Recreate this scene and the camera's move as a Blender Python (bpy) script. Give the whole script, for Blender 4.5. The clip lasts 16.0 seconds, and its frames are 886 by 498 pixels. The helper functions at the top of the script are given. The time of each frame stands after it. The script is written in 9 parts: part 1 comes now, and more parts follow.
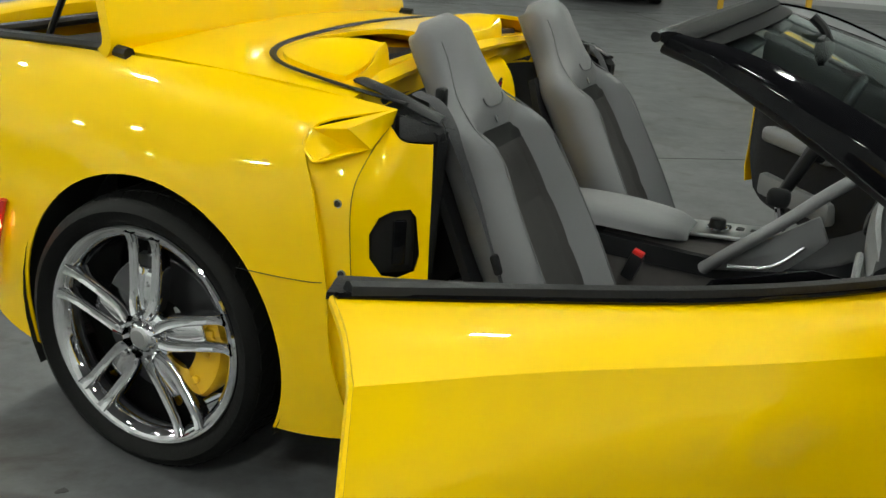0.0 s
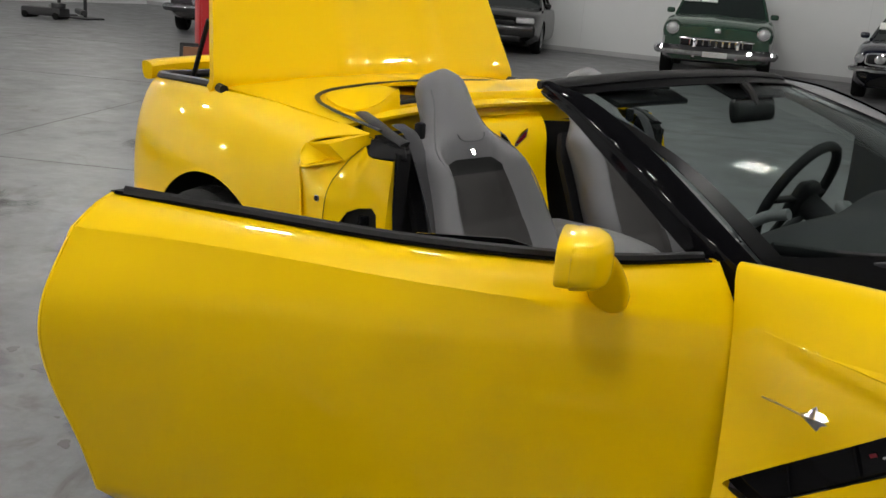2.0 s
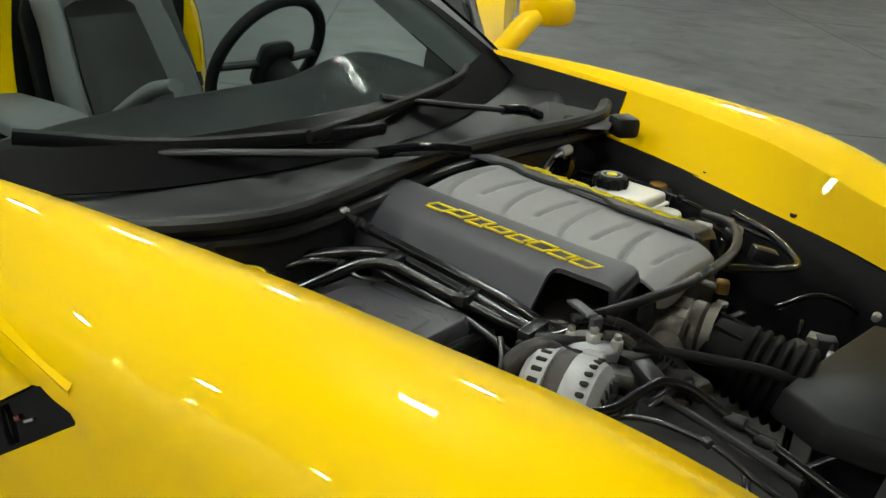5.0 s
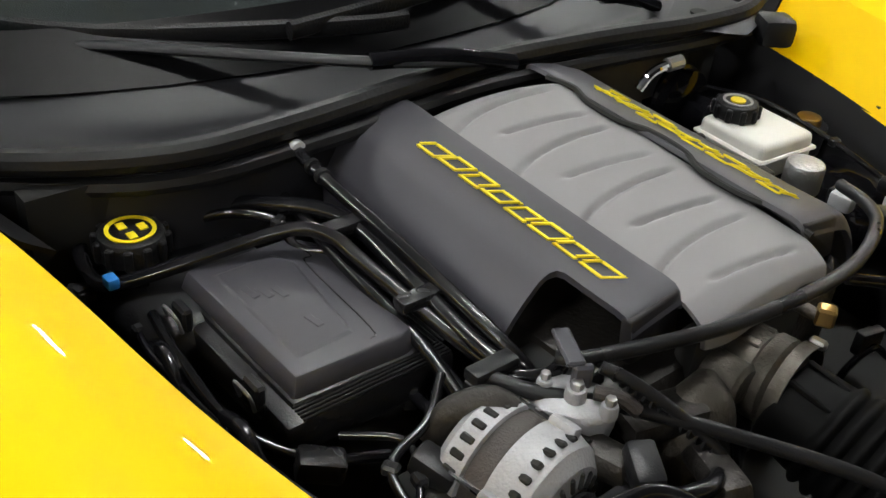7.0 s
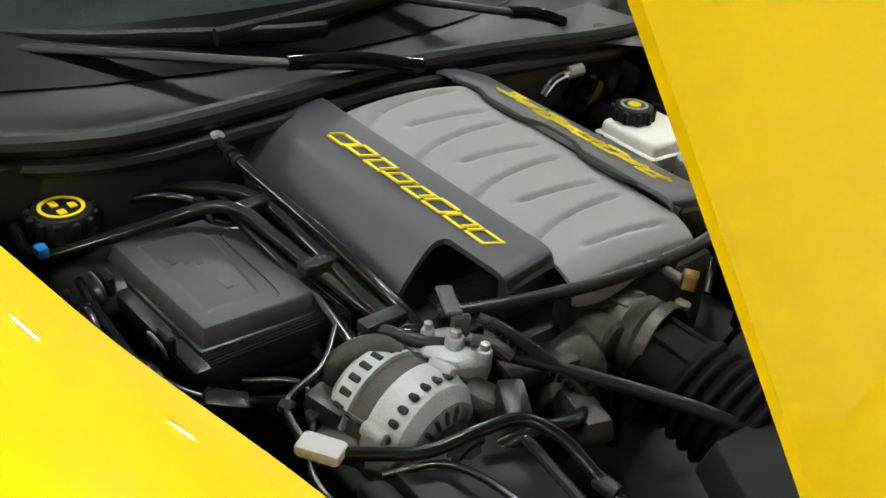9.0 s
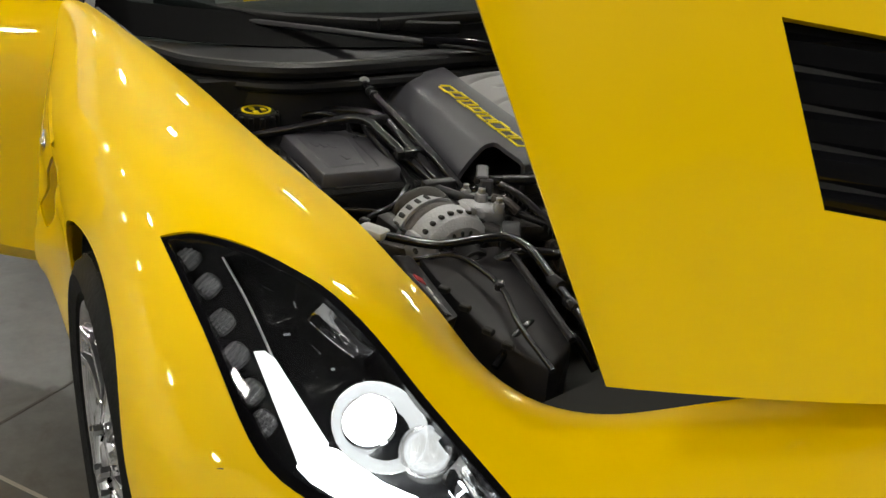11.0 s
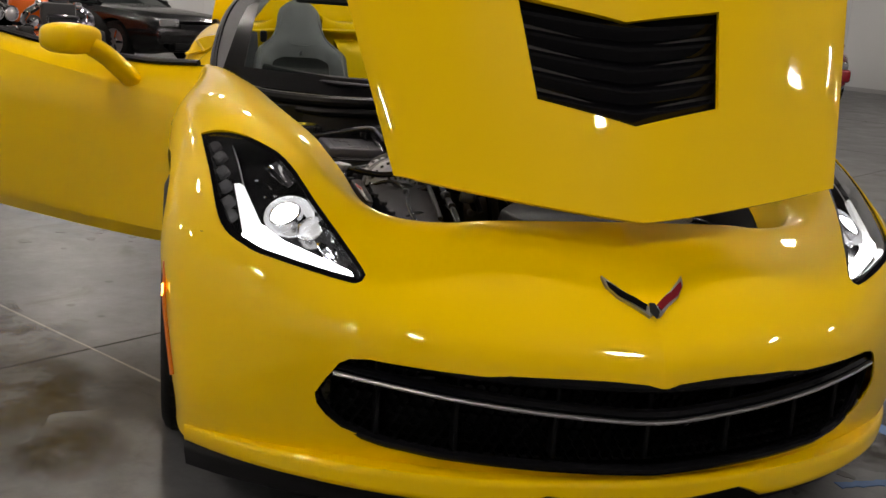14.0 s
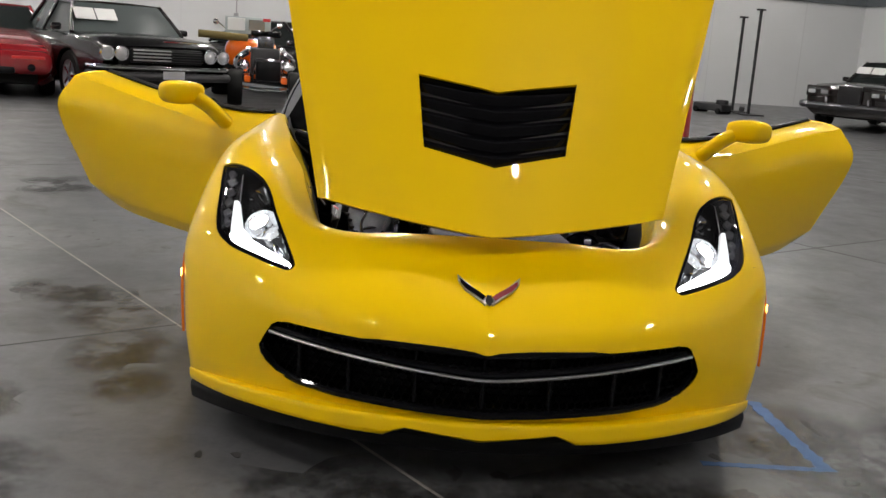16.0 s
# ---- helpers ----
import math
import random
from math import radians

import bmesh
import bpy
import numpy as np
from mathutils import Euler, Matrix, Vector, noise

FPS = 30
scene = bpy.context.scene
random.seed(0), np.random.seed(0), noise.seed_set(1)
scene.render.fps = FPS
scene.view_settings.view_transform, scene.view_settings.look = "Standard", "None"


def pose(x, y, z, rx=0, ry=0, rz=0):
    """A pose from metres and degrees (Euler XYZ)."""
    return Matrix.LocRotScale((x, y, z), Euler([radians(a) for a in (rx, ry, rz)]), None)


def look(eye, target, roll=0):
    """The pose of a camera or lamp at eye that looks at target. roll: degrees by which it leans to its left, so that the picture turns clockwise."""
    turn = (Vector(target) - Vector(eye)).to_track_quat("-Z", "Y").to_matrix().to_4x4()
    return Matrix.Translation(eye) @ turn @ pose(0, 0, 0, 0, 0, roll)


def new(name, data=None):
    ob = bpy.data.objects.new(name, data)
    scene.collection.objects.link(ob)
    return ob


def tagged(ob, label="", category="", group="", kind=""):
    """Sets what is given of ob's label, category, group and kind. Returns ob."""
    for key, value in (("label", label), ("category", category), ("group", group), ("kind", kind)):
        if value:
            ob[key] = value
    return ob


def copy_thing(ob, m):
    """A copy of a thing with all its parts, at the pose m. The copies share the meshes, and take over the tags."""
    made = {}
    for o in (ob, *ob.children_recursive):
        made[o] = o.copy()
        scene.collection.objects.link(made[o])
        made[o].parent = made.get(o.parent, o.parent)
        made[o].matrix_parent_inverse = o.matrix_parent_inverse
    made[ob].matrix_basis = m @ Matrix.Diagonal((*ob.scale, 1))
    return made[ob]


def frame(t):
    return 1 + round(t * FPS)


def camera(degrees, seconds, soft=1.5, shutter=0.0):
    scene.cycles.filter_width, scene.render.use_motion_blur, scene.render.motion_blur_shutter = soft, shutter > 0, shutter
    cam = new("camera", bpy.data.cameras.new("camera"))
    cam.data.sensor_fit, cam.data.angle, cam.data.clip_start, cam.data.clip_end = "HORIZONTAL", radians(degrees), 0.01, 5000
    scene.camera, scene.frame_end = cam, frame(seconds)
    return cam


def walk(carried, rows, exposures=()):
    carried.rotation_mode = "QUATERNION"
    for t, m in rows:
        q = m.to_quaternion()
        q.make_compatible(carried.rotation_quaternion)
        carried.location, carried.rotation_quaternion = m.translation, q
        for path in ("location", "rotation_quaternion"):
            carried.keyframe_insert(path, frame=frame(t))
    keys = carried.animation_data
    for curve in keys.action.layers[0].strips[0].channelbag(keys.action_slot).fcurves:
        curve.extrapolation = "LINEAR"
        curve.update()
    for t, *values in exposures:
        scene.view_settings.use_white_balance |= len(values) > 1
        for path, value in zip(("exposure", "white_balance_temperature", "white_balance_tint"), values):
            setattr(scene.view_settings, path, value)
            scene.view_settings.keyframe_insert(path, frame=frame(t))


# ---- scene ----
cam = camera(47.80, 16.0)
PATH = [
    (0, (-1.1708, -2.5787, 1.3376), (-1.9259, -0.8438, 0.6895), 3.99),
    (0.5, (-0.8812, -2.6362, 1.3569), (-1.8528, -1.0028, 0.7341), 3.97),
    (1, (-0.5875, -2.649, 1.3669), (-1.7726, -1.1452, 0.7889), 4.05),
    (1.5, (-0.2798, -2.6249, 1.3742), (-1.5795, -1.2108, 0.8163), 4.64),
    (2, (-0.0238, -2.6118, 1.3631), (-1.3427, -1.2011, 0.8433), 4.45),
    (2.5, (0.1797, -2.5384, 1.3694), (-1.0997, -1.0925, 0.8474), 4.02),
    (3, (0.3753, -2.3781, 1.3561), (-0.8621, -0.8994, 0.8251), 4.12),
    (3.5, (0.4777, -2.2299, 1.3463), (-0.6954, -0.7279, 0.7398), 4.59),
    (4, (0.4968, -1.9975, 1.3619), (-0.584, -0.4568, 0.685), 5.22),
    (4.5, (0.5156, -1.776, 1.362), (-0.4987, -0.2121, 0.6371), 5.45),
    (4.7, (0.5247, -1.6698, 1.3663), (-0.4887, -0.1075, 0.6368), 5.45),
    (6.8, (0.4182, -0.928, 1.358), (-0.7897, 0.2365, 0.2695), 4.83),
    (7, (0.4413, -0.8985, 1.3609), (-0.7905, 0.2344, 0.2657), 5.25),
    (7.5, (0.4897, -0.8682, 1.3604), (-0.7597, 0.2613, 0.2819), 5.76),
    (8, (0.5299, -0.8595, 1.3628), (-0.7117, 0.3032, 0.3109), 5.6),
    (8.2, (0.5434, -0.863, 1.3661), (-0.6896, 0.3229, 0.3302), 5.27),
    (10.3, (0.9826, -1.0398, 1.3356), (-0.4019, 0.0713, 0.4144), 2.95),
    (10.5, (1.0777, -1.0421, 1.3342), (-0.3831, -0.0028, 0.4478), 3.34),
    (11, (1.3216, -1.0496, 1.3143), (-0.2875, -0.2014, 0.4831), 4.38),
    (11.5, (1.552, -1.1095, 1.2764), (-0.1227, -0.3586, 0.4818), 5.1),
    (12, (1.7558, -1.1093, 1.224), (0.0268, -0.3983, 0.5134), 5.79),
    (12.5, (1.9281, -1.0714, 1.1423), (0.1196, -0.4772, 0.5288), 5.39),
    (13, (2.1002, -1.0584, 1.0759), (0.2536, -0.5335, 0.5154), 5.09),
    (13.5, (2.2902, -0.9982, 1.0432), (0.4247, -0.4737, 0.5486), 5.0),
    (14, (2.4647, -0.8523, 1.0652), (0.5793, -0.3599, 0.6147), 4.05),
    (14.5, (2.6689, -0.7354, 1.0939), (0.7499, -0.3274, 0.7054), 3.46),
    (15, (2.9089, -0.6178, 1.1294), (0.9812, -0.2371, 0.7568), 3.35),
    (15.5, (3.1225, -0.4323, 1.1846), (1.1824, -0.1456, 0.7924), 3.63),
    (16, (3.3395, -0.2223, 1.2108), (1.3827, -0.1516, 0.8037), 4.14),
]
walk(cam, [(t, look(eye, target, roll)) for t, eye, target, roll in PATH], exposures=[(0, 0.32, 6600, -4), (1.5, 0.14, 6600, 7), (3, 0.14, 6800, 9), (4.7, 0.36, 6700, -4), (7, 0.68, 6500, 6), (8.2, 0.82, 6400, 2), (10.5, 0.46, 6900, -2), (11.5, -0.02, 7200, 13), (12.5, -0.26, 7500, 15), (13.5, -0.12, 7300, 14), (15, -0.03, 7200, 13), (16, 0.2, 6800, 11)])

# ---- light ----
world = bpy.data.worlds.new("world")
world.use_nodes = True
world.node_tree.nodes["Background"].inputs[0].default_value = (0.8, 0.9, 1.0, 1)
world.node_tree.nodes["Background"].inputs[1].default_value = 0.02
scene.world = world
LAMP_POWER = 200.0
HEADLIGHT_POWER = 24.0
scene.view_settings.exposure = 0.0


# ---- materials ----
def mat(name, base, rough=0.5, metal=0.0, coat=0.0, bump=0.0, bump_scale=60.0, var=0.0, var_scale=3.0, spec=0.5, emit=None, power=0.0, rough_var=0.0, trans=0.0, ior=1.45, alpha=1.0, sheen=0.0):
    m = bpy.data.materials.new(name)
    m.use_nodes = True
    nt = m.node_tree
    b = nt.nodes["Principled BSDF"]
    b.inputs["Base Color"].default_value = (*base, 1)
    b.inputs["Roughness"].default_value = rough
    b.inputs["Metallic"].default_value = metal
    b.inputs["Coat Weight"].default_value = coat
    b.inputs["Coat Roughness"].default_value = 0.02
    b.inputs["Specular IOR Level"].default_value = spec
    b.inputs["Transmission Weight"].default_value = trans
    b.inputs["IOR"].default_value = ior
    b.inputs["Alpha"].default_value = alpha
    b.inputs["Sheen Weight"].default_value = sheen
    if emit:
        b.inputs["Emission Color"].default_value = (*emit, 1)
        b.inputs["Emission Strength"].default_value = power
    tc = nt.nodes.new("ShaderNodeTexCoord")
    if var > 0 or rough_var > 0:
        n = nt.nodes.new("ShaderNodeTexNoise")
        n.inputs["Scale"].default_value = var_scale
        n.inputs["Detail"].default_value = 6
        nt.links.new(tc.outputs["Object"], n.inputs["Vector"])
        if var > 0:
            mix = nt.nodes.new("ShaderNodeMix")
            mix.data_type = "RGBA"
            mix.inputs[6].default_value = (*[c * (1 - var) for c in base], 1)
            mix.inputs[7].default_value = (*[min(1, c * (1 + var)) for c in base], 1)
            nt.links.new(n.outputs["Fac"], mix.inputs[0])
            nt.links.new(mix.outputs[2], b.inputs["Base Color"])
        if rough_var > 0:
            mr = nt.nodes.new("ShaderNodeMapRange")
            mr.inputs["To Min"].default_value = max(0.02, rough - rough_var)
            mr.inputs["To Max"].default_value = rough + rough_var
            nt.links.new(n.outputs["Fac"], mr.inputs["Value"])
            nt.links.new(mr.outputs["Result"], b.inputs["Roughness"])
    if bump > 0:
        n2 = nt.nodes.new("ShaderNodeTexNoise")
        n2.inputs["Scale"].default_value = bump_scale
        n2.inputs["Detail"].default_value = 4
        nt.links.new(tc.outputs["Object"], n2.inputs["Vector"])
        bp = nt.nodes.new("ShaderNodeBump")
        bp.inputs["Strength"].default_value = bump
        bp.inputs["Distance"].default_value = 0.004
        nt.links.new(n2.outputs["Fac"], bp.inputs["Height"])
        nt.links.new(bp.outputs["Normal"], b.inputs["Normal"])
    return m


YELLOW = mat("yellow_paint", (0.86, 0.54, 0.0), 0.45, coat=0.75, var=0.012, var_scale=1.5, spec=0.12)
YELLOW2 = mat("yellow_print", (0.75, 0.60, 0.01), 0.5)
CALIPER = mat("yellow_caliper", (0.72, 0.42, 0.01), 0.4, coat=0.5)
GLOSS_BLACK = mat("gloss_black", (0.004, 0.004, 0.005), 0.05, spec=0.2)
BLACK = mat("black_plastic", (0.012, 0.012, 0.0135), 0.30, bump=0.15, bump_scale=400, var=0.3, var_scale=9, rough_var=0.12, spec=0.30)
HEADER = mat("matte_black", (0.006, 0.006, 0.007), 0.65, bump=0.2, bump_scale=200, spec=0.12)
SOFT_BLACK = mat("black_trim", (0.007, 0.007, 0.008), 0.45, bump=0.3, bump_scale=260, spec=0.25)
RUBBER = mat("rubber", (0.004, 0.004, 0.004), 0.6, bump=0.3, bump_scale=90, var=0.35, var_scale=8, rough_var=0.1, spec=0.2)
SEAL = mat("rubber_seal", (0.007, 0.007, 0.008), 0.42, bump=0.15, bump_scale=150, spec=0.3)
CHROME = mat("chrome", (0.82, 0.82, 0.84), 0.05, metal=1.0, rough_var=0.03, var_scale=20)
SATIN = mat("satin_chrome", (0.75, 0.75, 0.77), 0.25, metal=1.0, rough_var=0.01, var_scale=6)
STEEL = mat("brushed_steel", (0.45, 0.45, 0.46), 0.35, metal=1.0, bump=0.1, bump_scale=200, var=0.2)
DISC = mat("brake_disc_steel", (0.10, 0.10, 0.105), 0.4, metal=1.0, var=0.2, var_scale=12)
ALU = mat("cast_aluminium", (0.45, 0.45, 0.46), 0.4, metal=0.85, bump=0.5, bump_scale=160, var=0.25, var_scale=14)
ALU_DIRTY = mat("stained_aluminium", (0.080, 0.071, 0.060), 0.45, metal=0.6, bump=0.6, bump_scale=120, var=0.4, var_scale=18)
ALU_ALT = mat("dull_cast_aluminium", (0.31, 0.31, 0.325), 0.5, metal=0.45, bump=0.35, bump_scale=220, var=0.22, var_scale=30)
STATOR = mat("stator_lamination", (0.055, 0.048, 0.046), 0.45, metal=0.5, bump=0.3, bump_scale=400, var=0.3, var_scale=40)
BRASS = mat("yellow_zinc", (0.42, 0.27, 0.10), 0.35, metal=1.0, var=0.3, var_scale=30)
CLIP_GREY = mat("blue_grey_plastic", (0.04, 0.04, 0.05), 0.4)
BLOCK = mat("dirty_engine_metal", (0.030, 0.027, 0.025), 0.45, metal=0.5, bump=0.4, bump_scale=150, var=0.5, var_scale=20, rough_var=0.15)
DUCT = mat("duct_rubber", (0.0028, 0.0028, 0.003), 0.55, spec=0.08, var=0.3, var_scale=20)
COWL = mat("cowl_plastic", (0.011, 0.011, 0.0135), 0.46, spec=0.35, var=0.15, var_scale=5, rough_var=0.06)
BAY_PANEL = mat("bay_panel", (0.017, 0.016, 0.018), 0.5, spec=0.25, bump=0.1, bump_scale=600, var=0.15, var_scale=8)
BAY_BLACK = mat("bay_plastic", (0.011, 0.011, 0.012), 0.42, spec=0.12, bump=0.1, bump_scale=400, var=0.3, var_scale=9)
LEATHER = mat("grey_leather", (0.150, 0.150, 0.158), 0.5, bump=0.35, bump_scale=420, var=0.06, var_scale=6, spec=0.35)
LEATHER_IN = mat("dark_seat_insert", (0.017, 0.015, 0.015), 0.65, bump=0.5, bump_scale=500, var=0.15, var_scale=30)
STITCH = mat("seam_thread", (0.12, 0.12, 0.125), 0.8)
CARPET = mat("grey_carpet", (0.11, 0.10, 0.10), 0.95, bump=0.8, bump_scale=700, var=0.2, var_scale=40)
DARK_TRIM = mat("dark_interior_trim", (0.012, 0.012, 0.0135), 0.65, bump=0.3, bump_scale=300, spec=0.16)
BELT = mat("belt_webbing", (0.03, 0.03, 0.034), 0.75, bump=0.4, bump_scale=500)
GREY_COVER = mat("grey_engine_cover", (0.190, 0.184, 0.192), 0.48, bump=0.12, bump_scale=900, var=0.05, var_scale=4, rough_var=0.05)
DARK_COVER = mat("dark_engine_cover", (0.044, 0.043, 0.052), 0.42, bump=0.10, bump_scale=900, var=0.08, var_scale=5, rough_var=0.05)
HOSE = mat("hose_rubber", (0.005, 0.005, 0.006), 0.2, var=0.3, var_scale=15, rough_var=0.12)
WHITE_PLASTIC = mat("white_plastic", (0.62, 0.61, 0.57), 0.4, var=0.06, var_scale=10, spec=0.4)
BLUE_PLASTIC = mat("blue_plastic", (0.02, 0.18, 0.55), 0.4)
RED_PLASTIC = mat("red_plastic", (0.5, 0.02, 0.02), 0.35)
PAPER = mat("white_paper", (0.75, 0.75, 0.74), 0.8)
LABEL_GREY = mat("grey_label", (0.35, 0.35, 0.36), 0.6)
GLASS = mat("windscreen_glass", (0.59, 0.68, 0.66), 0.0, trans=1.0, ior=1.03, spec=0.5)
LENS = mat("clear_lens", (0.97, 0.98, 1.0), 0.0, trans=1.0, ior=1.35, spec=0.6)
SMOKE = mat("lamp_housing", (0.004, 0.004, 0.0045), 0.16, spec=0.25)
LED = mat("white_led", (0.9, 0.95, 1.0), 0.3, emit=(0.92, 0.97, 1.0), power=HEADLIGHT_POWER)
# weak emission stands in for lamp light caught by bowl and second lens
GLOW_REFLECTOR = mat("glow_reflector", (0.55, 0.57, 0.60), 0.22, metal=0.9, bump=1.0, bump_scale=90, emit=(0.9, 0.95, 1.0), power=0.5)
ARM = mat("lamp_arm_diffuser", (0.7, 0.72, 0.75), 0.4, emit=(0.92, 0.97, 1.0), power=0.55)
LED_OFF = mat("side_led_lens", (0.10, 0.10, 0.108), 0.22, coat=0.5, bump=0.9, bump_scale=300)
AMBER = mat("amber_lens", (0.35, 0.08, 0.005), 0.15, coat=1.0, emit=(1.0, 0.25, 0.02), power=0.12)
AMBER_HOT = mat("amber_bulb", (0.9, 0.4, 0.05), 0.2, emit=(1.0, 0.5, 0.1), power=9.0)
RED_LENS = mat("red_lens", (0.45, 0.01, 0.01), 0.15, coat=1.0, emit=(1.0, 0.03, 0.02), power=0.06)
RED_HOT = mat("red_bulb", (0.9, 0.2, 0.1), 0.2, emit=(1.0, 0.22, 0.1), power=9.0)
MESH_BLACK = mat("grille_black", (0.004, 0.004, 0.005), 0.3, spec=0.25)
DARK_BAND = mat("ceramic_black_band", (0.004, 0.004, 0.0045), 0.3, spec=0.03)
MIRROR = mat("mirror_glass", (0.10, 0.10, 0.11), 0.02, metal=1.0)
# near-black: puts the shade of openings into the colour, also for black parts
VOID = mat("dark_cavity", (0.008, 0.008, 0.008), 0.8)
RED_BADGE = mat("red_enamel", (0.17, 0.006, 0.012), 0.2, coat=1.0)
DIFFUSER = mat("light_panel", (0.9, 0.9, 0.9), 0.5, emit=(1.0, 0.985, 0.96), power=LAMP_POWER)
LAMP_BODY = mat("lamp_housing_white", (0.7, 0.7, 0.7), 0.5)


def concrete(name):
    m = mat(name, (0.2, 0.2, 0.2), 0.42)
    nt = m.node_tree
    b = nt.nodes["Principled BSDF"]
    tc = nt.nodes.new("ShaderNodeTexCoord")
    def noise_tex(scale, detail=8, rough=0.6, dist=0.0):
        n = nt.nodes.new("ShaderNodeTexNoise")
        n.inputs["Scale"].default_value, n.inputs["Detail"].default_value = scale, detail
        n.inputs["Roughness"].default_value, n.inputs["Distortion"].default_value = rough, dist
        nt.links.new(tc.outputs["Object"], n.inputs["Vector"])
        return n
    def ramp(src, stops):
        r = nt.nodes.new("ShaderNodeValToRGB")
        e = r.color_ramp.elements
        e[0].position, e[0].color = stops[0][0], (*stops[0][1], 1)
        e[1].position, e[1].color = stops[-1][0], (*stops[-1][1], 1)
        for p, c in stops[1:-1]:
            q = e.new(p)
            q.color = (*c, 1)
        nt.links.new(src, r.inputs[0])
        return r
    def mul(a, c, fac=1.0):
        x = nt.nodes.new("ShaderNodeMix")
        x.data_type, x.blend_type = "RGBA", "MULTIPLY"
        x.inputs[0].default_value = fac
        nt.links.new(a, x.inputs[6])
        nt.links.new(c, x.inputs[7])
        return x.outputs[2]
    base = ramp(noise_tex(0.9, 10, 0.65, 0.6).outputs["Fac"], [(0.3, (0.066, 0.067, 0.071)), (0.5, (0.099, 0.101, 0.106)), (0.72, (0.138, 0.140, 0.145))])
    fine = ramp(noise_tex(14, 10, 0.7).outputs["Fac"], [(0.3, (0.72, 0.72, 0.72)), (0.7, (1.12, 1.12, 1.12))])
    stain = ramp(noise_tex(2.3, 6, 0.6, 1.2).outputs["Fac"], [(0.30, (0.40, 0.36, 0.30)), (0.40, (0.85, 0.83, 0.80)), (0.46, (1, 1, 1))])
    v = nt.nodes.new("ShaderNodeTexVoronoi")
    v.inputs["Scale"].default_value = 5.0
    nt.links.new(tc.outputs["Object"], v.inputs["Vector"])
    drops = ramp(v.outputs["Distance"], [(0.06, (0.35, 0.33, 0.30)), (0.10, (1, 1, 1))])
    gate = ramp(noise_tex(0.8, 2).outputs["Fac"], [(0.50, (0, 0, 0)), (0.58, (1, 1, 1))])
    c = mul(mul(base.outputs[0], fine.outputs[0]), stain.outputs[0])
    mx = nt.nodes.new("ShaderNodeMix")
    mx.data_type, mx.blend_type = "RGBA", "MULTIPLY"
    nt.links.new(gate.outputs[0], mx.inputs[0])
    nt.links.new(c, mx.inputs[6])
    nt.links.new(drops.outputs[0], mx.inputs[7])
    nt.links.new(mx.outputs[2], b.inputs["Base Color"])
    rr = nt.nodes.new("ShaderNodeMapRange")
    rr.inputs["To Min"].default_value, rr.inputs["To Max"].default_value = 0.26, 0.56
    nt.links.new(noise_tex(3.0, 8).outputs["Fac"], rr.inputs["Value"])
    nt.links.new(rr.outputs["Result"], b.inputs["Roughness"])
    bp = nt.nodes.new("ShaderNodeBump")
    bp.inputs["Strength"].default_value, bp.inputs["Distance"].default_value = 0.25, 0.003
    nt.links.new(noise_tex(40, 8).outputs["Fac"], bp.inputs["Height"])
    nt.links.new(bp.outputs["Normal"], b.inputs["Normal"])
    return m


def stain(name, base, seed):
    """A thin film that breaks up into blotches, for soaked-in stains and painted shade."""
    m = mat(name, base, 0.3, var=0.3, var_scale=9)
    nt = m.node_tree
    tc = nt.nodes.new("ShaderNodeTexCoord")
    n = nt.nodes.new("ShaderNodeTexNoise")
    n.noise_dimensions = "4D"
    n.inputs["W"].default_value = seed
    n.inputs["Scale"].default_value, n.inputs["Detail"].default_value, n.inputs["Roughness"].default_value = 3.2, 9, 0.65
    nt.links.new(tc.outputs["Object"], n.inputs["Vector"])
    r = nt.nodes.new("ShaderNodeValToRGB")
    r.color_ramp.elements[0].position, r.color_ramp.elements[0].color = 0.44, (0, 0, 0, 1)
    r.color_ramp.elements[1].position, r.color_ramp.elements[1].color = 0.62, (0.75, 0.75, 0.75, 1)
    nt.links.new(n.outputs["Fac"], r.inputs[0])
    # thin out towards the rim of the patch
    flat = nt.nodes.new("ShaderNodeVectorMath")
    flat.operation = "MULTIPLY"
    flat.inputs[1].default_value = (1, 1, 0)
    nt.links.new(tc.outputs["Generated"], flat.inputs[0])
    far = nt.nodes.new("ShaderNodeVectorMath")
    far.operation = "DISTANCE"
    far.inputs[1].default_value = (0.5, 0.5, 0)
    nt.links.new(flat.outputs[0], far.inputs[0])
    mr = nt.nodes.new("ShaderNodeMapRange")
    mr.inputs["From Min"].default_value, mr.inputs["From Max"].default_value = 0.12, 0.42
    mr.inputs["To Min"].default_value, mr.inputs["To Max"].default_value = 1.0, 0.0
    nt.links.new(far.outputs["Value"], mr.inputs["Value"])
    mu = nt.nodes.new("ShaderNodeMath")
    mu.operation = "MULTIPLY"
    nt.links.new(r.outputs[0], mu.inputs[0])
    nt.links.new(mr.outputs["Result"], mu.inputs[1])
    nt.links.new(mu.outputs[0], nt.nodes["Principled BSDF"].inputs["Alpha"])
    return m


CONCRETE = concrete("concrete_floor")
WALL = mat("white_wall_paint", (0.58, 0.59, 0.60), 0.6, bump=0.3, bump_scale=30, var=0.05, var_scale=0.7)
WALL_JOINT = mat("wall_joint_paint", (0.49, 0.50, 0.51), 0.7, var=0.1)
WALL_GREY = mat("grey_steel_band", (0.10, 0.11, 0.12), 0.5, var=0.1)
CEILING = mat("ceiling_deck", (0.09, 0.09, 0.095), 0.8, var=0.1, var_scale=2)
TAPE = mat("blue_tape", (0.05, 0.12, 0.27), 0.6, var=0.3, var_scale=20)
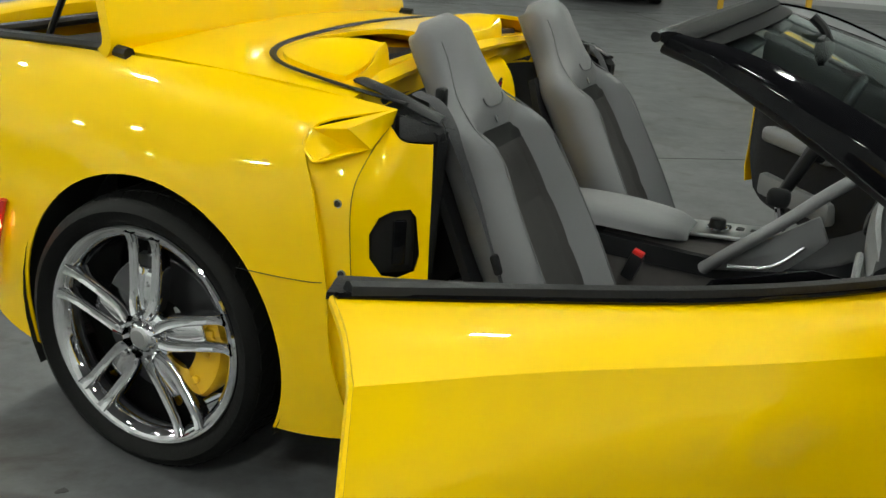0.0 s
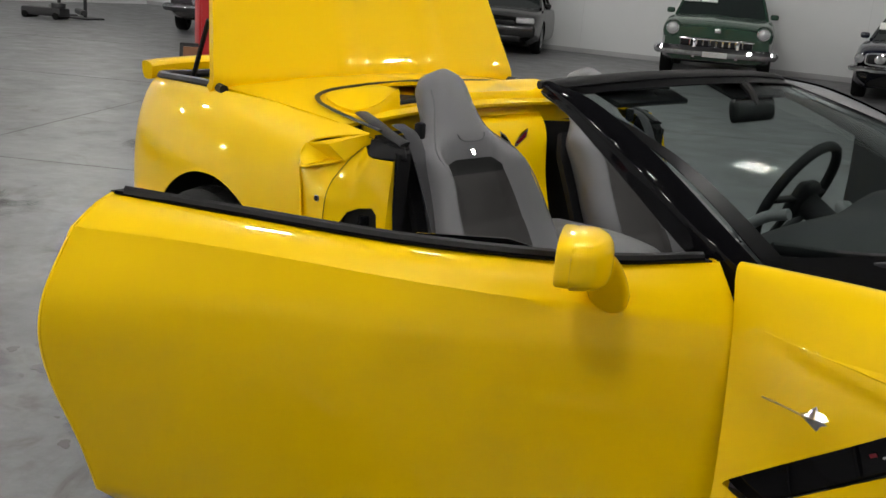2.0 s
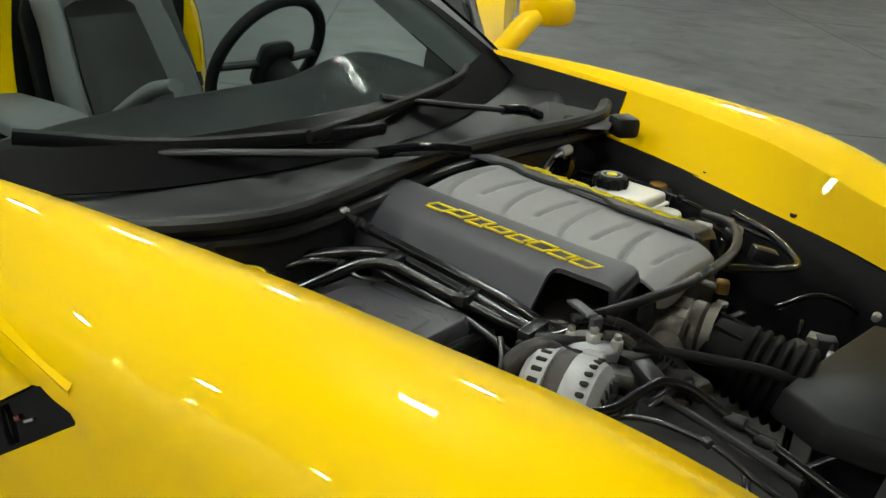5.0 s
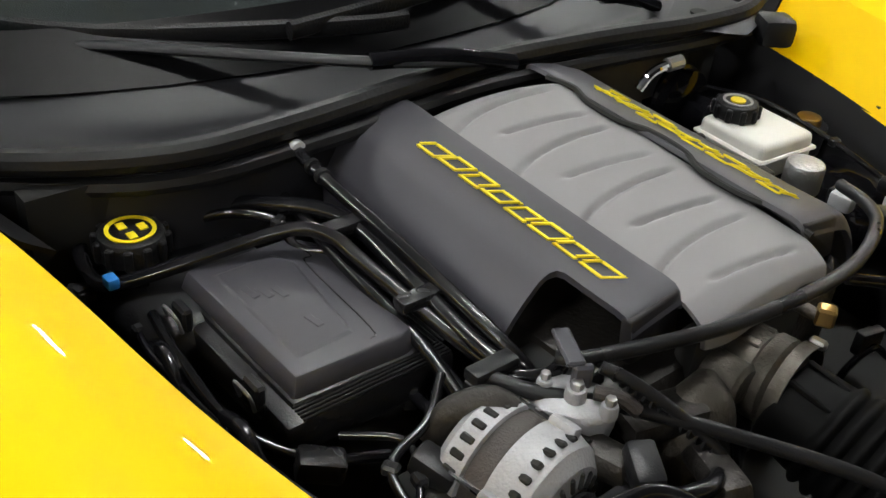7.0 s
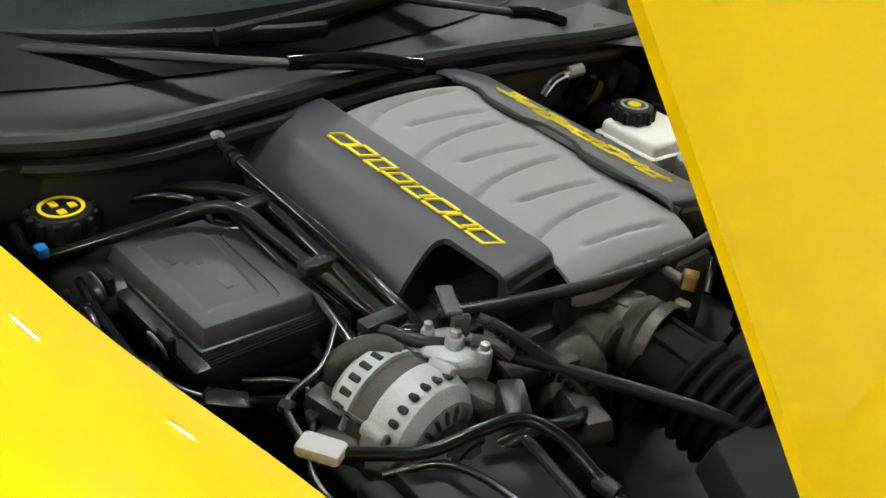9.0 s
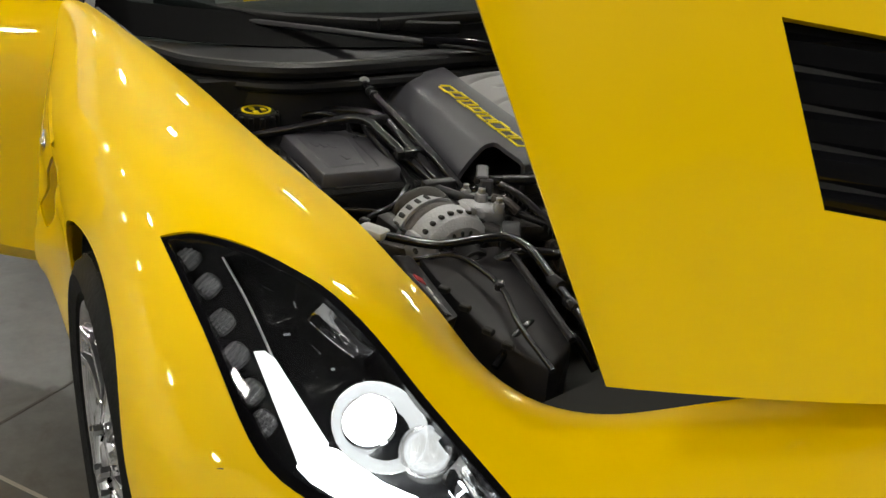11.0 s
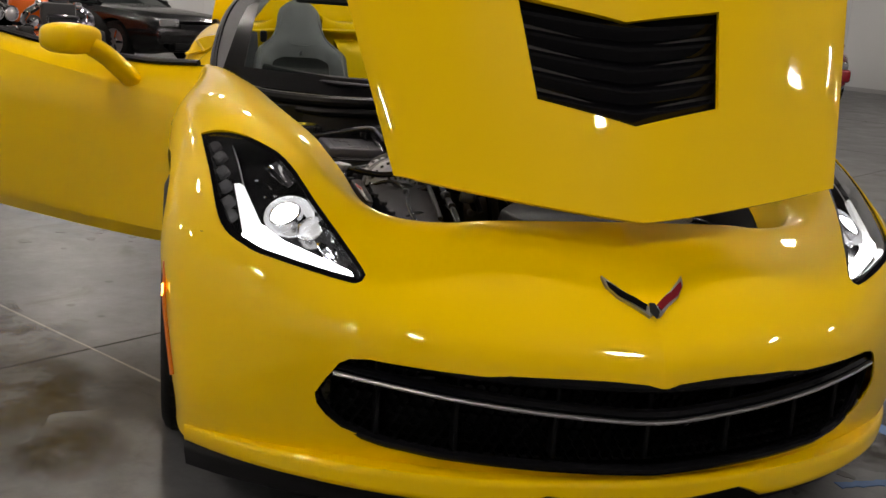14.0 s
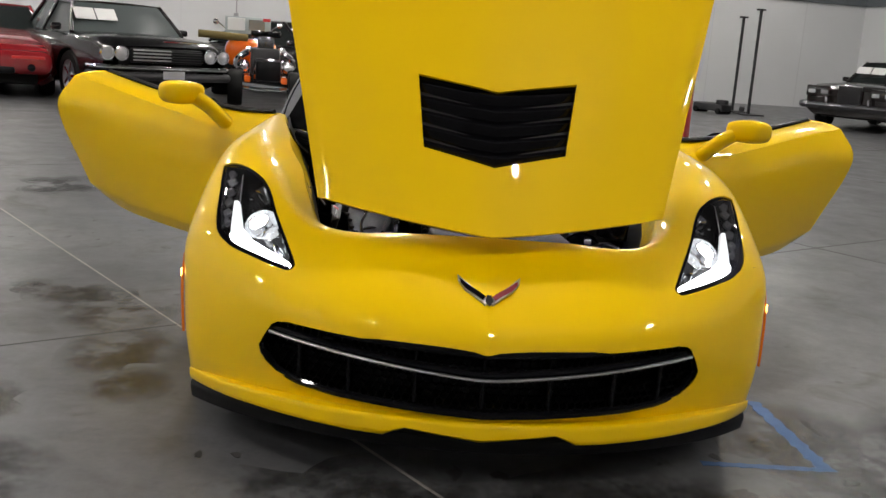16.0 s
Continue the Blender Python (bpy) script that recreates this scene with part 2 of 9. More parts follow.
JOINT_DARK = mat("joint_filler", (0.07, 0.068, 0.065), 0.8)
JOINT_LIGHT = mat("worn_joint_line", (0.36, 0.34, 0.31), 0.8, var=0.3, var_scale=10)


# ---- mesh helpers ----
def cr(pts, k):
    """Catmull-Rom curve through pts, k steps to a segment."""
    p = [Vector(q) for q in pts]
    ext = [2 * p[0] - p[1]] + p + [2 * p[-1] - p[-2]]
    out = []
    for i in range(1, len(ext) - 2):
        a, b, c, d = ext[i - 1:i + 3]
        for j in range(k):
            t = j / k
            out.append(0.5 * (2 * b + (c - a) * t + (2 * a - 5 * b + 4 * c - d) * t * t + (3 * b - a - 3 * c + d) * t ** 3))
    return out + [p[-1].copy()]


def lerp(a, b, t):
    return Vector(a).lerp(Vector(b), t)


def surf(lines, ku, kv):
    rows = [cr(l, ku) for l in lines]
    cols = [cr([r[i] for r in rows], kv) for i in range(len(rows[0]))]
    return [[cols[i][j] for i in range(len(cols))] for j in range(len(cols[0]))]


def fair(grid, n=12):
    """Evens out a grid of points between its edges, which stay."""
    g = np.array([[tuple(p) for p in r] for r in grid])
    for _ in range(n):
        m = (g[:-2, 1:-1] + g[2:, 1:-1] + g[1:-1, :-2] + g[1:-1, 2:]) / 4
        g[1:-1, 1:-1] = 0.5 * g[1:-1, 1:-1] + 0.5 * m
    return [[Vector(p) for p in r] for r in g]


def hull(pts, bevel=0.0):
    """A closed body round the points."""
    b = bmesh.new()
    for p in pts:
        b.verts.new(p)
    r = bmesh.ops.convex_hull(b, input=b.verts[:])
    bmesh.ops.delete(b, geom=[v for v in b.verts if not v.link_faces], context="VERTS")
    bmesh.ops.dissolve_limit(b, angle_limit=0.02, verts=b.verts[:], edges=b.edges[:])
    if bevel:
        bmesh.ops.bevel(b, geom=b.edges[:], offset=bevel, segments=2, affect="EDGES", profile=0.5)
    bmesh.ops.recalc_face_normals(b, faces=b.faces)
    return b


def sheet(grid, thick=0.004, keep=None):
    bm = bmesh.new()
    vs = [[bm.verts.new(p) for p in row] for row in grid]
    for j in range(len(grid) - 1):
        for i in range(len(grid[0]) - 1):
            if keep is None or keep(i, j):
                q = [vs[j][i], vs[j][i + 1], vs[j + 1][i + 1], vs[j + 1][i]]
                try:
                    bm.faces.new(q)
                except ValueError:
                    pass
    bmesh.ops.delete(bm, geom=[v for v in bm.verts if not v.link_faces], context="VERTS")
    bmesh.ops.remove_doubles(bm, verts=bm.verts, dist=0.0003)
    bmesh.ops.recalc_face_normals(bm, faces=bm.faces)
    if thick:
        bmesh.ops.solidify(bm, geom=bm.faces[:], thickness=thick)
        bmesh.ops.recalc_face_normals(bm, faces=bm.faces)
    return bm


def flip(pts, s):
    """The line for the side s: -1 as given (right side), 1 mirrored to the left."""
    return [(x, -s * y, z) for x, y, z in pts]


def part(name, bm, material, parent=None, label="", angle=35, matrix=None):
    me = bpy.data.meshes.new(name)
    bm.to_mesh(me)
    bm.free()
    me.polygons.foreach_set("use_smooth", [True] * len(me.polygons))
    me.set_sharp_from_angle(angle=radians(angle))
    me.materials.append(material)
    ob = new(name, me)
    if parent is not None:
        ob.parent = parent
    if matrix is not None:
        ob.matrix_local = matrix
    if label:
        tagged(ob, label)
    return ob


def thing(name, label, category, group="", matrix=None, kind=""):
    ob = new(name)
    ob.empty_display_size = 0.1
    if matrix is not None:
        ob.matrix_world = matrix
    return tagged(ob, label, category, group, kind)


def rbox(sx, sy, sz, bevel=0.01, seg=2, at=(0, 0, 0), m=None, bm=None, taper=1.0):
    """A rounded box; taper scales its top."""
    b = bmesh.new()
    bmesh.ops.create_cube(b, size=1)
    for v in b.verts:
        k = taper if v.co.z > 0 else 1.0
        v.co = Vector((v.co.x * sx * k, v.co.y * sy * k, v.co.z * sz))
    if bevel:
        bmesh.ops.bevel(b, geom=b.edges[:] + b.verts[:], offset=bevel, segments=seg, affect="EDGES", profile=0.5)
    bmesh.ops.transform(b, matrix=Matrix.Translation(at) @ (m or Matrix()), verts=b.verts)
    if bm is None:
        return b
    join(bm, b)
    return bm


def join(bm, other):
    me = bpy.data.meshes.new("tmp")
    other.to_mesh(me)
    other.free()
    bm.from_mesh(me)
    bpy.data.meshes.remove(me)
    return bm


def cyl(r1, r2, depth, at=(0, 0, 0), axis="z", seg=24, bevel=0.0):
    b = bmesh.new()
    bmesh.ops.create_cone(b, cap_ends=True, segments=seg, radius1=r1, radius2=r2, depth=depth)
    if bevel:
        es = [e for e in b.edges if len(e.link_faces) == 2 and any(len(f.verts) > 4 for f in e.link_faces)]
        bmesh.ops.bevel(b, geom=es, offset=bevel, segments=2, affect="EDGES", profile=0.5)
    rot = {"z": Matrix(), "y": Matrix.Rotation(radians(90), 4, "X"), "x": Matrix.Rotation(radians(90), 4, "Y")}[axis]
    bmesh.ops.transform(b, matrix=Matrix.Translation(at) @ rot, verts=b.verts)
    return b


def lathe(profile, axis="y", seg=48):
    """Turns a profile of (radius, along) round the axis y through the origin."""
    b = bmesh.new()
    rings = []
    for i in range(seg):
        a = 2 * math.pi * i / seg
        rings.append([b.verts.new((r * math.cos(a), h, r * math.sin(a))) for r, h in profile])
    for i in range(seg):
        p, q = rings[i], rings[(i + 1) % seg]
        for j in range(len(profile) - 1):
            b.faces.new((p[j], p[j + 1], q[j + 1], q[j]))
    bmesh.ops.recalc_face_normals(b, faces=b.faces)
    return b


def tube(path, r, k=6, seg=10, flat=1.0):
    pts = cr(path, k)
    b = bmesh.new()
    rings = []
    up = Vector((0, 0, 1))
    for i, p in enumerate(pts):
        d = (pts[min(i + 1, len(pts) - 1)] - pts[max(i - 1, 0)]).normalized()
        if abs(d.dot(up)) > 0.98:
            up = Vector((0, 1, 0))
        s = d.cross(up).normalized()
        u = s.cross(d).normalized()
        up = u
        rings.append([b.verts.new(p + r * (math.cos(2 * math.pi * j / seg) * s + flat * math.sin(2 * math.pi * j / seg) * u)) for j in range(seg)])
    for a, c in zip(rings, rings[1:]):
        for j in range(seg):
            b.faces.new((a[j], a[(j + 1) % seg], c[(j + 1) % seg], c[j]))
    b.faces.new(rings[0])
    b.faces.new(rings[-1][::-1])
    bmesh.ops.recalc_face_normals(b, faces=b.faces)
    return b


def prism(poly, a, b_, axis="y"):
    """A closed prism over a polygon in the two other axes, from a to b_ along the axis."""
    b = bmesh.new()
    def pt(p, h):
        return {"y": (p[0], h, p[1]), "x": (h, p[0], p[1]), "z": (p[0], p[1], h)}[axis]
    lo = [b.verts.new(pt(p, a)) for p in poly]
    hi = [b.verts.new(pt(p, b_)) for p in poly]
    b.faces.new(lo)
    b.faces.new(hi[::-1])
    n = len(poly)
    for i in range(n):
        b.faces.new((lo[i], hi[i], hi[(i + 1) % n], lo[(i + 1) % n]))
    bmesh.ops.recalc_face_normals(b, faces=b.faces)
    return b


def prism_along(poly, way):
    """A closed prism over a polygon in space, swept along way to both sides."""
    b = bmesh.new()
    w = Vector(way)
    lo = [b.verts.new(Vector(p) - w) for p in poly]
    hi = [b.verts.new(Vector(p) + w) for p in poly]
    b.faces.new(lo)
    b.faces.new(hi[::-1])
    n = len(poly)
    for i in range(n):
        b.faces.new((lo[i], hi[i], hi[(i + 1) % n], lo[(i + 1) % n]))
    bmesh.ops.recalc_face_normals(b, faces=b.faces)
    return b


def carve(bm, cutters, operation="DIFFERENCE"):
    """The mesh bm with the closed meshes in cutters taken out of it."""
    me = bpy.data.meshes.new("tmp_body")
    bm.to_mesh(me)
    bm.free()
    ob = new("tmp_body", me)
    tmp = []
    for c in cutters:
        cm = bpy.data.meshes.new("tmp_cut")
        c.to_mesh(cm)
        c.free()
        co = new("tmp_cut", cm)
        tmp.append(co)
        md = ob.modifiers.new("cut", "BOOLEAN")
        md.operation, md.solver, md.object = operation, "EXACT", co
    dg = bpy.context.evaluated_depsgraph_get()
    dg.update()
    out = bmesh.new()
    out.from_mesh(ob.evaluated_get(dg).to_mesh())
    ob.evaluated_get(dg).to_mesh_clear()
    for o in [ob] + tmp:
        m = o.data
        bpy.data.objects.remove(o)
        bpy.data.meshes.remove(m)
    return out

# ---- the hall ----
ROOM = pose(-3, 4, 0, 0, 0, 12)          # the hall stands at an angle to the sports car
inv = ROOM.inverted()
X0, X1, Y0, Y1, HALL = -22.0, 16.0, -20.0, 14.0, 6.6


def hall_box(name, a, b, material, label="", kind="structure", bevel=0.0):
    c = [(p + q) / 2 for p, q in zip(a, b)]
    s = [abs(q - p) for p, q in zip(a, b)]
    ob = part(name, rbox(*s, bevel=bevel, at=c), material, matrix=ROOM)
    return tagged(ob, label, kind=kind)


hall_box("floor", (X0, Y0, -0.2), (X1, Y1, 0.0), CONCRETE, "grey polished concrete floor with stains and drips")
hall_box("ceiling", (X0, Y0, HALL), (X1, Y1, HALL + 0.2), CEILING, "grey metal deck ceiling")
hall_box("wall_west", (X0 - 0.3, Y0, -0.2), (X0, Y1, HALL), WALL, "white painted panel wall")
hall_box("wall_east", (X1, Y0, -0.2), (X1 + 0.3, Y1, HALL), WALL, "white painted panel wall")
hall_box("wall_north", (X0 - 0.3, Y1, -0.2), (X1 + 0.3, Y1 + 0.3, HALL), WALL, "white painted panel wall")
hall_box("wall_south", (X0 - 0.3, Y0 - 0.3, -0.2), (X1 + 0.3, Y0, HALL), WALL, "white painted panel wall")
hall_box("trim", (X0, Y0, 3.1), (X0 + 0.06, Y1, 3.35), WALL_GREY, "dark grey steel band along the wall")
hall_box("trim", (X0, Y1 - 0.06, 3.1), (X1, Y1, 3.35), WALL_GREY, "dark grey steel band along the wall")
for wy in range(-18, 14, 3):
    hall_box("wall_joint", (X0, wy - 0.005, 0), (X0 + 0.006, wy + 0.005, 3.1), WALL_JOINT, "vertical joint between wall panels")
for wx in range(-20, 16, 3):
    hall_box("wall_joint", (wx - 0.005, Y1 - 0.006, 0), (wx + 0.005, Y1, 3.1), WALL_JOINT, "vertical joint between wall panels")
hall_box("baseboard", (X0, Y1 - 0.012, 0), (X1, Y1, 0.10), LABEL_GREY, "grey painted strip at the foot of the wall")

# saw-cut joints in the slab and the taped mark
def floor_strip(name, a, b, w, material, label, h=0.0015):
    a, b = Vector((*a, 0)), Vector((*b, 0))
    d = (b - a).normalized()
    s = Vector((-d.y, d.x, 0)) * w / 2
    bm = bmesh.new()
    n = 24
    lo, hi = [], []
    for i in range(n + 1):
        p = a.lerp(b, i / n)
        k = 1 + 0.35 * math.sin(i * 2.3) * math.sin(i * 0.7)
        lo.append(bm.verts.new((p - s * k) + Vector((0, 0, h))))
        hi.append(bm.verts.new((p + s * k) + Vector((0, 0, h))))
    for i in range(n):
        bm.faces.new((lo[i], lo[i + 1], hi[i + 1], hi[i]))
    bmesh.ops.recalc_face_normals(bm, faces=bm.faces)
    ex = bmesh.ops.extrude_face_region(bm, geom=bm.faces[:])
    bmesh.ops.translate(bm, verts=[v for v in ex["geom"] if isinstance(v, bmesh.types.BMVert)], vec=(0, 0, -h - 0.004))
    bmesh.ops.recalc_face_normals(bm, faces=bm.faces)
    return tagged(part(name, bm, material), label, kind="structure")


jd = Vector((0.81, 0.59)).normalized()
jp = Vector((-0.62, -1.14))
floor_strip("floor_joint", jp - jd * 9, jp + jd * 12, 0.009, JOINT_LIGHT, "worn pale saw cut in the concrete")
jq = Vector((-jd.y, jd.x))
floor_strip("floor_joint", jp - jq * 5, jp + jq * 9, 0.007, JOINT_DARK, "dark saw cut in the concrete")
for k in (-3, -2, -1, 1, 2):
    floor_strip("floor_joint", jp + jd * 4.6 * k - jq * 9, jp + jd * 4.6 * k + jq * 14, 0.007, JOINT_DARK, "dark saw cut in the concrete")
for k in (-1, 1, 2, 3):
    floor_strip("floor_joint", jp + jq * 4.6 * k - jd * 13, jp + jq * 4.6 * k + jd * 9, 0.008, JOINT_DARK, "dark saw cut in the concrete")
floor_strip("floor_tape", (-0.10, 1.07), (0.50, 1.11), 0.050, TAPE, "worn strip of blue masking tape on the floor", 0.002)
floor_strip("floor_tape", (0.49, 1.09), (0.49, 0.72), 0.028, TAPE, "worn strip of blue masking tape on the floor", 0.002)

# drips, oil stains and painted shade on the slab, each a thin film with its own outline
def blot(x, y, r, material, label, seed, ax=1.0, h=0.0012):
    rnd = random.Random(seed)
    ph = [rnd.uniform(0, 6.28) for _ in range(4)]
    bm = bmesh.new()
    vs = []
    for i in range(36):
        a = 2 * math.pi * i / 36
        k = r * (1 + 0.22 * math.sin(2 * a + ph[0]) + 0.14 * math.sin(3 * a + ph[1]) + 0.09 * math.sin(5 * a + ph[2]) + 0.05 * math.sin(9 * a + ph[3]))
        vs.append(bm.verts.new((x + k * math.cos(a) * ax, y + k * math.sin(a) / ax, h)))
    bm.faces.new(vs)
    ex = bmesh.ops.extrude_face_region(bm, geom=bm.faces[:])
    bmesh.ops.translate(bm, verts=[v for v in ex["geom"] if isinstance(v, bmesh.types.BMVert)], vec=(0, 0, -h * 0.8))
    bmesh.ops.recalc_face_normals(bm, faces=bm.faces)
    return tagged(part("floor_patch", bm, material), label, kind="structure")


OIL = mat("dried_oil", (0.03, 0.029, 0.027), 0.35, var=0.3, var_scale=30)
rd = random.Random(11)
for k in range(34):
    bx, by = rd.uniform(-3.5, -2.0), -1.02 - abs(rd.gauss(0, 0.28))
    blot(bx, by, rd.choice((0.008, 0.012, 0.016, 0.022, 0.028)), OIL, "small dark oil drip on the concrete", 100 + k, rd.uniform(0.8, 1.3))
for k in range(26):
    blot(rd.uniform(-5.0, -1.9), rd.uniform(-2.6, -1.2), rd.choice((0.006, 0.009, 0.012, 0.018)), OIL, "small dark oil drip on the concrete", 200 + k, rd.uniform(0.6, 1.7))

BROWN_STAIN = stain("brown_oil_stain", (0.055, 0.045, 0.03), 3.0)
STAIN_SHADE = stain("dark_stain_and_shade", (0.04, 0.039, 0.038), 8.0)
for k, (bx, by, r, ax) in enumerate(((-0.25, -1.30, 0.30, 1.3), (0.12, -1.12, 0.20, 1.0), (-0.75, -1.45, 0.34, 1.2), (0.35, -1.55, 0.22, 1.2), (-0.1, -1.9, 0.30, 1.4))):
    blot(bx, by, r, BROWN_STAIN, "brown oil stain soaked into the concrete", 300 + k, ax, 0.0016 + 0.0003 * k)
for k, (bx, by, r, ax) in enumerate(((-3.3, -1.5, 0.35, 1.2), (-2.6, -1.25, 0.25, 1.4), (-4.2, -1.7, 0.4, 1.0), (-5.5, -0.6, 0.5, 1.3), (0.9, -1.4, 0.35, 1.1), (-6.5, 1.5, 0.6, 1.2), (-3.9, -2.7, 0.45, 1.1))):
    blot(bx, by, r, STAIN_SHADE, "dark patch on the concrete, stain and painted shade", 320 + k, ax, 0.0017 + 0.0003 * k)

for k in range(34):
    blot(rd.uniform(0.05, 1.0), rd.uniform(0.55, 1.75), rd.choice((0.010, 0.014, 0.020, 0.030)), OIL, "small dark oil drip on the concrete", 400 + k, rd.uniform(1.0, 1.7))
for k in range(16):
    blot(rd.uniform(0.55, 1.1), rd.uniform(-0.8, 0.6), rd.choice((0.010, 0.016, 0.026)), OIL, "small dark oil drip on the concrete", 440 + k, rd.uniform(1.0, 1.7))
# dark blots that paint the car's shadow on the floor round the nose
for k, (bx, by, r, ax) in enumerate(((0.50, 1.15, 0.50, 1.0), (0.85, 0.45, 0.42, 0.9), (0.90, -0.35, 0.42, 0.9), (0.25, 1.65, 0.40, 1.0))):
    blot(bx, by, r, STAIN_SHADE, "dark patch on the concrete, stain and painted shade", 460 + k, ax, 0.0017 + 0.0003 * k)
for k, (bx, by, r, ax) in enumerate(((-1.05, -1.75, 0.26, 0.9), (0.30, 0.98, 0.20, 1.2))):
    blot(bx, by, r, BROWN_STAIN, "brown oil stain soaked into the concrete", 470 + k, ax, 0.0040 + 0.0003 * k)

# rows of light panels under the ceiling
lamp = thing("ceiling_light", "white rectangular panel light hung under the ceiling", "ceiling light", "rows of hall lights")
b = rbox(0.70, 0.42, 0.09, 0.01)
part("housing", b, LAMP_BODY, lamp)
part("rod", rbox(0.02, 0.02, 0.36, 0.004, 1, at=(0.25, 0, 0.2)), LAMP_BODY, lamp)
part("rod", rbox(0.02, 0.02, 0.36, 0.004, 1, at=(-0.25, 0, 0.2)), LAMP_BODY, lamp)
part("diffuser", rbox(0.64, 0.36, 0.06, 0.012, at=(0, 0, -0.070)), DIFFUSER, lamp)
first = True
for i in range(5):
    for j in range(5 if i % 2 == 0 else 4):      # the last row, added to brighten the north side, has every other lamp
        m = ROOM @ pose(-18.5 + i * 6.6, -17.2 + j * 6.6, HALL - 0.35)
        if first:
            lamp.matrix_world = m
            first = False
        else:
            copy_thing(lamp, m)

# ---- the yellow sports car: x forward, the front axle near x = 0 ----
car = thing("sports_car", "bright yellow convertible sports car with hood, trunk and both doors open", "car")
FX, RX = -0.04, -2.655                   # axles
FR, RR = 0.37, 0.382                     # wheel arch radii

# feature lines of the right front corner, from the door round to the nose
def front_lines():
    v0 = [(-0.835, -0.85, 0.20), (-0.62, -0.87, 0.19), (-0.35, -0.87, 0.18), (-0.04, -0.87, 0.18), (0.348, -0.872, 0.155), (0.48, -0.80, 0.165), (0.63, -0.63, 0.175), (0.80, -0.32, 0.20), (0.85, 0, 0.20)]
    v1 = [(-0.835, -0.92, 0.31), (-0.62, -0.905, 0.30), (-0.35, -0.90, 0.30), (-0.04, -0.90, 0.30), (0.39, -0.888, 0.295), (0.53, -0.79, 0.285), (0.688, -0.566, 0.28), (0.82, -0.29, 0.268), (0.868, 0, 0.264)]
    v2 = [(-0.84, -0.905, 0.45), (-0.63, -0.88, 0.45), (-0.35, -0.89, 0.45), (-0.04, -0.915, 0.45), (0.33, -0.905, 0.45), (0.50, -0.81, 0.45), (0.73, -0.568, 0.451), (0.85, -0.30, 0.447), (0.897, 0, 0.441)]
    v3 = [(-0.852, -0.885, 0.60), (-0.65, -0.905, 0.63), (-0.35, -0.90, 0.62), (-0.04, -0.92, 0.60), (0.313, -0.907, 0.581), (0.44, -0.80, 0.617), (0.64, -0.585, 0.575), (0.765, -0.28, 0.557), (0.812, 0, 0.537)]
    v4 = [(-0.88, -0.845, 0.75), (-0.65, -0.875, 0.76), (-0.33, -0.90, 0.775), (-0.06, -0.875, 0.79), (0.15, -0.825, 0.772), (0.38, -0.67, 0.725), (0.59, -0.505, 0.635), (0.69, -0.26, 0.622), (0.725, 0, 0.605)]
    v5 = [(-0.905, -0.815, 0.857), (-0.65, -0.80, 0.875), (-0.35, -0.775, 0.875), (-0.08, -0.745, 0.86), (0.14, -0.69, 0.82), (0.33, -0.605, 0.755), (0.53, -0.49, 0.672), (0.62, -0.25, 0.668), (0.65, 0, 0.655)]
    v6 = [(-0.90, -0.77, 0.862), (-0.66, -0.74, 0.864), (-0.33, -0.68, 0.844), (-0.08, -0.64, 0.82), (0.14, -0.575, 0.776), (0.30, -0.54, 0.735), (0.482, -0.462, 0.652), (0.58, -0.25, 0.675), (0.605, 0, 0.682)]
    v7 = [(-0.90, -0.73, 0.78), (-0.66, -0.68, 0.76), (-0.33, -0.62, 0.73), (-0.08, -0.57, 0.70), (0.14, -0.535, 0.67), (0.30, -0.50, 0.635), (0.455, -0.43, 0.58), (0.55, -0.24, 0.61), (0.57, 0, 0.615)]
    return [v0, v1, v2, v3, v4, v5, v6, v7]


KU, KV = 12, 10
# headlight: its own frame, u from the outer top corner to the tip, v across, w outwards
HL_O, HL_U, HL_V, HL_W = Vector((0.119, -0.8276, 0.7664)), Vector((0.8244, 0.4731, -0.3108)), Vector((-0.2524, 0.7986, 0.5464)), Vector((0.5067, -0.372, 0.7778))
HL_TOP = [(0.0, 0.0), (0.030, 0.026), (0.064, 0.042), (0.122, 0.060), (0.190, 0.071), (0.245, 0.0745), (0.32, 0.066), (0.42, 0.0445), (0.534, 0.025), (0.628, 0.008), (0.643, 0.0), (0.647, -0.010)]
HL_LOW = [(0.0, 0.0), (0.093, -0.035), (0.148, -0.056), (0.206, -0.081), (0.266, -0.1075), (0.312, -0.1235), (0.355, -0.128), (0.395, -0.123), (0.446, -0.112), (0.56, -0.066), (0.630, -0.031), (0.643, -0.021), (0.647, -0.010)]


def hl_w(u, v):
    """How far the lamp's skin bulges at u, v."""
    return 0.2408 * u - 0.4646 * u * u + 0.1898 * u ** 3 - 0.565 * v * v


def hl(u, v, w, s):
    p = HL_O + HL_U * u + HL_V * v + HL_W * (hl_w(u, v) + w)
    return Vector((p.x, -s * p.y, p.z))


def hl_ring(k=2):
    """The lamp's outline, closed, with soft corners."""
    a = [(p.x, p.y) for p in cr([(u, v, 0) for u, v in HL_TOP], k)]
    b = [(p.x, p.y) for p in cr([(u, v, 0) for u, v in HL_LOW], k)]
    return a + b[-2:0:-1]


def hl_cut(s):
    w = HL_W * 0.14
    return prism_along([hl(u, v, 0, s) for u, v in hl_ring()], (w.x, -s * w.y, w.z))


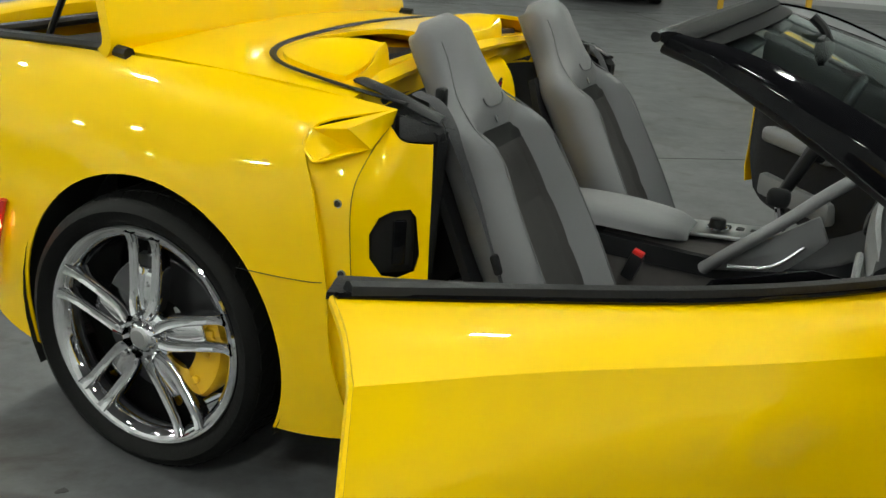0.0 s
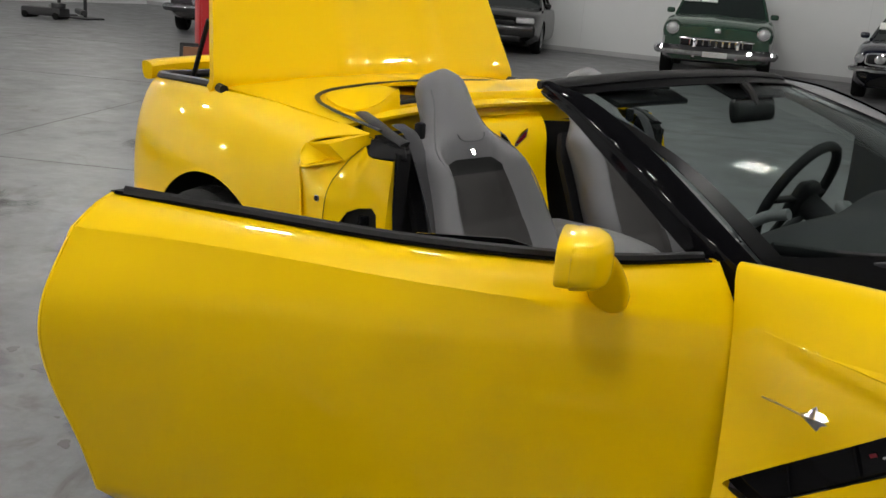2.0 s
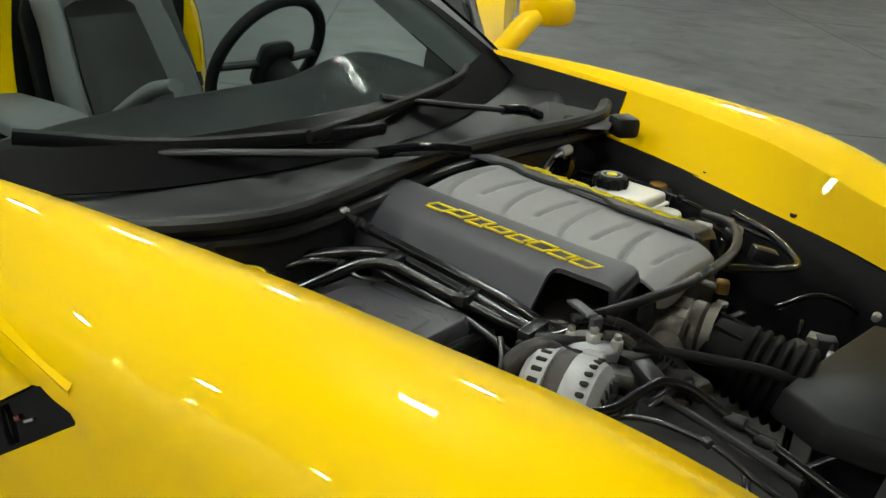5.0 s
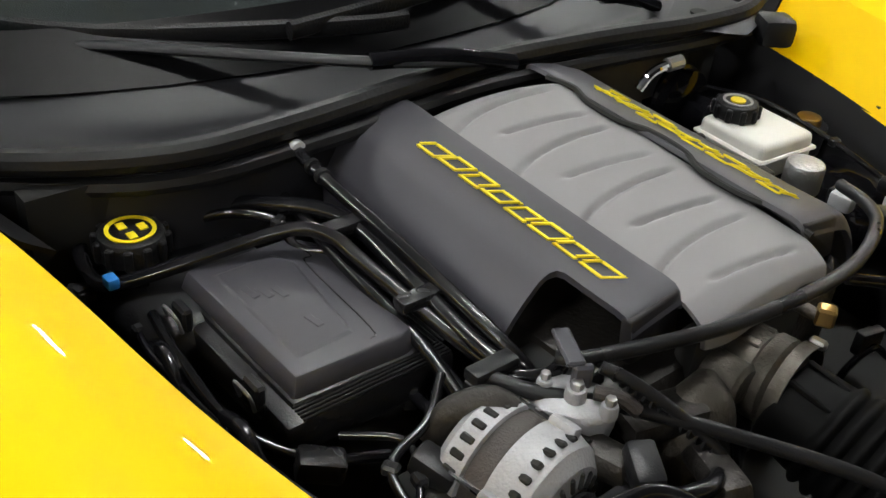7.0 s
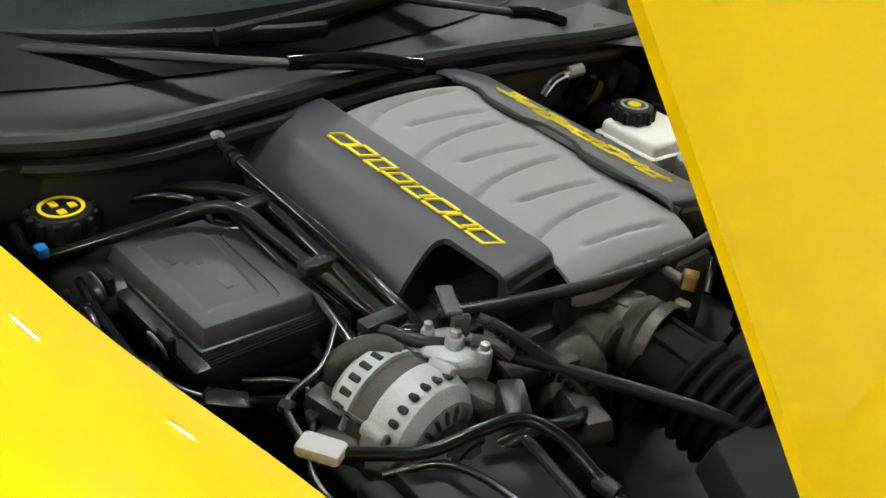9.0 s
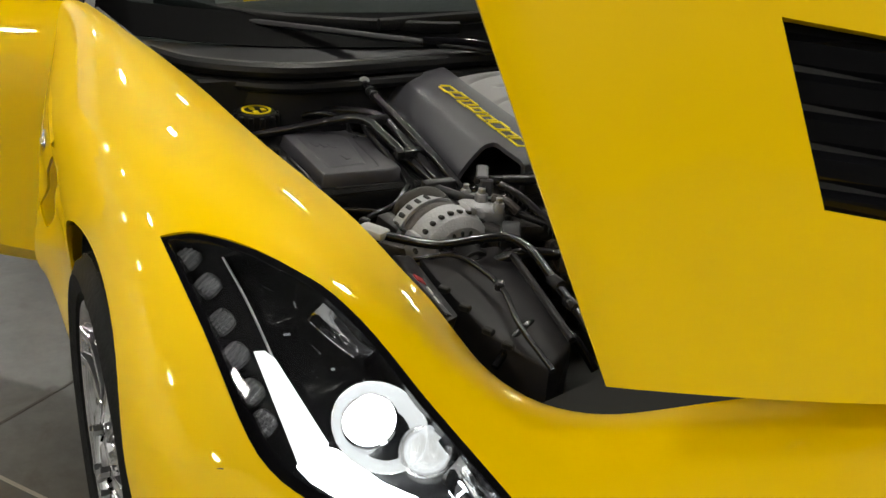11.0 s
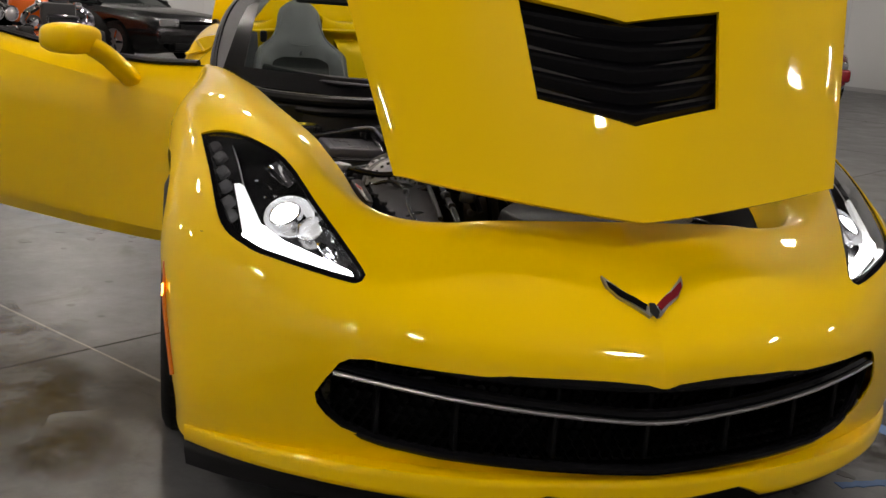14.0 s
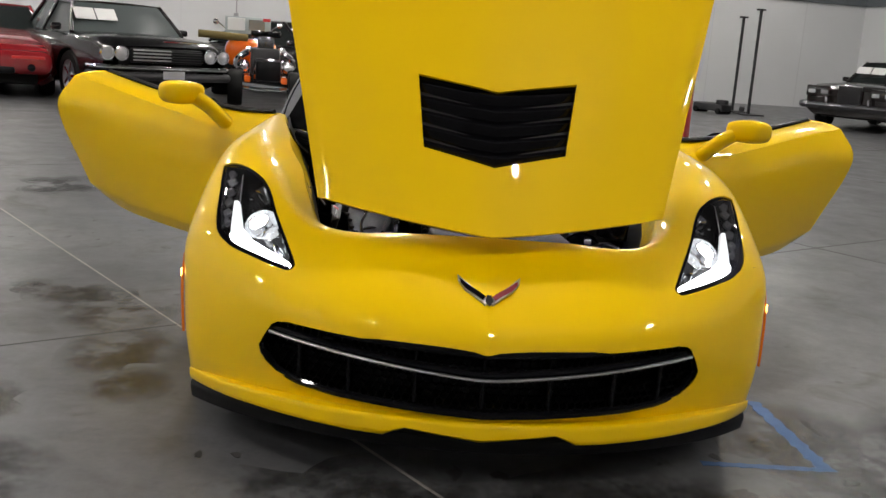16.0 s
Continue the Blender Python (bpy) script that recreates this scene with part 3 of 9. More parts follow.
VENT_POLY = [(-0.822, 0.447), (-0.815, 0.458), (-0.485, 0.696), (-0.460, 0.706), (-0.400, 0.694), (-0.392, 0.684), (-0.400, 0.674), (-0.745, 0.428), (-0.765, 0.421), (-0.800, 0.434)]
GRILLE = [(-0.617, 0.352), (-0.600, 0.388), (-0.578, 0.425), (-0.562, 0.436), (-0.53, 0.442), (0, 0.429), (0.53, 0.442), (0.562, 0.436), (0.578, 0.425), (0.600, 0.388), (0.617, 0.352), (0.612, 0.330), (0.595, 0.308), (0.565, 0.285), (0.50, 0.272), (0, 0.258), (-0.50, 0.272), (-0.565, 0.285), (-0.595, 0.308), (-0.612, 0.330)]
for s in (-1, 1):
    side = "right" if s < 0 else "left"
    L = [flip(l, s) for l in front_lines()]
    g = fair(surf(L[:7], KU, KV), 40)
    # both halves meet in a shallow ridge along the middle
    for row in g:
        dx, dz = (row[-7].x - row[-11].x) / 4, (row[-7].z - row[-11].z) / 4
        for k in range(1, 7):
            e = k / 6
            row[-7 + k].x += e * (row[-7].x + 0.75 * dx * k - row[-7 + k].x)
            row[-7 + k].z += e * (row[-7].z + 0.75 * dz * k - row[-7 + k].z)
    flange = cr(L[7], KU)
    g += [[a.lerp(b, k / 4) for a, b in zip(g[6 * KV], flange)] for k in range(1, 5)]
    # sharp crease running down to the vent, hollowed out below it
    for row in g:
        for p in row:
            if -0.84 < p.x < -0.34 and 0.5 < p.z < 0.80 and abs(p.y) > 0.75:
                below = 0.765 - 0.075 * (p.x + 0.84) / 0.5 - p.z
                if below > 0:
                    ramp = min(1, (p.x + 0.84) / 0.20) * min(1, max(0, -0.34 - p.x) / 0.08)
                    e = min(1, below / 0.028)
                    p.y -= s * 0.016 * ramp * e * e * (3 - 2 * e) * max(0, 1 - below / 0.15) ** 1.2
    nu, nv = len(g[0]) - 1, len(g) - 1
    r3, u4, u5 = 3 * KV, 4 * KU, 5 * KU
    is_bumper = lambda i, j: i >= u5 or (i >= u4 and j < r3)
    arch = cyl(FR, FR, 0.5, (FX, s * 0.95, 0.335), "y", 72)
    vent = prism(VENT_POLY, s * 0.80, s * 1.0, "y")
    fb = sheet(g, 0.005, lambda i, j: not is_bumper(i, j))
    part("fender", carve(fb, [arch, hl_cut(s), vent]), YELLOW, car, "yellow painted front fender, glossy", 28)
    seam = [g[r3][i] + Vector((0, s * 0.001, -0.022 * (u5 - 2 - i) / (u5 - u4))) for i in range(u4 - 1, u5 - 2, 2)]
    part("panel_gap", tube(seam, 0.0010, 3, 6), SOFT_BLACK, car, "thin dark panel gap")
    bb = sheet(g, 0.005, is_bumper)
    arch = cyl(FR, FR, 0.5, (FX, s * 0.95, 0.335), "y", 72)
    gr = prism(GRILLE, 0.55, 1.1, "x")
    part("front_bumper", carve(bb, [arch, hl_cut(s), gr]), YELLOW, car, "yellow painted nose panel", 28)


# ---- rear quarters, deck and jambs ----
def rear_lines():
    q0 = [(-2.105, -0.842, 0.20), (-2.28, -0.87, 0.19), (-2.65, -0.88, 0.20), (-3.03, -0.86, 0.22), (-3.25, -0.79, 0.27), (-3.40, -0.58, 0.30), (-3.46, 0, 0.30)]
    q1 = [(-2.145, -0.895, 0.40), (-2.32, -0.905, 0.40), (-2.65, -0.915, 0.42), (-3.05, -0.875, 0.40), (-3.28, -0.80, 0.42), (-3.46, -0.58, 0.44), (-3.52, 0, 0.44)]
    q2 = [(-2.165, -0.895, 0.585), (-2.34, -0.91, 0.60), (-2.65, -0.92, 0.63), (-3.08, -0.865, 0.61), (-3.31, -0.79, 0.62), (-3.50, -0.56, 0.64), (-3.55, 0, 0.64)]
    q3 = [(-2.205, -0.886, 0.755), (-2.38, -0.885, 0.77), (-2.68, -0.895, 0.79), (-3.09, -0.84, 0.79), (-3.36, -0.75, 0.80), (-3.50, -0.54, 0.82), (-3.54, 0, 0.82)]
    q4 = [(-2.247, -0.833, 0.886), (-2.45, -0.835, 0.905), (-2.75, -0.80, 0.935), (-3.10, -0.745, 0.942), (-3.43, -0.66, 0.925), (-3.48, -0.47, 0.92), (-3.50, 0, 0.92)]
    q5 = [(-2.106, -0.722, 0.929), (-2.42, -0.70, 0.95), (-2.74, -0.735, 0.960), (-3.10, -0.70, 0.952), (-3.41, -0.63, 0.932), (-3.45, -0.45, 0.925), (-3.46, 0, 0.925)]
    return [q0, q1, q2, q3, q4, q5]


QSEAM = [(-2.375, -0.9155, 0.576), (-2.32, -0.9135, 0.576), (-2.26, -0.9095, 0.576), (-2.20, -0.902, 0.577), (-2.172, -0.898, 0.580)]
for s in (-1, 1):
    ql = [flip(l, s) for l in rear_lines()]
    g = fair(surf(ql, 8, 6), 36)
    arch = cyl(RR, RR, 0.5, (RX, s * 0.95, 0.345), "y", 72)
    part("rear_quarter_panel", carve(sheet(g, 0.005), [arch]), YELLOW, car, "yellow painted rear quarter panel over the wheel", 28)
    # door jamb: a flange with screws, a trough and a latch pocket
    j0 = [(-2.150, -0.815, 0.846), (-2.210, -0.870, 0.830), (-2.205, -0.886, 0.755), (-2.165, -0.895, 0.585), (-2.145, -0.895, 0.40), (-2.105, -0.842, 0.20)]
    jb = [(-2.142, -0.802, 0.850), (-2.192, -0.846, 0.815), (-2.190, -0.866, 0.752), (-2.155, -0.876, 0.590), (-2.138, -0.876, 0.40), (-2.10, -0.84, 0.20)]
    j1 = [(-2.118, -0.724, 0.895), (-2.132, -0.792, 0.836), (-2.138, -0.848, 0.755), (-2.122, -0.866, 0.590), (-2.105, -0.864, 0.40), (-2.09, -0.83, 0.20)]
    j2 = [(-2.112, -0.728, 0.888), (-2.112, -0.770, 0.830), (-2.108, -0.810, 0.745), (-2.088, -0.832, 0.575), (-2.072, -0.832, 0.40), (-2.06, -0.81, 0.20)]
    j3 = [(-2.075, -0.745, 0.868), (-2.080, -0.760, 0.825), (-2.075, -0.775, 0.735), (-2.055, -0.795, 0.57), (-2.045, -0.80, 0.40), (-2.04, -0.80, 0.20)]
    j4 = [(-2.027, -0.700, 0.860), (-2.022, -0.708, 0.82), (-2.010, -0.730, 0.73), (-2.000, -0.745, 0.57), (-1.99, -0.75, 0.40), (-1.99, -0.76, 0.20)]
    j5 = [(-2.045, -0.660, 0.858), (-2.042, -0.665, 0.82), (-2.035, -0.68, 0.73), (-2.025, -0.69, 0.57), (-2.02, -0.69, 0.40), (-2.02, -0.70, 0.20)]
    j0 = [(x - 0.03, y + 0.010, z) for x, y, z in j0]
    fl = [flip(l, s) for l in (j0, jb, j1, j2, j3, j4, j5)]
    g = surf(fl[:2], 6, 3)[:-1] + surf(fl[1:3], 6, 4)[:-1] + surf(fl[2:6], 6, 6)[:-1] + surf(fl[5:], 6, 2)
    hole = prism_along(flip([(-2.11, -0.82, 0.68), (-2.098, -0.80, 0.712), (-2.078, -0.775, 0.724), (-2.050, -0.750, 0.728), (-2.040, -0.742, 0.71), (-2.030, -0.742, 0.63), (-2.037, -0.75, 0.595), (-2.055, -0.785, 0.582), (-2.080, -0.81, 0.59), (-2.105, -0.825, 0.63)], s), (0.06, s * 0.06, 0))
    jamb = part("door_jamb", carve(sheet(g, 0.004), [hole]), YELLOW, car, "yellow painted door jamb with latch pocket", 30)
    part("latch_pocket", hull(flip([(-2.12, -0.79, 0.575), (-2.12, -0.79, 0.735), (-2.05, -0.715, 0.735), (-2.05, -0.715, 0.575), (-2.095, -0.77, 0.60), (-2.095, -0.77, 0.72), (-2.05, -0.735, 0.72), (-2.05, -0.735, 0.60)], s), 0.004), VOID, jamb, "dark latch pocket")
    part("latch_plate", rbox(0.010, 0.030, 0.10, 0.004, at=(-2.062, s * 0.768, 0.655), m=Matrix.Rotation(s * radians(45), 4, "Z")), GLOSS_BLACK, jamb, "black latch with brass catch")
    part("jamb_seam", tube(flip([(x + 0.002, y - 0.001, z) for x, y, z in j1[:5]], s), 0.0009, 6, 6), SOFT_BLACK, jamb, "thin dark panel seam")
    for x, y, z in ((-2.140, 0.765, 0.857), (-2.165, 0.858, 0.744), (-2.140, 0.876, 0.60)):
        scw = part("screw", cyl(0.008, 0.006, 0.008, (x + 0.002, s * (y + 0.003), z), "y", 14, 0.002), BLACK, jamb, "small dark screw head")
        part("washer", cyl(0.0095, 0.0095, 0.003, (x + 0.002, s * (y + 0.001), z), "y", 18), STEEL, scw, "steel washer")
    part("panel_gap", tube(flip(QSEAM, s), 0.0010, 4, 6), SOFT_BLACK, car, "thin dark panel gap")
    # air intake pocket under the shoulder
    A, B, C, D, E, F, G, H, I = [Vector(p) for p in flip([(-2.247, -0.833, 0.886), (-2.165, -0.824, 0.895), (-2.106, -0.722, 0.929), (-2.116, -0.724, 0.897), (-2.128, -0.793, 0.852), (-2.178, -0.805, 0.850), (-2.250, -0.852, 0.848), (-2.208, -0.876, 0.829), (-2.148, -0.812, 0.846)], s)]
    def quad(a, b, c, d, sag=0.0):
        n = (c - a).cross(d - b).normalized()
        return [[a.lerp(b, u / 5).lerp(d.lerp(c, u / 5), v / 5) - n * sag * (u / 5 * (1 - u / 5) * v / 5 * (1 - v / 5)) * 16 for u in range(6)] for v in range(6)]
    bm = sheet(quad(A, F, E, B), 0.003)
    for q in (quad(A, G, H, F), quad(F, H, I, E), quad(B, E, D, C), quad(A, B, C, A.lerp(C, 0.5))):
        join(bm, sheet(q, 0.003))
    bmesh.ops.remove_doubles(bm, verts=bm.verts, dist=0.0016)
    part("air_intake", bm, YELLOW, car, "yellow sculpted intake pocket", 75)
    part("intake_lip", tube([A, A.lerp(G, 0.5) + Vector((-0.002, s * 0.004, 0)), G, G.lerp(H, 0.5) + Vector((0, s * 0.002, -0.002)), H, H.lerp(I, 0.5), I], 0.004, 4, 8), YELLOW, car, "rounded lip of the intake", 60)
    # side marker lamps
    mk = part("side_marker", tube(flip([(-3.10, -0.866, 0.585), (-3.125, -0.868, 0.50), (-3.155, -0.862, 0.41), (-3.175, -0.852, 0.335)], s), 0.009, 5, 8), RED_LENS, car, "red side marker lamp, lit")
    part("bulb", rbox(0.016, 0.014, 0.04, 0.005, at=(-3.118, s * 0.876, 0.53)), RED_HOT, mk, "glowing bulb")
    mk = part("side_marker", tube(flip([(0.325, -0.902, 0.52), (0.355, -0.902, 0.44), (0.385, -0.893, 0.36), (0.408, -0.884, 0.295)], s), 0.0045, 5, 8), AMBER, car, "amber side marker lamp, lit")
    part("bulb", rbox(0.005, 0.004, 0.028, 0.0018, at=(0.35, s * 0.906, 0.465)), AMBER_HOT, mk, "glowing bulb")
    # sill under the door, wheel houses
    part("rocker_sill", prism([(-0.84, 0.13), (-0.84, 0.255), (-2.06, 0.25), (-2.06, 0.13)], s * 0.83, s * 0.70), YELLOW, car, "yellow rocker sill under the door")
    part("sill_plate", prism([(-0.90, 0.25), (-0.90, 0.33), (-2.00, 0.33), (-2.00, 0.25)], s * 0.78, s * 0.66), DARK_TRIM, car, "dark sill plate")
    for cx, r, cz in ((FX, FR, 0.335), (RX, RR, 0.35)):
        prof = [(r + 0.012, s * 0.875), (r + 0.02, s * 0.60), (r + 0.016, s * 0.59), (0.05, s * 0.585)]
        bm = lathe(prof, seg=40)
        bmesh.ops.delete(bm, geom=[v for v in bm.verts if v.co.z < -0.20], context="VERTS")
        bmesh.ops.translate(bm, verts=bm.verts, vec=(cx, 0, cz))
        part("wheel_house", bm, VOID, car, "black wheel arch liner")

# rear deck, tonneau cover with two humps, waterfall panel
deck = []
for x, z0, zc in ((-2.87, 0.965, 1.005), (-2.70, 0.962, 1.006), (-2.50, 0.955, 1.0), (-2.32, 0.945, 0.99), (-2.22, 0.935, 0.975)):
    hw = 0.715
    deck.append([(x, y, z0 + (zc - z0) * (1 - (abs(y) / hw) ** 2.2)) for y in (-hw, -0.60, -0.40, -0.2, 0, 0.2, 0.40, 0.60, hw)])
part("rear_deck", sheet(surf(deck, 3, 4), 0.01), YELLOW, car, "yellow painted rear deck", 30)
HUMP = lambda y: math.exp(-((abs(y) - 0.37) / 0.135) ** 4)
ton_z = lambda x, y, h, up: 1.004 - 0.052 * (abs(y) / 0.715) ** 2.2 - max(0, x + 2.5) * 0.06 + h + 0.047 * up * HUMP(y)
ton = []
for x, h, hw, up in ((-2.545, 0.0, 0.36, 0.0), (-2.53, 0.008, 0.50, 0.05), (-2.48, 0.012, 0.575, 0.22), (-2.42, 0.014, 0.61, 0.5), (-2.35, 0.014, 0.63, 0.8), (-2.285, 0.012, 0.63, 1.0)):
    ton.append([(x, y, ton_z(x, y, h, up)) for y in [hw * (2 * i / 40 - 1) for i in range(41)]])
def vent_cut(s):
    return hull([(x, s * y, z) for x, y, z in ((-2.54, 0.41, 0.985), (-2.54, 0.40, 1.03), (-2.25, 0.462, 0.972), (-2.25, 0.255, 0.980), (-2.25, 0.465, 1.10), (-2.25, 0.255, 1.10), (-2.40, 0.33, 0.99), (-2.40, 0.33, 1.07))])
tc = part("tonneau_cover", carve(sheet(surf(ton, 1, 5), 0.012), [vent_cut(-1), vent_cut(1)]), YELLOW, car, "yellow tonneau cover with twin humps", 40)
ring = [(-2.10, -0.69, 0.936), (-2.25, -0.672, 0.950), (-2.34, -0.668, 0.962), (-2.44, -0.638, 0.972), (-2.515, -0.575, 0.983), (-2.555, -0.46, 0.994), (-2.565, -0.25, 1.006), (-2.567, 0, 1.011), (-2.565, 0.25, 1.006), (-2.555, 0.46, 0.994), (-2.515, 0.575, 0.983), (-2.44, 0.638, 0.972), (-2.34, 0.668, 0.962), (-2.25, 0.672, 0.950), (-2.10, 0.69, 0.936)]
part("tonneau_seal", tube(ring, 0.0085, 6, 8, 0.4), SEAL, car, "dark rubber seal round the tonneau cover")
for s in (-1, 1):
    # front face of each hump with its black vent
    f = []
    for x, zb, k in ((-2.285, 0.0, 1.0), (-2.276, 0.016, 0.85), (-2.270, 0.06, 0.35), (-2.262, 0.10, 0.0)):
        f.append([(x + 0.02 * max(0, y - 0.50) / 0.1, s * y, ton_z(-2.285, y, 0.012, k) - zb) for y in (0.63, 0.60, 0.56, 0.53, 0.50, 0.46, 0.42, 0.37, 0.32, 0.28, 0.24, 0.20, 0.15, 0.10, 0.0)])
    part("hump_front", carve(sheet(surf(f, 3, 4), 0.008), [vent_cut(s)]), YELLOW, tc, "yellow front face of the hump", 50)
    part("hump_vent", hull([(x, s * y, z) for x, y, z in ((-2.535, 0.405, 0.975), (-2.535, 0.400, 0.98), (-2.30, 0.46, 0.985), (-2.295, 0.262, 0.992), (-2.29, 0.46, 0.95), (-2.29, 0.258, 0.955), (-2.45, 0.36, 0.988))], 0.002), SOFT_BLACK, tc, "black vent insert in the hump")
    part("quarter_trim", tube([(-2.245, s * 0.632, 0.962), (-2.20, s * 0.645, 0.955), (-2.14, s * 0.660, 0.944), (-2.08, s * 0.665, 0.925), (-2.03, s * 0.655, 0.905)], 0.024, 6, 10, 0.28), SOFT_BLACK, car, "dark folded trim at the roof corner")
    part("jamb_cap", hull([(x, s * y, z) for x, y, z in ((-2.085, 0.752, 0.868), (-2.028, 0.700, 0.862), (-2.01, 0.66, 0.862), (-2.06, 0.63, 0.86), (-2.104, 0.720, 0.920), (-2.055, 0.695, 0.906), (-2.02, 0.668, 0.898), (-2.06, 0.63, 0.912))], 0.006), SOFT_BLACK, car, "black plastic cap on the door jamb", 40)
    part("inner_quarter_trim", prism([(-2.05, 0.30), (-2.02, 0.88), (-2.12, 0.92), (-2.20, 0.30)], s * 0.69, s * 0.64), DARK_TRIM, car, "dark inner trim behind the seat")
wf = [[(x, hw * t, z) for t in (-1, -0.5, 0, 0.5, 1)] for x, z, hw in ((-2.262, 0.912, 0.215), (-2.235, 0.895, 0.205), (-2.205, 0.85, 0.19), (-2.165, 0.72, 0.155), (-2.10, 0.58, 0.12), (-2.05, 0.45, 0.11))]
part("waterfall_panel", sheet(surf(wf, 4, 4), 0.02), YELLOW, car, "yellow panel falling between the seats", 40)
part("rear_bulkhead", prism([(-2.30, -0.64), (-2.30, 0.64), (-2.255, 0.64), (-2.255, -0.64)], 0.30, 0.90, "z"), VOID, car, "black bulkhead behind the seats")

# trunk lid standing open, spoiler and trunk well
lid_u = Vector((-0.36, 0, 0.933)).normalized()
lid_n = Vector((lid_u.z, 0, -lid_u.x))
rows = []
for v in (0, 0.02, 0.12, 0.30, 0.48, 0.60, 0.64):
    hw = 0.752 - 0.21 * v
    r = []
    for i in range(31):
        t = 2 * i / 30 - 1
        y = hw * t
        crown = 0.045 * (1 - abs(t) ** 2.4) + 0.016 * math.exp(-((abs(y) - 0.22) / 0.035) ** 2) - 0.02 * (0.02 - min(v, 0.02)) / 0.02
        r.append(Vector((-2.868, 0, 0.972)) + lid_u * (v - 0.025 * (1 - t * t) * (v < 0.01)) + lid_n * crown + Vector((0, y, 0)))
    rows.append(r)
lid = part("trunk_lid", sheet(surf(rows, 1, 4), 0.03), YELLOW, car, "yellow trunk lid, propped wide open", 30)
for s in (-1, 1):
    part("gas_strut", tube([(-3.20, s * 0.62, 0.90), (-3.06, s * 0.655, 1.10), (-3.02, s * 0.66, 1.17)], 0.009, 3, 8), BLACK, lid, "thin black gas strut")
part("trunk_well", prism([(-2.90, -0.69), (-2.90, 0.69), (-3.40, 0.62), (-3.40, -0.62)], 0.35, 0.905, "z"), VOID, car, "dark open trunk")
part("trunk_seal", tube([(-2.80, -0.742, 0.963), (-2.92, -0.715, 0.965), (-3.15, -0.685, 0.955), (-3.38, -0.625, 0.942), (-3.42, -0.45, 0.94), (-3.44, 0, 0.945), (-3.42, 0.45, 0.94), (-3.38, 0.625, 0.942), (-3.15, 0.685, 0.955), (-2.92, 0.715, 0.965), (-2.80, 0.742, 0.963)], 0.016, 6, 8), SEAL, car, "black rubber trunk seal")
# black box painted in for the shade of the gap
part("trunk_gap", rbox(0.10, 1.34, 0.03, 0.01, at=(-2.905, 0, 0.962)), VOID, car, "dark gap before the trunk lid")
sp = []
for dx, dz in ((0.0, 0.0), (0.005, 0.045), (-0.03, 0.062), (-0.07, 0.055), (-0.055, 0.0)):
    sp.append([(x + dx, y, z + dz) for x, y, z in ((-3.40, -0.655, 0.925), (-3.44, -0.55, 0.93), (-3.465, -0.3, 0.94), (-3.475, 0, 0.945), (-3.465, 0.3, 0.94), (-3.44, 0.55, 0.93), (-3.40, 0.655, 0.925))])
sp.append(sp[0])
bms = sheet(surf(sp, 4, 2), 0)
bmesh.ops.holes_fill(bms, edges=bms.edges[:], sides=0)
bmesh.ops.recalc_face_normals(bms, faces=bms.faces)
part("rear_spoiler", bms, YELLOW, car, "yellow lip spoiler on the tail", 40)

# hood: hinged at the nose, standing open
HO, HV, HN = Vector((0.63, 0, 0.772)), Vector((-0.442, 0, 0.897)).normalized(), Vector((0.897, 0, 0.442)).normalized()


def hood_at(y, v, out=0.0):
    hw = 0.478 + 0.228 * max(v, 0)
    t = min(1, abs(y) / hw)
    te = min(1, math.sqrt(t * t + 0.03) - 0.173 * (1 - t))
    n = 0.054 * (1 - te) ** 1.5 + 0.03 * t * (1 - t) - 0.010 * max(0, (t - 0.96) / 0.04) + 0.007 * math.exp(-((abs(y) - 0.31 - 0.08 * v) / 0.09) ** 2) * min(1, max(0, v * 3))
    n -= 0.10 * max(0, v - 0.3) ** 2 * 0.35
    return HO + HV * v + HN * (n + out) + Vector((0, y, 0))


rows = []
for j in range(33):
    f = j / 32
    r = []
    for i in range(45):
        t = 2 * i / 44 - 1
        vf = -0.10 * (1 - abs(t) ** 1.25)
        v = vf + (1.26 - vf) * f
        hw = 0.478 + 0.228 * max(v, 0)
        r.append(hood_at(hw * t, v))
    rows.append(r)
HV_POLY = [(-0.223, 0.365), (0, 0.318), (0.223, 0.365), (0.196, 0.149), (0, 0.095), (-0.196, 0.149)]
cutter = prism_along([HO + HV * v + Vector((0, y, 0)) for y, v in HV_POLY], HN * 0.12)
hood = part("hood", carve(sheet(rows, 0.012), [cutter]), YELLOW, car, "yellow hood standing open, hinged at the nose", 30)
part("hood_liner", sheet([[p - HN * 0.03 for p in r[2:-2]] for r in rows[2:-1]], 0.012), SOFT_BLACK, hood, "black liner under the hood")
for k in range(5):
    v0 = 0.318 - 0.046 * k
    e0 = 0.358 - 0.0445 * k
    hwk = 0.218 - 0.005 * k
    pts = []
    for dv, dn in ((0.0, -0.006), (-0.012, 0.004), (-0.030, -0.004), (-0.046, -0.022)):
        pts.append([HO + HV * (e0 + dv) + HN * (0.016 + dn) + Vector((0, -hwk, 0)), HO + HV * (0.6 * v0 + 0.4 * e0 + dv) + HN * (0.034 + dn) + Vector((0, -hwk * 0.45, 0)), HO + HV * (v0 + dv) + HN * (0.050 + dn), HO + HV * (0.6 * v0 + 0.4 * e0 + dv) + HN * (0.034 + dn) + Vector((0, hwk * 0.45, 0)), HO + HV * (e0 + dv) + HN * (0.016 + dn) + Vector((0, hwk, 0))])
    bmv = sheet([[q for a, c in zip(p, p[1:]) for q in (a, a.lerp(c, 0.5))] + [p[-1]] for p in pts], 0.006)
    part("hood_louvre", bmv, GLOSS_BLACK, hood, "black chevron louvre blade", 30)
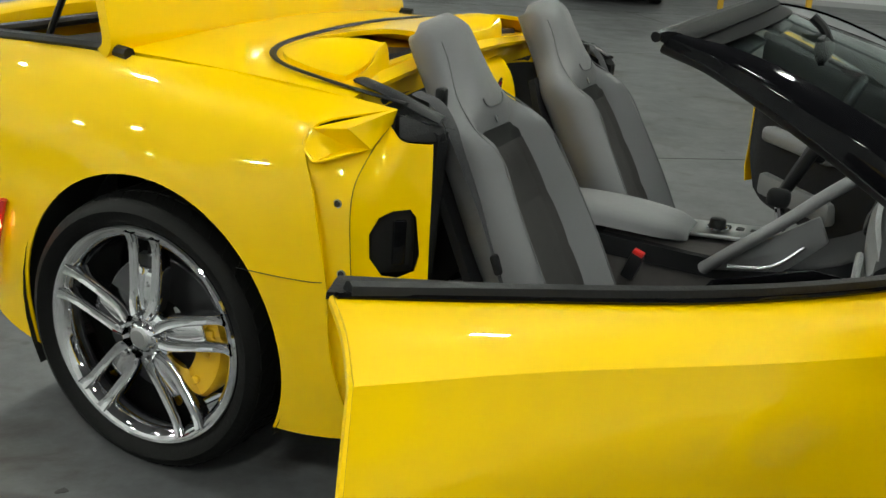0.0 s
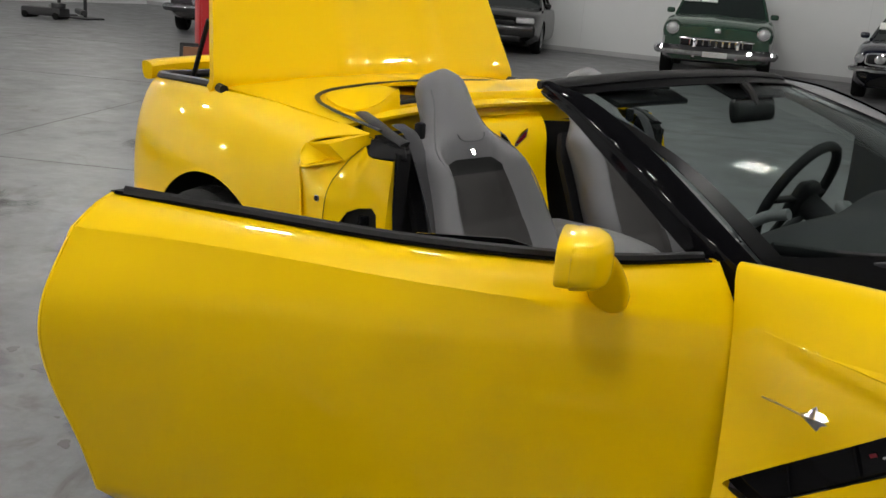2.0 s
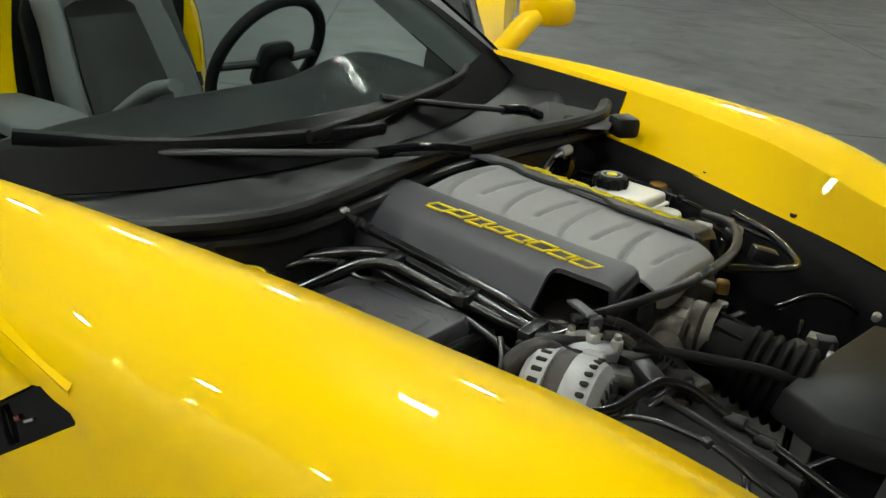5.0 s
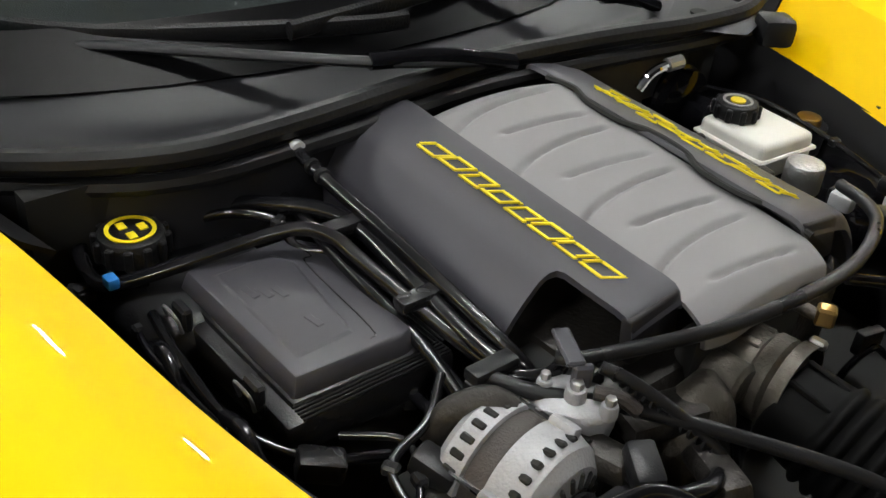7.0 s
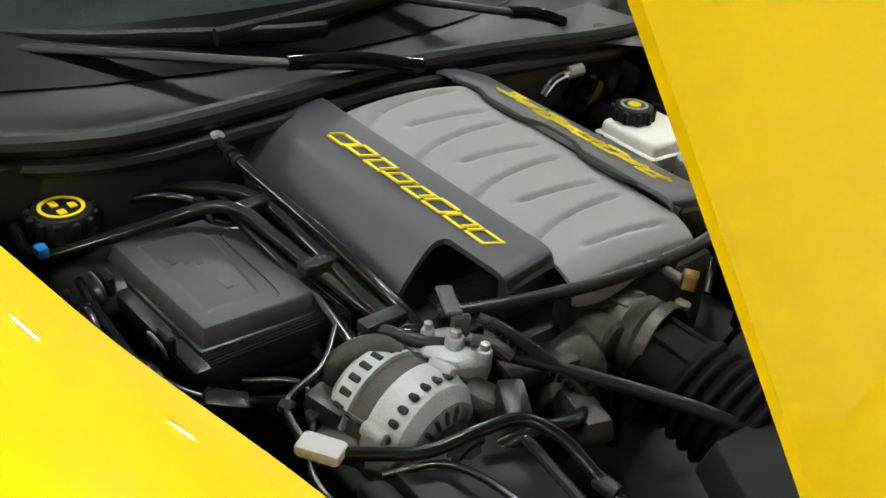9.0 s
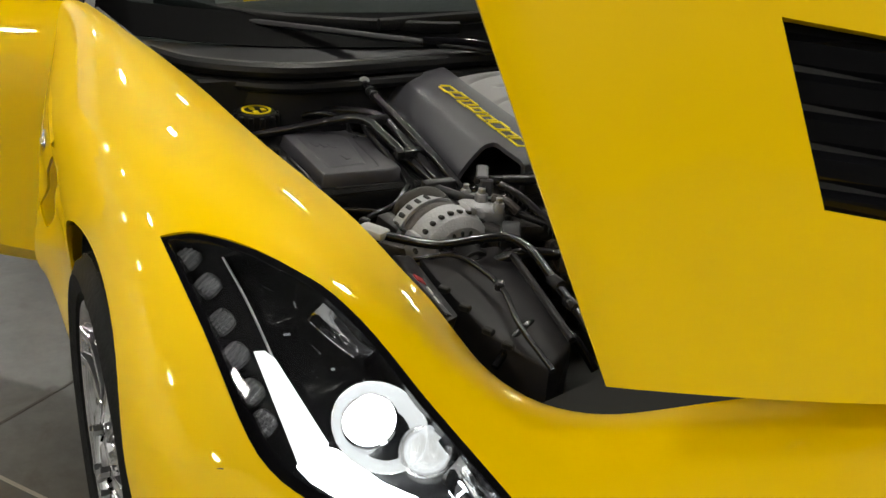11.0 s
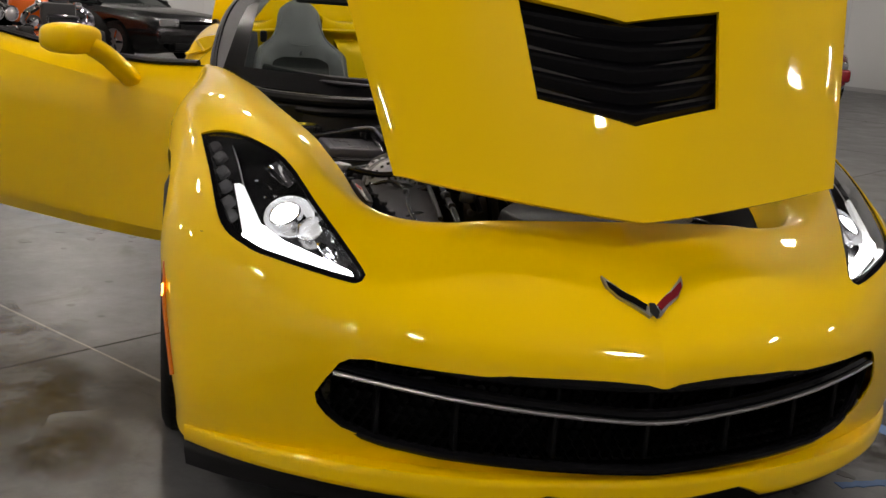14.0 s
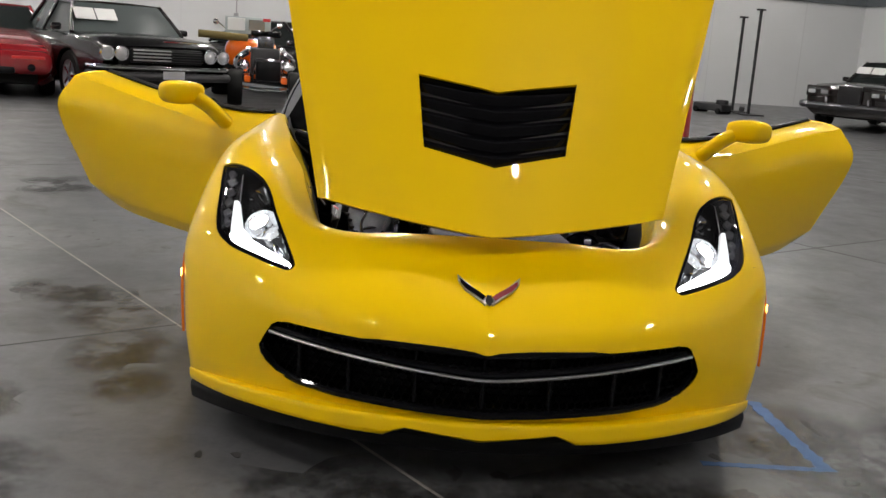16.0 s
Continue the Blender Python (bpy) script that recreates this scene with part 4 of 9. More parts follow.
part("hood_vent_back", prism_along([HO + HV * v * 1.0 + Vector((0, y, 0)) - HN * 0.028 for y, v in HV_POLY], HN * 0.004), VOID, hood, "dark vent backing")

# windscreen frame, glass and cowl
HDR = [(-1.565, -0.608, 1.122), (-1.538, -0.50, 1.134), (-1.512, -0.25, 1.147), (-1.505, 0, 1.150), (-1.512, 0.25, 1.147), (-1.538, 0.50, 1.134), (-1.565, 0.608, 1.122)]
BOT = [(-0.815, -0.768, 0.818), (-0.72, -0.50, 0.80), (-0.655, -0.25, 0.80), (-0.635, 0, 0.80), (-0.655, 0.25, 0.80), (-0.72, 0.50, 0.80), (-0.815, 0.768, 0.818)]
MID = [(a[0] * 0.5 + b[0] * 0.5 + 0.03, a[1] * 0.5 + b[1] * 0.5, (a[2] + b[2]) / 2 + 0.035) for a, b in zip(HDR, BOT)]
gl = surf([HDR, MID, BOT], 4, 8)
glass = part("windscreen", sheet(gl, 0.004), GLASS, car, "clear greenish windscreen", 40)
glass.visible_shadow = False
frit = [[p + Vector((0.004, 0, 0.004)) for p in r] for r in gl]
part("windscreen_band", sheet(frit[14:], 0.002), DARK_BAND, glass, "black band along the foot of the glass", 40)
part("windscreen_band", sheet(frit[:2], 0.002), DARK_BAND, glass, "black band along the top of the glass", 40)
for k in (0, -2):
    part("windscreen_band", sheet([r[k:k + 2] if k == 0 else r[-2:] for r in frit], 0.002), DARK_BAND, glass, "black band along the side of the glass", 40)
fr = part("windscreen_frame", tube([(p[0] - 0.01, p[1], p[2] + 0.002) for p in HDR], 0.034, 6, 12, 0.42), HEADER, car, "matte black windscreen header", 40)
part("header_seal", tube([(p[0] - 0.045, p[1], p[2] + 0.002) for p in HDR], 0.011, 6, 8), SEAL, fr, "black weather strip on the header")
for s in (-1, 1):
    o = [(-0.925, 0.788, 0.785), (-1.075, 0.782, 0.875), (-1.268, 0.742, 0.986), (-1.47, 0.672, 1.078), (-1.59, 0.622, 1.112)]
    m_ = [(-0.815, 0.778, 0.822), (-0.968, 0.768, 0.918), (-1.168, 0.730, 1.028), (-1.395, 0.662, 1.112), (-1.565, 0.612, 1.136)]
    i_ = [(-0.845, 0.725, 0.800), (-1.005, 0.705, 0.890), (-1.20, 0.655, 0.992), (-1.41, 0.585, 1.070), (-1.57, 0.545, 1.100)]
    n_ = [(-0.93, 0.715, 0.77), (-1.09, 0.70, 0.855), (-1.28, 0.672, 0.962), (-1.48, 0.605, 1.055), (-1.60, 0.565, 1.088)]
    ls = [[(x, s * y, z) for x, y, z in l] for l in (o, m_)]
    mid_ = [lerp(a, b, 0.5) + Vector((0.004, s * 0.012, 0.006)) for a, b in zip(*ls)]
    part("windscreen_pillar", sheet(surf([ls[0], mid_, ls[1]], 6, 5), 0.004), GLOSS_BLACK, fr, "gloss black windscreen pillar", 40)
    ls = [[(x, s * y, z) for x, y, z in l] for l in (m_, i_, n_, o)]
    part("pillar_trim", sheet(surf([[(x - 0.004, y - s * 0.004, z - 0.006) for x, y, z in ls[0]], ls[1], ls[2]], 6, 3), 0.003), LEATHER, fr, "grey inner pillar trim", 50)
    part("pillar_seal", sheet(surf([ls[2], [lerp(a, b, 0.5) - Vector((0.006, 0, 0.004)) for a, b in zip(ls[2], ls[3])], [(x - 0.002, y, z - 0.001) for x, y, z in ls[3]]], 6, 3), 0.005), SEAL, fr, "black seal along the pillar", 50)
cw0 = [(-0.83, -0.74, 0.80)] + BOT[1:-1] + [(-0.83, 0.74, 0.80)]
cw1 = [(-0.72, -0.72, 0.80), (-0.63, -0.50, 0.775), (-0.59, -0.25, 0.77), (-0.58, 0, 0.77), (-0.59, 0.25, 0.77), (-0.63, 0.50, 0.775), (-0.72, 0.72, 0.80)]
cw2 = [(-0.63, -0.70, 0.80), (-0.53, -0.48, 0.79), (-0.525, -0.25, 0.79), (-0.54, 0, 0.79), (-0.525, 0.25, 0.79), (-0.53, 0.48, 0.79), (-0.63, 0.70, 0.80)]
cw3 = [(-0.60, -0.68, 0.70), (-0.50, -0.47, 0.68), (-0.50, -0.25, 0.68), (-0.515, 0, 0.68), (-0.50, 0.25, 0.68), (-0.50, 0.47, 0.68), (-0.60, 0.68, 0.70)]
cowl = part("cowl_panel", sheet(surf([cw0, cw1, cw2, cw3], 5, 5), 0.006), COWL, car, "black plastic cowl panel with vents", 45)
part("cowl_seal", tube([(-0.645, -0.685, 0.812), (-0.58, -0.615, 0.803), (-0.512, -0.46, 0.80), (-0.507, -0.31, 0.80), (-0.522, -0.125, 0.80), (-0.535, 0.05, 0.80), (-0.522, 0.2, 0.80), (-0.50, 0.31, 0.803), (-0.47, 0.44, 0.806), (-0.46, 0.56, 0.81), (-0.49, 0.655, 0.815)], 0.017, 8, 10), SEAL, cowl, "thick black rubber hood seal")
part("cowl_lip", tube([(-0.61, -0.66, 0.775), (-0.505, -0.47, 0.77), (-0.495, -0.25, 0.772), (-0.515, 0, 0.772), (-0.495, 0.25, 0.772), (-0.46, 0.46, 0.775), (-0.45, 0.62, 0.78)], 0.012, 8, 8), SEAL, cowl, "black cowl edge")
for s in (-1, 1):
    part("cowl_side", sheet(surf([[(x, s * y, z) for x, y, z in l] for l in ([(-0.88, 0.755, 0.855), (-0.66, 0.728, 0.85), (-0.46, 0.70, 0.845)], [(-0.88, 0.735, 0.80), (-0.66, 0.70, 0.79), (-0.46, 0.665, 0.785)], [(-0.88, 0.70, 0.76), (-0.66, 0.66, 0.75), (-0.46, 0.62, 0.75)])], 5, 4), 0.006), BAY_BLACK, cowl, "black plastic side of the cowl")


def wiper(name, pts, blade, r=0.011):
    w = part(name, tube(pts, r, 5, 12, 0.6), COWL, cowl, "black wiper arm")
    part("wiper_blade", tube(blade, 0.009, 5, 8, 1.6), SOFT_BLACK, w, "black wiper blade")
    a, b = Vector(pts[-2]), Vector(pts[-1])
    part("arm_joint", tube([a, a.lerp(b, 0.5) + Vector((0, 0, 0.008)), b], 0.016, 4, 12, 0.7), GLOSS_BLACK, w, "glossy arm joint")


wiper("wiper_arm", [(-0.815, -0.50, 0.835), (-0.74, -0.40, 0.838), (-0.55, -0.15, 0.836), (-0.49, 0.06, 0.815)], [(-0.93, -0.62, 0.862), (-0.78, -0.42, 0.845), (-0.66, -0.12, 0.842), (-0.635, -0.02, 0.842)])
wiper("wiper_arm", [(-0.74, 0.10, 0.862), (-0.665, 0.22, 0.845), (-0.60, 0.36, 0.825), (-0.56, 0.46, 0.805)], [(-0.665, -0.2, 0.848), (-0.69, 0.10, 0.855), (-0.77, 0.42, 0.85), (-0.83, 0.55, 0.85)])


# ---- doors: built shut along their own axes, then swung open on the hinge ----
def door(s):
    m = pose(-0.90, s * 0.865, 0, 0, 0, -s * 50)
    # x runs back along the door, y outwards
    def ln(pts):
        return [(-a, s * d, z) for a, d, z in pts]
    p0 = ln([(-0.04, -0.005, 0.262), (0.25, 0.0, 0.262), (0.60, 0.0, 0.270), (0.95, 0.005, 0.292), (1.135, 0.01, 0.340)])
    p1 = ln([(-0.055, 0.035, 0.305), (0.25, 0.036, 0.312), (0.60, 0.040, 0.328), (0.95, 0.050, 0.352), (1.178, 0.065, 0.402)])
    p2 = ln([(-0.062, 0.030, 0.45), (0.25, 0.042, 0.46), (0.60, 0.070, 0.48), (0.95, 0.100, 0.50), (1.195, 0.115, 0.52)])
    p3 = ln([(-0.062, 0.024, 0.55), (0.25, 0.050, 0.58), (0.60, 0.094, 0.62), (0.95, 0.142, 0.66), (1.232, 0.180, 0.69)])
    p4 = ln([(-0.060, 0.016, 0.66), (0.25, 0.047, 0.69), (0.60, 0.096, 0.735), (0.95, 0.152, 0.785), (1.229, 0.204, 0.81)])
    p5 = ln([(-0.050, 0.000, 0.742), (0.25, 0.028, 0.780), (0.60, 0.068, 0.830), (0.95, 0.115, 0.893), (1.195, 0.138, 0.924)])
    p6 = ln([(-0.030, -0.032, 0.803), (0.25, -0.006, 0.820), (0.60, 0.022, 0.857), (0.95, 0.055, 0.912), (1.178, 0.072, 0.943)])
    p7 = ln([(-0.015, -0.075, 0.855), (0.25, -0.050, 0.847), (0.60, -0.035, 0.870), (0.95, -0.018, 0.918), (1.163, -0.010, 0.950)])
    g = surf([p0, p1], 6, 4)[:-1] + surf([p1, p2, p3, p4, p5], 6, 6)[:-1] + surf([p5, p6, p7], 6, 5)
    skin = part("door", sheet(g, 0.006), YELLOW, car, "yellow door, swung wide open", 30, matrix=m)
    # shell thickness and inner trim
    edge_out = [r[-1] for r in g]
    inner = [Vector((p.x + 0.05 + 0.45 * max(0, s * p.y), -s * 0.088, p.z - 0.05 * max(0, (p.z - 0.86) / 0.09))) for p in edge_out]
    part("door_end", sheet([[a, a.lerp(c, 0.5) + Vector((0.004, 0, 0)), c] for a, c in zip(edge_out, inner)], 0.004), YELLOW, skin, "yellow door shut face", 50)
    f_out = [r[0] for r in g]
    f_in = [Vector((p.x - 0.02, p.y - s * 0.11, p.z)) for p in f_out]
    part("door_hinge_face", sheet([[a, a.lerp(c, 0.5), c] for a, c in zip(f_out, f_in)], 0.004), YELLOW, skin, "yellow door hinge face", 50)
    i0 = ln([(0.03, -0.10, 0.28), (0.3, -0.11, 0.28), (0.60, -0.11, 0.285), (0.88, -0.11, 0.30), (0.98, -0.11, 0.34)])
    i1 = ln([(0.02, -0.14, 0.45), (0.3, -0.16, 0.45), (0.60, -0.17, 0.45), (0.88, -0.15, 0.46), (1.06, -0.10, 0.48)])
    i2 = ln([(0.02, -0.14, 0.62), (0.3, -0.17, 0.62), (0.60, -0.18, 0.63), (0.88, -0.16, 0.65), (1.07, -0.10, 0.67)])
    i3 = ln([(0.02, -0.15, 0.78), (0.3, -0.14, 0.79), (0.60, -0.13, 0.81), (0.88, -0.12, 0.85), (1.08, -0.10, 0.88)])
    i4 = ln([(0.02, -0.12, 0.848), (0.3, -0.11, 0.842), (0.60, -0.10, 0.862), (0.90, -0.09, 0.908), (1.12, -0.085, 0.942)])
    i5 = ln([(0.0, -0.078, 0.858), (0.25, -0.053, 0.850), (0.60, -0.038, 0.873), (0.95, -0.023, 0.921), (1.163, -0.018, 0.953)])
    trim = part("door_trim", sheet(surf([i0, i1, i2, i3, i4, i5], 5, 4), 0.008), DARK_TRIM, skin, "dark inner door trim", 40)
    part("armrest", rbox(0.42, 0.07, 0.06, 0.022, 3, at=(-0.62, -s * 0.185, 0.60)), LEATHER, trim, "grey padded armrest")
    part("door_pocket", rbox(0.45, 0.05, 0.09, 0.02, 2, at=(-0.62, -s * 0.165, 0.40)), LEATHER, trim, "grey lower door panel")
    part("window_strip", tube([(-0.02, -s * 0.082, 0.862), (-0.25, -s * 0.058, 0.858), (-0.60, -s * 0.044, 0.880), (-0.95, -s * 0.027, 0.925), (-1.140, -s * 0.018, 0.951)], 0.0120, 8, 8), SEAL, skin, "black window seal")
    part("window_moulding", tube([(-0.02, -s * 0.070, 0.860), (-0.25, -s * 0.046, 0.853), (-0.60, -s * 0.031, 0.875), (-0.95, -s * 0.016, 0.922), (-1.155, -s * 0.010, 0.951)], 0.0045, 8, 6), GLOSS_BLACK, skin, "shiny black window moulding")
    part("door_glass_edge", prism([(-0.30, 0.85), (-0.42, 0.885), (-0.60, 0.888), (-0.62, 0.87)], -s * 0.07, -s * 0.075), GLOSS_BLACK, skin, "top edge of the lowered window")
    # mirror on its stalk: the housing is cut off flat where the glass sits
    MX, MZ, TILT = -0.350, 0.918, 18
    arm = part("mirror_arm", tube([(-0.225, s * -0.02, 0.772), (-0.238, s * 0.025, 0.815), (-0.270, s * 0.072, 0.866), (-0.302, s * 0.110, 0.898)], 0.040, 8, 18, 0.80), YELLOW, skin, "yellow mirror stalk", 60)
    sec = []
    for d, w, h, cx in ((0.070, 0.001, 0.001, -0.322), (0.074, 0.026, 0.022, -0.322), (0.086, 0.044, 0.036, -0.325), (0.115, 0.058, 0.045, -0.332), (0.165, 0.064, 0.050, -0.342), (0.210, 0.058, 0.047, -0.352), (0.236, 0.042, 0.037, -0.360), (0.247, 0.022, 0.020, -0.362), (0.249, 0.001, 0.001, -0.362)):
        cut = MX + 0.004 - math.tan(radians(TILT)) * (d - 0.160)
        ringp = []
        for i in range(33):
            a = 2 * math.pi * i / 32
            ca, sa = math.cos(a), math.sin(a)
            ex = math.copysign(abs(ca) ** 0.55, ca)
            ez = math.copysign(abs(sa) ** 0.62, sa)
            ringp.append((max(cut, cx + w * ex), s * d, MZ + h * ez))
        sec.append(ringp)
    mh = part("mirror_housing", sheet(surf(sec, 1, 3), 0), YELLOW, skin, "yellow wing mirror housing", 60)
    turn = Matrix.Translation((MX, s * 0.160, MZ)) @ Matrix.Rotation(s * radians(TILT), 4, "Z")
    hood_r = []
    for dx, hw, hh in ((0.018, 0.084, 0.044), (-0.004, 0.088, 0.047), (-0.020, 0.087, 0.046), (-0.023, 0.084, 0.043), (-0.020, 0.081, 0.040), (-0.004, 0.078, 0.038)):
        hood_r.append([turn @ Vector((dx, s * hw * math.copysign(abs(math.cos(a)) ** 0.6, math.cos(a)), hh * math.copysign(abs(math.sin(a)) ** 0.6, math.sin(a)))) for a in [2 * math.pi * i / 32 for i in range(33)]])
    part("mirror_rim", sheet(hood_r, 0), YELLOW, mh, "yellow rim round the mirror glass", 50)
    part("mirror_bezel", rbox(0.010, 0.146, 0.074, 0.004, 2, m=turn @ Matrix.Translation((-0.004, 0, 0))), SOFT_BLACK, mh, "black mirror bezel")
    part("mirror_glass", rbox(0.004, 0.134, 0.064, 0.0018, 1, m=turn @ Matrix.Translation((-0.0105, 0, 0))), MIRROR, mh, "mirror glass")
    return skin


door(-1)
door(1)

# ---- wheels ----
def wheel(cx, cz, s, r, w, rr, yo):
    m = pose(cx, s * yo, cz)
    o = 1 if s > 0 else -1
    rim = part("wheel", lathe([(rr, 0), (rr + 0.004, o * -0.004), (rr + 0.004, o * -0.020), (rr - 0.006, o * -0.030), (rr - 0.014, o * -0.06), (rr - 0.014, o * -w * 0.55), (rr + 0.002, o * (0.01 - w)), (rr + 0.004, o * -w), (rr - 0.010, o * -w), (rr - 0.026, o * -w * 0.55), (rr - 0.036, o * -0.06), (rr - 0.030, o * -0.018), (rr - 0.014, o * -0.003), (rr, 0)], seg=64), CHROME, car, "chrome split-spoke alloy wheel", 40, matrix=m)
    prof = [(rr + 0.002, o * -0.014), (rr + 0.014, o * 0.004), (rr + (r - rr) * 0.55, o * 0.012), (r - 0.014, o * 0.002), (r - 0.004, o * -0.014), (r, o * -0.04), (r, o * -w + o * 0.04), (r - 0.004, o * -w + o * 0.014), (r - 0.02, o * -w), (rr + 0.002, o * -w + o * 0.01)]
    tyre = part("tyre", lathe(prof, seg=72), RUBBER, rim, "black low-profile tyre", 40)
    tb = bmesh.new()
    for i in range(44):
        a = 2 * math.pi * i / 44
        for k, (y0, y1, sk) in enumerate(((-0.010, -0.05, 0.07), (-0.062, -0.115, -0.06), (-0.127, -0.18, 0.06), (-0.192, -w + 0.012, -0.05))):
            q = []
            for (yy, aa) in ((y0, a), (y1, a + sk), (y1, a + sk + 0.105), (y0, a + 0.105)):
                rad = r + (0.003 if yy != y0 or k else -0.004)
                q.append(tb.verts.new((rad * math.cos(aa), o * yy, rad * math.sin(aa))))
            tb.faces.new(q)
    bmesh.ops.recalc_face_normals(tb, faces=tb.faces)
    bmesh.ops.solidify(tb, geom=tb.faces[:], thickness=0.006)
    tagged(part("tread_block", tb, RUBBER, tyre, "tread blocks of the tyre"), kind="stuff")
    # flat black ring closes the wheel's back, shade put into its colour
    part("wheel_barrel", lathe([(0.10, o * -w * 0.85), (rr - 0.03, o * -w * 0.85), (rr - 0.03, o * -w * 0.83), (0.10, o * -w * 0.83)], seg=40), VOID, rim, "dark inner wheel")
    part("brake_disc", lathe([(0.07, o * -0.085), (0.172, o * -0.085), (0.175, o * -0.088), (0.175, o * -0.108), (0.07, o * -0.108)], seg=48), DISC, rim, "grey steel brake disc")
    # five split spokes
    sp = bmesh.new()
    for e in (-1, 1):
        ctr = [(0.050, 0.014 * e, -0.006), (0.074, 0.025 * e, -0.012), (0.12, 0.0305 * e, -0.018), (rr * 0.80, 0.0335 * e, -0.016), (rr - 0.016, 0.036 * e, -0.005)]
        wid = [0.016, 0.0150, 0.0135, 0.0130, 0.0165]
        rows = []
        for dy, dz in ((-1.1, -2.4), (-1, -0.2), (-0.72, 0.55), (0, 0.30), (0.72, 0.55), (1, -0.2), (1.1, -2.4)):
            rows.append([(x, o * (z + 0.012 * dz), y + wd * dy) for (x, y, z), wd in zip(ctr, wid)])
        rows.append(rows[0])
        join(sp, sheet(surf(rows, 4, 2), 0))
    join(sp, hull([(x, o * z, e * y) for e in (-1, 1) for x, y, z in ((0.06, 0.016, -0.014), (0.06, 0.016, -0.030), (0.165, 0.022, -0.032), (0.165, 0.022, -0.040), (0.150, 0.022, -0.026))], 0.003))
    me = None
    for k in range(5):
        if me is None:
            so = part("spoke", sp, CHROME, rim, "chrome twin spoke", 40)
            me = so.data
        else:
            so = new("spoke", me)
            so.parent = rim
        so.matrix_local = Matrix.Rotation(radians(72 * k + (-15 if s < 0 else 10)), 4, "Y")
    part("hub", lathe([(0.0, o * 0.002), (0.024, o * 0.002), (0.034, o * -0.003), (0.040, o * -0.010), (0.062, o * -0.012), (0.072, o * -0.018), (0.076, o * -0.03), (0.06, o * -0.06), (0, o * -0.06)], seg=40), CHROME, rim, "chrome wheel hub", 40)
    part("center_cap", lathe([(0.0, o * 0.007), (0.020, o * 0.006), (0.026, o * 0.001), (0.026, o * -0.006)], seg=32), STEEL, rim, "grey centre cap with a small emblem")
    nm = None
    for k in range(5):
        a = radians(72 * k + (33 + 54 if s < 0 else 8 + 54))
        if nm is None:
            no = part("lug_nut", cyl(0.011, 0.009, 0.03, (0, 0, 0), "y", 6, 0.002), CHROME, rim, "chrome lug nut")
            nm = no.data
        else:
            no = new("lug_nut", nm)
            no.parent = rim
        no.matrix_local = Matrix.Translation((0.056 * math.cos(a), o * 0.001, 0.056 * math.sin(a)))
    cal = []
    for rad, dy in ((0.125, -0.052), (0.192, -0.052), (0.200, -0.068), (0.200, -0.13), (0.125, -0.13)):
        cal.append([(rad * math.cos(radians(a)), o * dy, rad * math.sin(radians(a))) for a in range(-46, 30, 8)])
    cal.append(cal[0])
    cp = part("brake_caliper", sheet(surf(cal, 2, 1), 0), CALIPER, rim, "yellow painted brake caliper", 40)
    for a in (-38, -8, 20):
        part("caliper_bolt", cyl(0.012, 0.010, 0.02, (0.155 * math.cos(radians(a)), o * -0.055, 0.155 * math.sin(radians(a))), "y", 12, 0.002), CALIPER, cp, "round caliper boss")
    part("caliper_bridge", rbox(0.03, 0.03, 0.05, 0.005, at=(0.16 * math.cos(radians(6)), o * -0.058, 0.16 * math.sin(radians(6)))), CALIPER, cp, "yellow caliper bridge")
    return rim


for s in (-1, 1):
    wheel(RX, 0.338, s, 0.338, 0.28, 0.268, 0.905)
    wheel(FX, 0.328, s, 0.328, 0.24, 0.250, 0.90)


# ---- lamps, grille, badge, vents of the front ----
def edge_at(line, u):
    for (a, va), (b, vb) in zip(line, line[1:]):
        if a <= u <= b:
            return va + (vb - va) * (u - a) / max(1e-6, b - a)
    return line[-1][1]


def hl_plate(poly, w, s, t=0.006):
    """A plate of thickness t over a polygon in the lamp, w below its skin."""
    b = bmesh.new()
    hi = [b.verts.new(hl(u, v, w, s)) for u, v in poly]
    lo = [b.verts.new(hl(u, v, w - t, s)) for u, v in poly]
    b.faces.new(hi)
    b.faces.new(lo[::-1])
    n = len(poly)
    for i in range(n):
        b.faces.new((hi[i], lo[i], lo[(i + 1) % n], hi[(i + 1) % n]))
    bmesh.ops.triangulate(b, faces=b.faces[:])
    bmesh.ops.recalc_face_normals(b, faces=b.faces)
    return b


